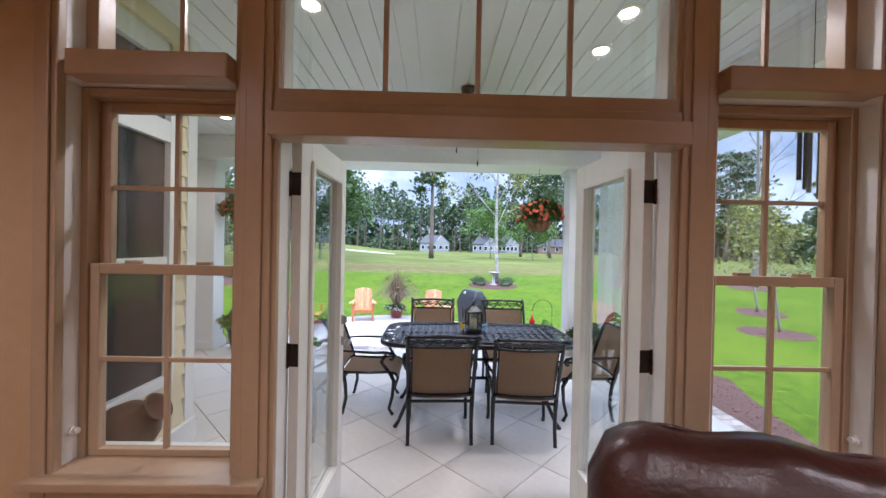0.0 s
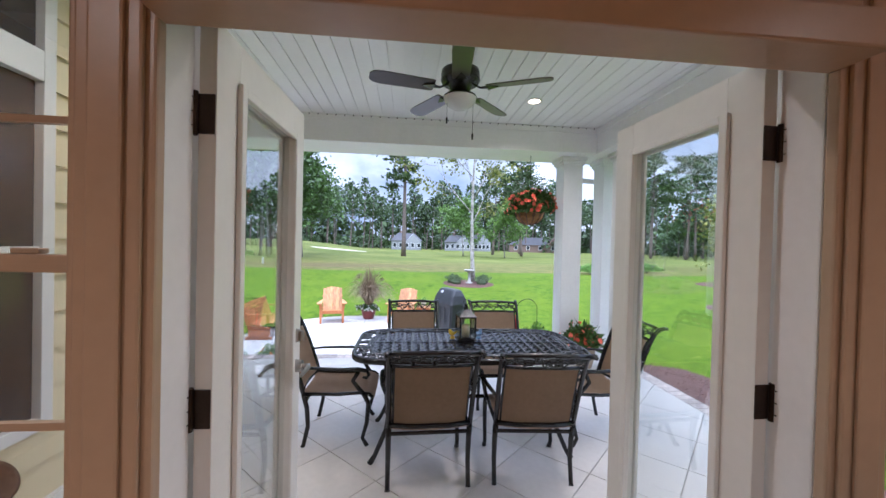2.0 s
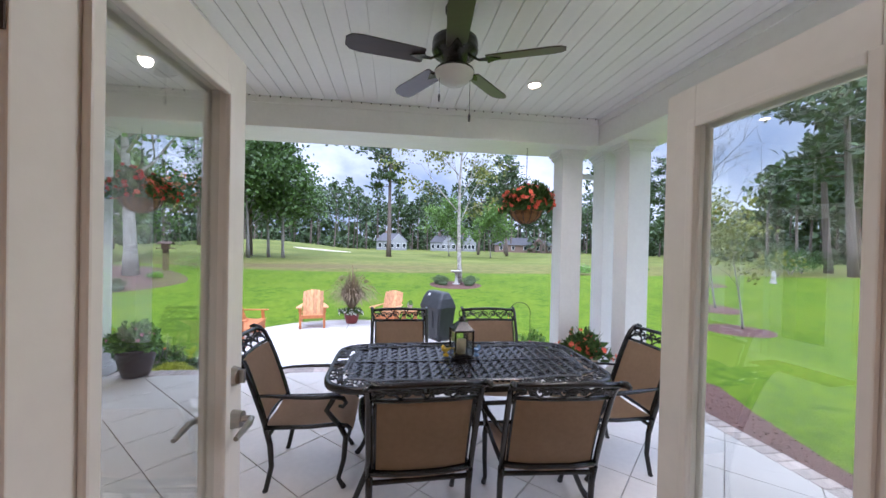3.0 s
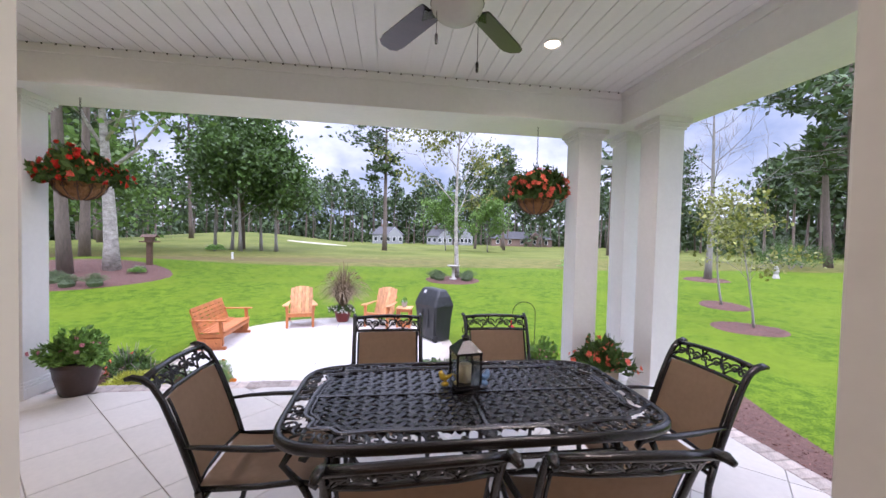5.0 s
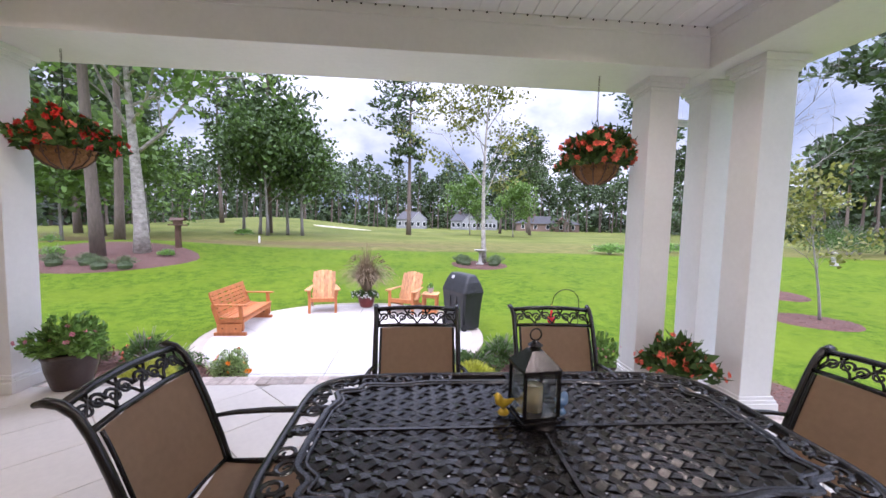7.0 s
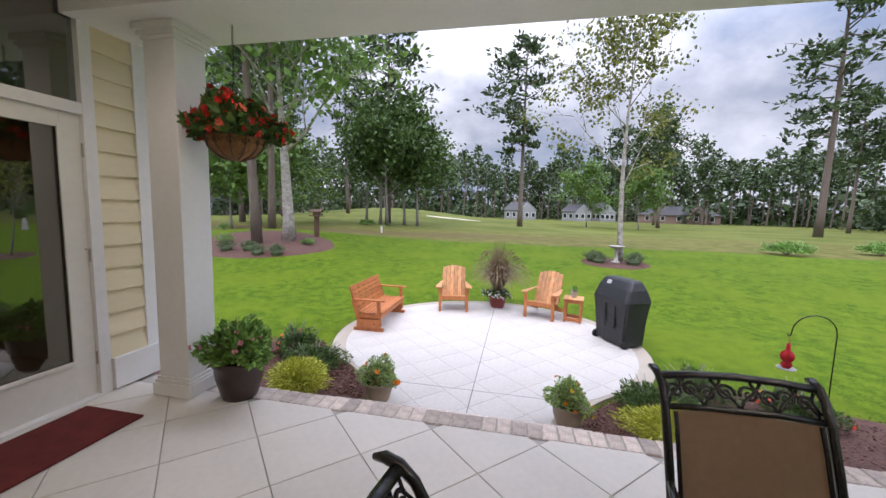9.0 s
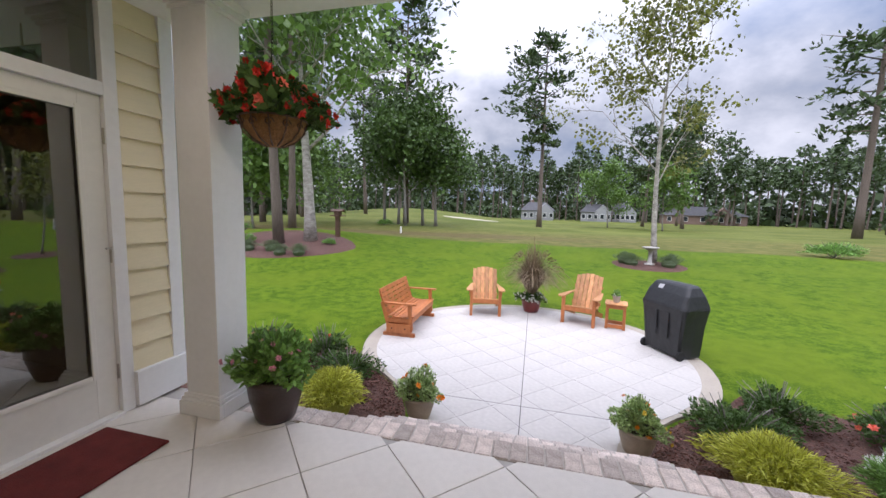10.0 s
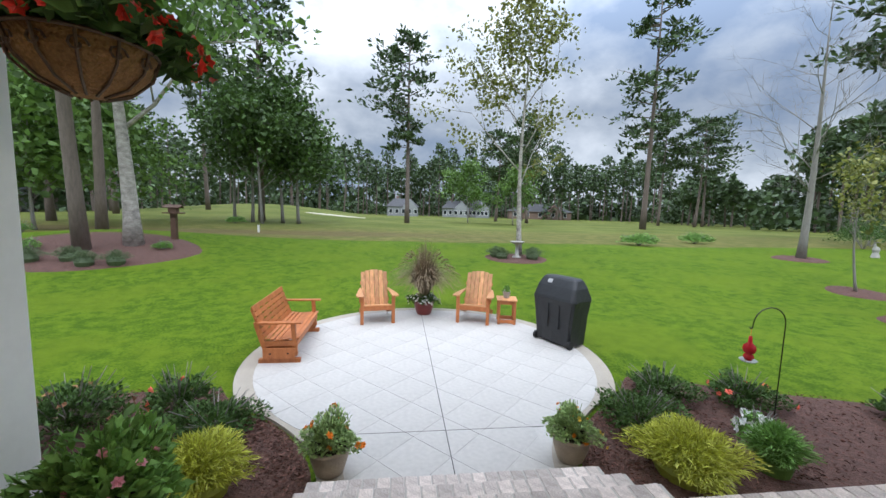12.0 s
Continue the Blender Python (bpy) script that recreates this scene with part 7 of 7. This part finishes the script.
# ---- woods ----
def woods():
    rng = np.random.default_rng(77)
    tr = bmesh.new()
    P, N, S = [], [], []
    for k in range(250):
        a = radians(-78 + 156 * (k + rng.random()) / 250)
        dist = 118 + 45 * rng.random()
        if a > 0.75:
            dist *= 0.70
        if a < -0.62:
            dist *= 0.62
        open_side = 0.66 < a < 0.87
        if open_side:
            dist = 105 + 40 * rng.random()
        x, y = dist * math.sin(a), 5 + dist * math.cos(a)
        z0 = gh(x, y)
        h = (15 + 9 * rng.random()) * (0.62 + 0.38 * dist / 130) * (0.55 if open_side else 1.0)
        tube(tr, [(x, y, z0 - 0.2), (x + rng.normal() * 0.3, y, z0 + h * 0.5), (x + rng.normal() * 0.4, y, z0 + h)], [0.24, 0.18, 0.05], 5)
        c0 = 0.35 + 0.3 * rng.random()
        m = 250
        u = rng.random(m)
        zz = z0 + h * (c0 + (1.04 - c0) * u)
        rad = (0.8 + 2.6 * np.sin(np.pi * np.clip(u * 0.85 + 0.12, 0, 1))) * (0.6 + 0.6 * np.sin(17 * u + k) ** 2)
        th = rng.random(m) * 6.283
        q = rng.random(m) ** 0.5
        P.append(np.stack([x + np.cos(th) * rad * q, y + np.sin(th) * rad * q, zz + rng.normal(size=m) * 0.3], axis=1))
        S.append(0.9 + 0.7 * rng.random(m))
        if k % 2 == 0:
            m = 90
            th, q = rng.random(m) * 6.283, rng.random(m) ** 0.5
            P.append(np.stack([x + np.cos(th) * 4.5 * q, y + 6 + np.sin(th) * 3 * q, z0 + 0.3 + (3.0 + 4.5 * rng.random()) * rng.random(m)], axis=1))
            S.append(1.0 + 0.8 * rng.random(m))
    P, S = np.concatenate(P), np.concatenate(S)
    N = rng.normal(size=P.shape) + np.array([0, 0, 0.3])
    tagged(solid("woodland_trunks", tr, M_BARKPINE, "far pine trunks at the wood's edge", "woods"), kind="stuff")
    tagged(cards("woodland_crowns", P, N, S, S * 0.55, M_NEEDLE, None, "dark far pine crowns in a ragged line", 78), category="woods", kind="stuff")
    # dense shade deep in the wood
    m = 9500
    a = np.radians(-80 + 160 * rng.random(m))
    d = 150 + 25 * rng.random(m)
    d = np.where(a > 0.87, d * 0.72, d)
    d = np.where(a < -0.62, d * 0.68, d)
    x, y = d * np.sin(a), 5 + d * np.cos(a)
    z = ground_height(x, y) + np.where((a > 0.66) & (a < 0.87), 6.0, 10.5) * rng.random(m) ** 1.2
    tagged(cards("woodland_depth", np.stack([x, y, z], axis=1), rng.normal(size=(m, 3)), 2.4 + 1.2 * rng.random(m), 1.6 + 0.6 * rng.random(m), M_NEEDLE, None, "dark shaded depth of the far wood", 79), category="woods", kind="stuff")


woods()


# ---- floor slabs, patio fields and bricks ----
def diamond_slabs(parent, inside_poly, s0, d0, pitch, gap, z0, z1, mat, name, bev=0.0):
    """Square slabs laid cornerwise: their edges run along x + y = s0 + k pitch and y - x = d0 + k pitch."""
    xs, ys = [p[0] for p in inside_poly], [p[1] for p in inside_poly]
    g = gap * math.sqrt(2) / 2
    for i in range(math.floor((min(xs) + min(ys) - s0) / pitch) - 1, math.ceil((max(xs) + max(ys) - s0) / pitch) + 1):
        for j in range(math.floor((min(ys) - max(xs) - d0) / pitch) - 1, math.ceil((max(ys) - min(xs) - d0) / pitch) + 1):
            a, b = s0 + i * pitch + g, s0 + (i + 1) * pitch - g
            c, d = d0 + j * pitch + g, d0 + (j + 1) * pitch - g
            sq = [((s - t) / 2, (s + t) / 2) for s, t in ((a, c), (b, c), (b, d), (a, d))]
            q = clip(sq, inside_poly)
            if len(q) > 2 and area(q) > 0.004:
                cx, cy = sum(p[0] for p in q) / len(q), sum(p[1] for p in q) / len(q)
                bm_ = bmesh.new()
                top = [((x - cx), (y - cy)) for x, y in q]
                f = 1 - 0.006
                lo = [bm_.verts.new((x, y, z0)) for x, y in top]
                md = [bm_.verts.new((x, y, z1 - 0.002)) for x, y in top]
                hi = [bm_.verts.new((x * f, y * f, z1)) for x, y in top]
                for p, r in ((lo, md), (md, hi)):
                    for k in range(len(p)):
                        m = (k + 1) % len(p)
                        bm_.faces.new((p[k], p[m], r[m], r[k]))
                bm_.faces.new(hi)
                ob = new(name, finish(bm_, name, mat))
                ob.parent = parent
                ob.location = (cx, cy, 0)


porch = thing("porch_floor", "cream concrete slabs laid cornerwise with grey joints", "floor", kind="structure")
diamond_slabs(porch, [(PX0, 3.215), (2.445, 3.215), (2.445, 7.135), (PX0, 7.135)], 3.32, 9.39, 0.715, 0.006, -0.0118, 0.0, M_SLAB, "slab")

circle = [(PC[0] + (PR - BORD - 0.004) * math.cos(2 * math.pi * k / 56), PC[1] + (PR - BORD - 0.004) * math.sin(2 * math.pi * k / 56)) for k in range(56)]
JX, JY = -1.565, 9.20
for side in (-1, 1):
    half = [(JX - 6, JY + 0.004), (JX - 0.004, JY + 0.004), (JX - 0.004, 20), (JX - 6, 20)] if side < 0 else [(JX + 0.004, JY + 0.004), (JX + 6, JY + 0.004), (JX + 6, 20), (JX + 0.004, 20)]
    diamond_slabs(patio, clip(circle, half), 9.20, 12.33, 0.66, 0.0045, PZ - 0.0012, PZ + 0.0015, M_PATIO, "score_field")
    edge = neck_edge(side, BORD)
    xw = abs(edge[0][0] - PC[0])
    quad = [(JX + side * 0.004, 8.345), (PC[0] + side * xw, 8.345), (PC[0] + side * (xw + 0.06), JY - 0.004), (JX + side * 0.004, JY - 0.004)]
    diamond_slabs(patio, quad if side > 0 else quad[::-1], 9.20, 12.33, 0.66, 0.0045, PZ - 0.0012, PZ + 0.0015, M_PATIO, "score_field")
part("control_joint", bx(JX - 0.0035, JX + 0.0035, 8.345, PC[1] + PR - 0.03, PZ - 0.01, PZ - 0.0003), M_BLACK, patio, "dark control joint")
part("control_joint", bx(PC[0] - 1.05, PC[0] + 1.05, JY - 0.0035, JY + 0.0035, PZ - 0.01, PZ - 0.0002), M_BLACK, patio, "dark control joint")


def brick_mesh(lx, ly, lz, seed):
    rng = random.Random(seed)
    b = bx(-lx / 2, lx / 2, -ly / 2, ly / 2, -lz, 0.0)
    es = [e for e in b.edges if abs(e.verts[0].co.z) < 1e-6 and abs(e.verts[1].co.z) < 1e-6] + [e for e in b.edges if abs(e.verts[0].co.z - e.verts[1].co.z) > lz * 0.5]
    bmesh.ops.bevel(b, geom=es, offset=0.006, segments=1, affect='EDGES')
    for v in b.verts:
        v.co += Vector((rng.uniform(-1, 1), rng.uniform(-1, 1), rng.uniform(-1, 0.6))) * 0.0022
    return finish(b, "brick", M_BRICK)


HEADERS = [brick_mesh(0.094, 0.172, 0.07, k) for k in range(4)]
HALVES = [brick_mesh(0.094, 0.152, 0.07, 10 + k) for k in range(4)]
brng = random.Random(5)


def lay(parent, meshes, x, y, z, rz=0.0):
    ob = new("brick", meshes[brng.randrange(len(meshes))])
    ob.parent = parent
    ob.matrix_local = pose(x, y, z + brng.uniform(-0.0015, 0.0015), brng.uniform(-0.5, 0.5), brng.uniform(-0.5, 0.5), rz + brng.uniform(-0.8, 0.8))


brick_edge = thing("brick_edging", "weathered pinkish-grey brick edging round the porch", "brick edge", kind="structure")
part("mortar_bed", bx(-3.78, 2.445, 7.136, PY1 - 0.001, -0.03, -0.006), M_MORTAR, brick_edge)
part("mortar_bed", bx(2.4455, PX1, 3.215, PY1 - 0.001, -0.03, -0.006), M_MORTAR, brick_edge)
part("mortar_face", bx(-3.78, PX1, PY1 - 0.007, PY1 - 0.002, -0.85, -0.031), M_BRICK, brick_edge)
x = -3.40
while x < 2.40:
    lay(brick_edge, HEADERS, x, 7.223, 0.002)
    x += 0.1035
y = 3.27
while y < 7.30:
    lay(brick_edge, HEADERS, 2.533, y, 0.002, 90)
    y += 0.1035

steps = thing("brick_steps", "three weathered brick steps down to the patio", "steps", kind="structure")
y0 = PY1
for yo, z in TREADS:
    part("mortar_bed", bx(STX0 + 0.004, STX1 - 0.004, y0 - 0.006, yo - 0.004, z - 0.09, z - 0.006), M_MORTAR, steps)
    x = STX0 + 0.05
    while x < STX1 - 0.03:
        lay(steps, HEADERS, x, yo - 0.086, z)
        lay(steps, HALVES, x + 0.02 if x + 0.08 < STX1 else x, yo - 0.255, z)
        x += 0.1035
    y0 = yo
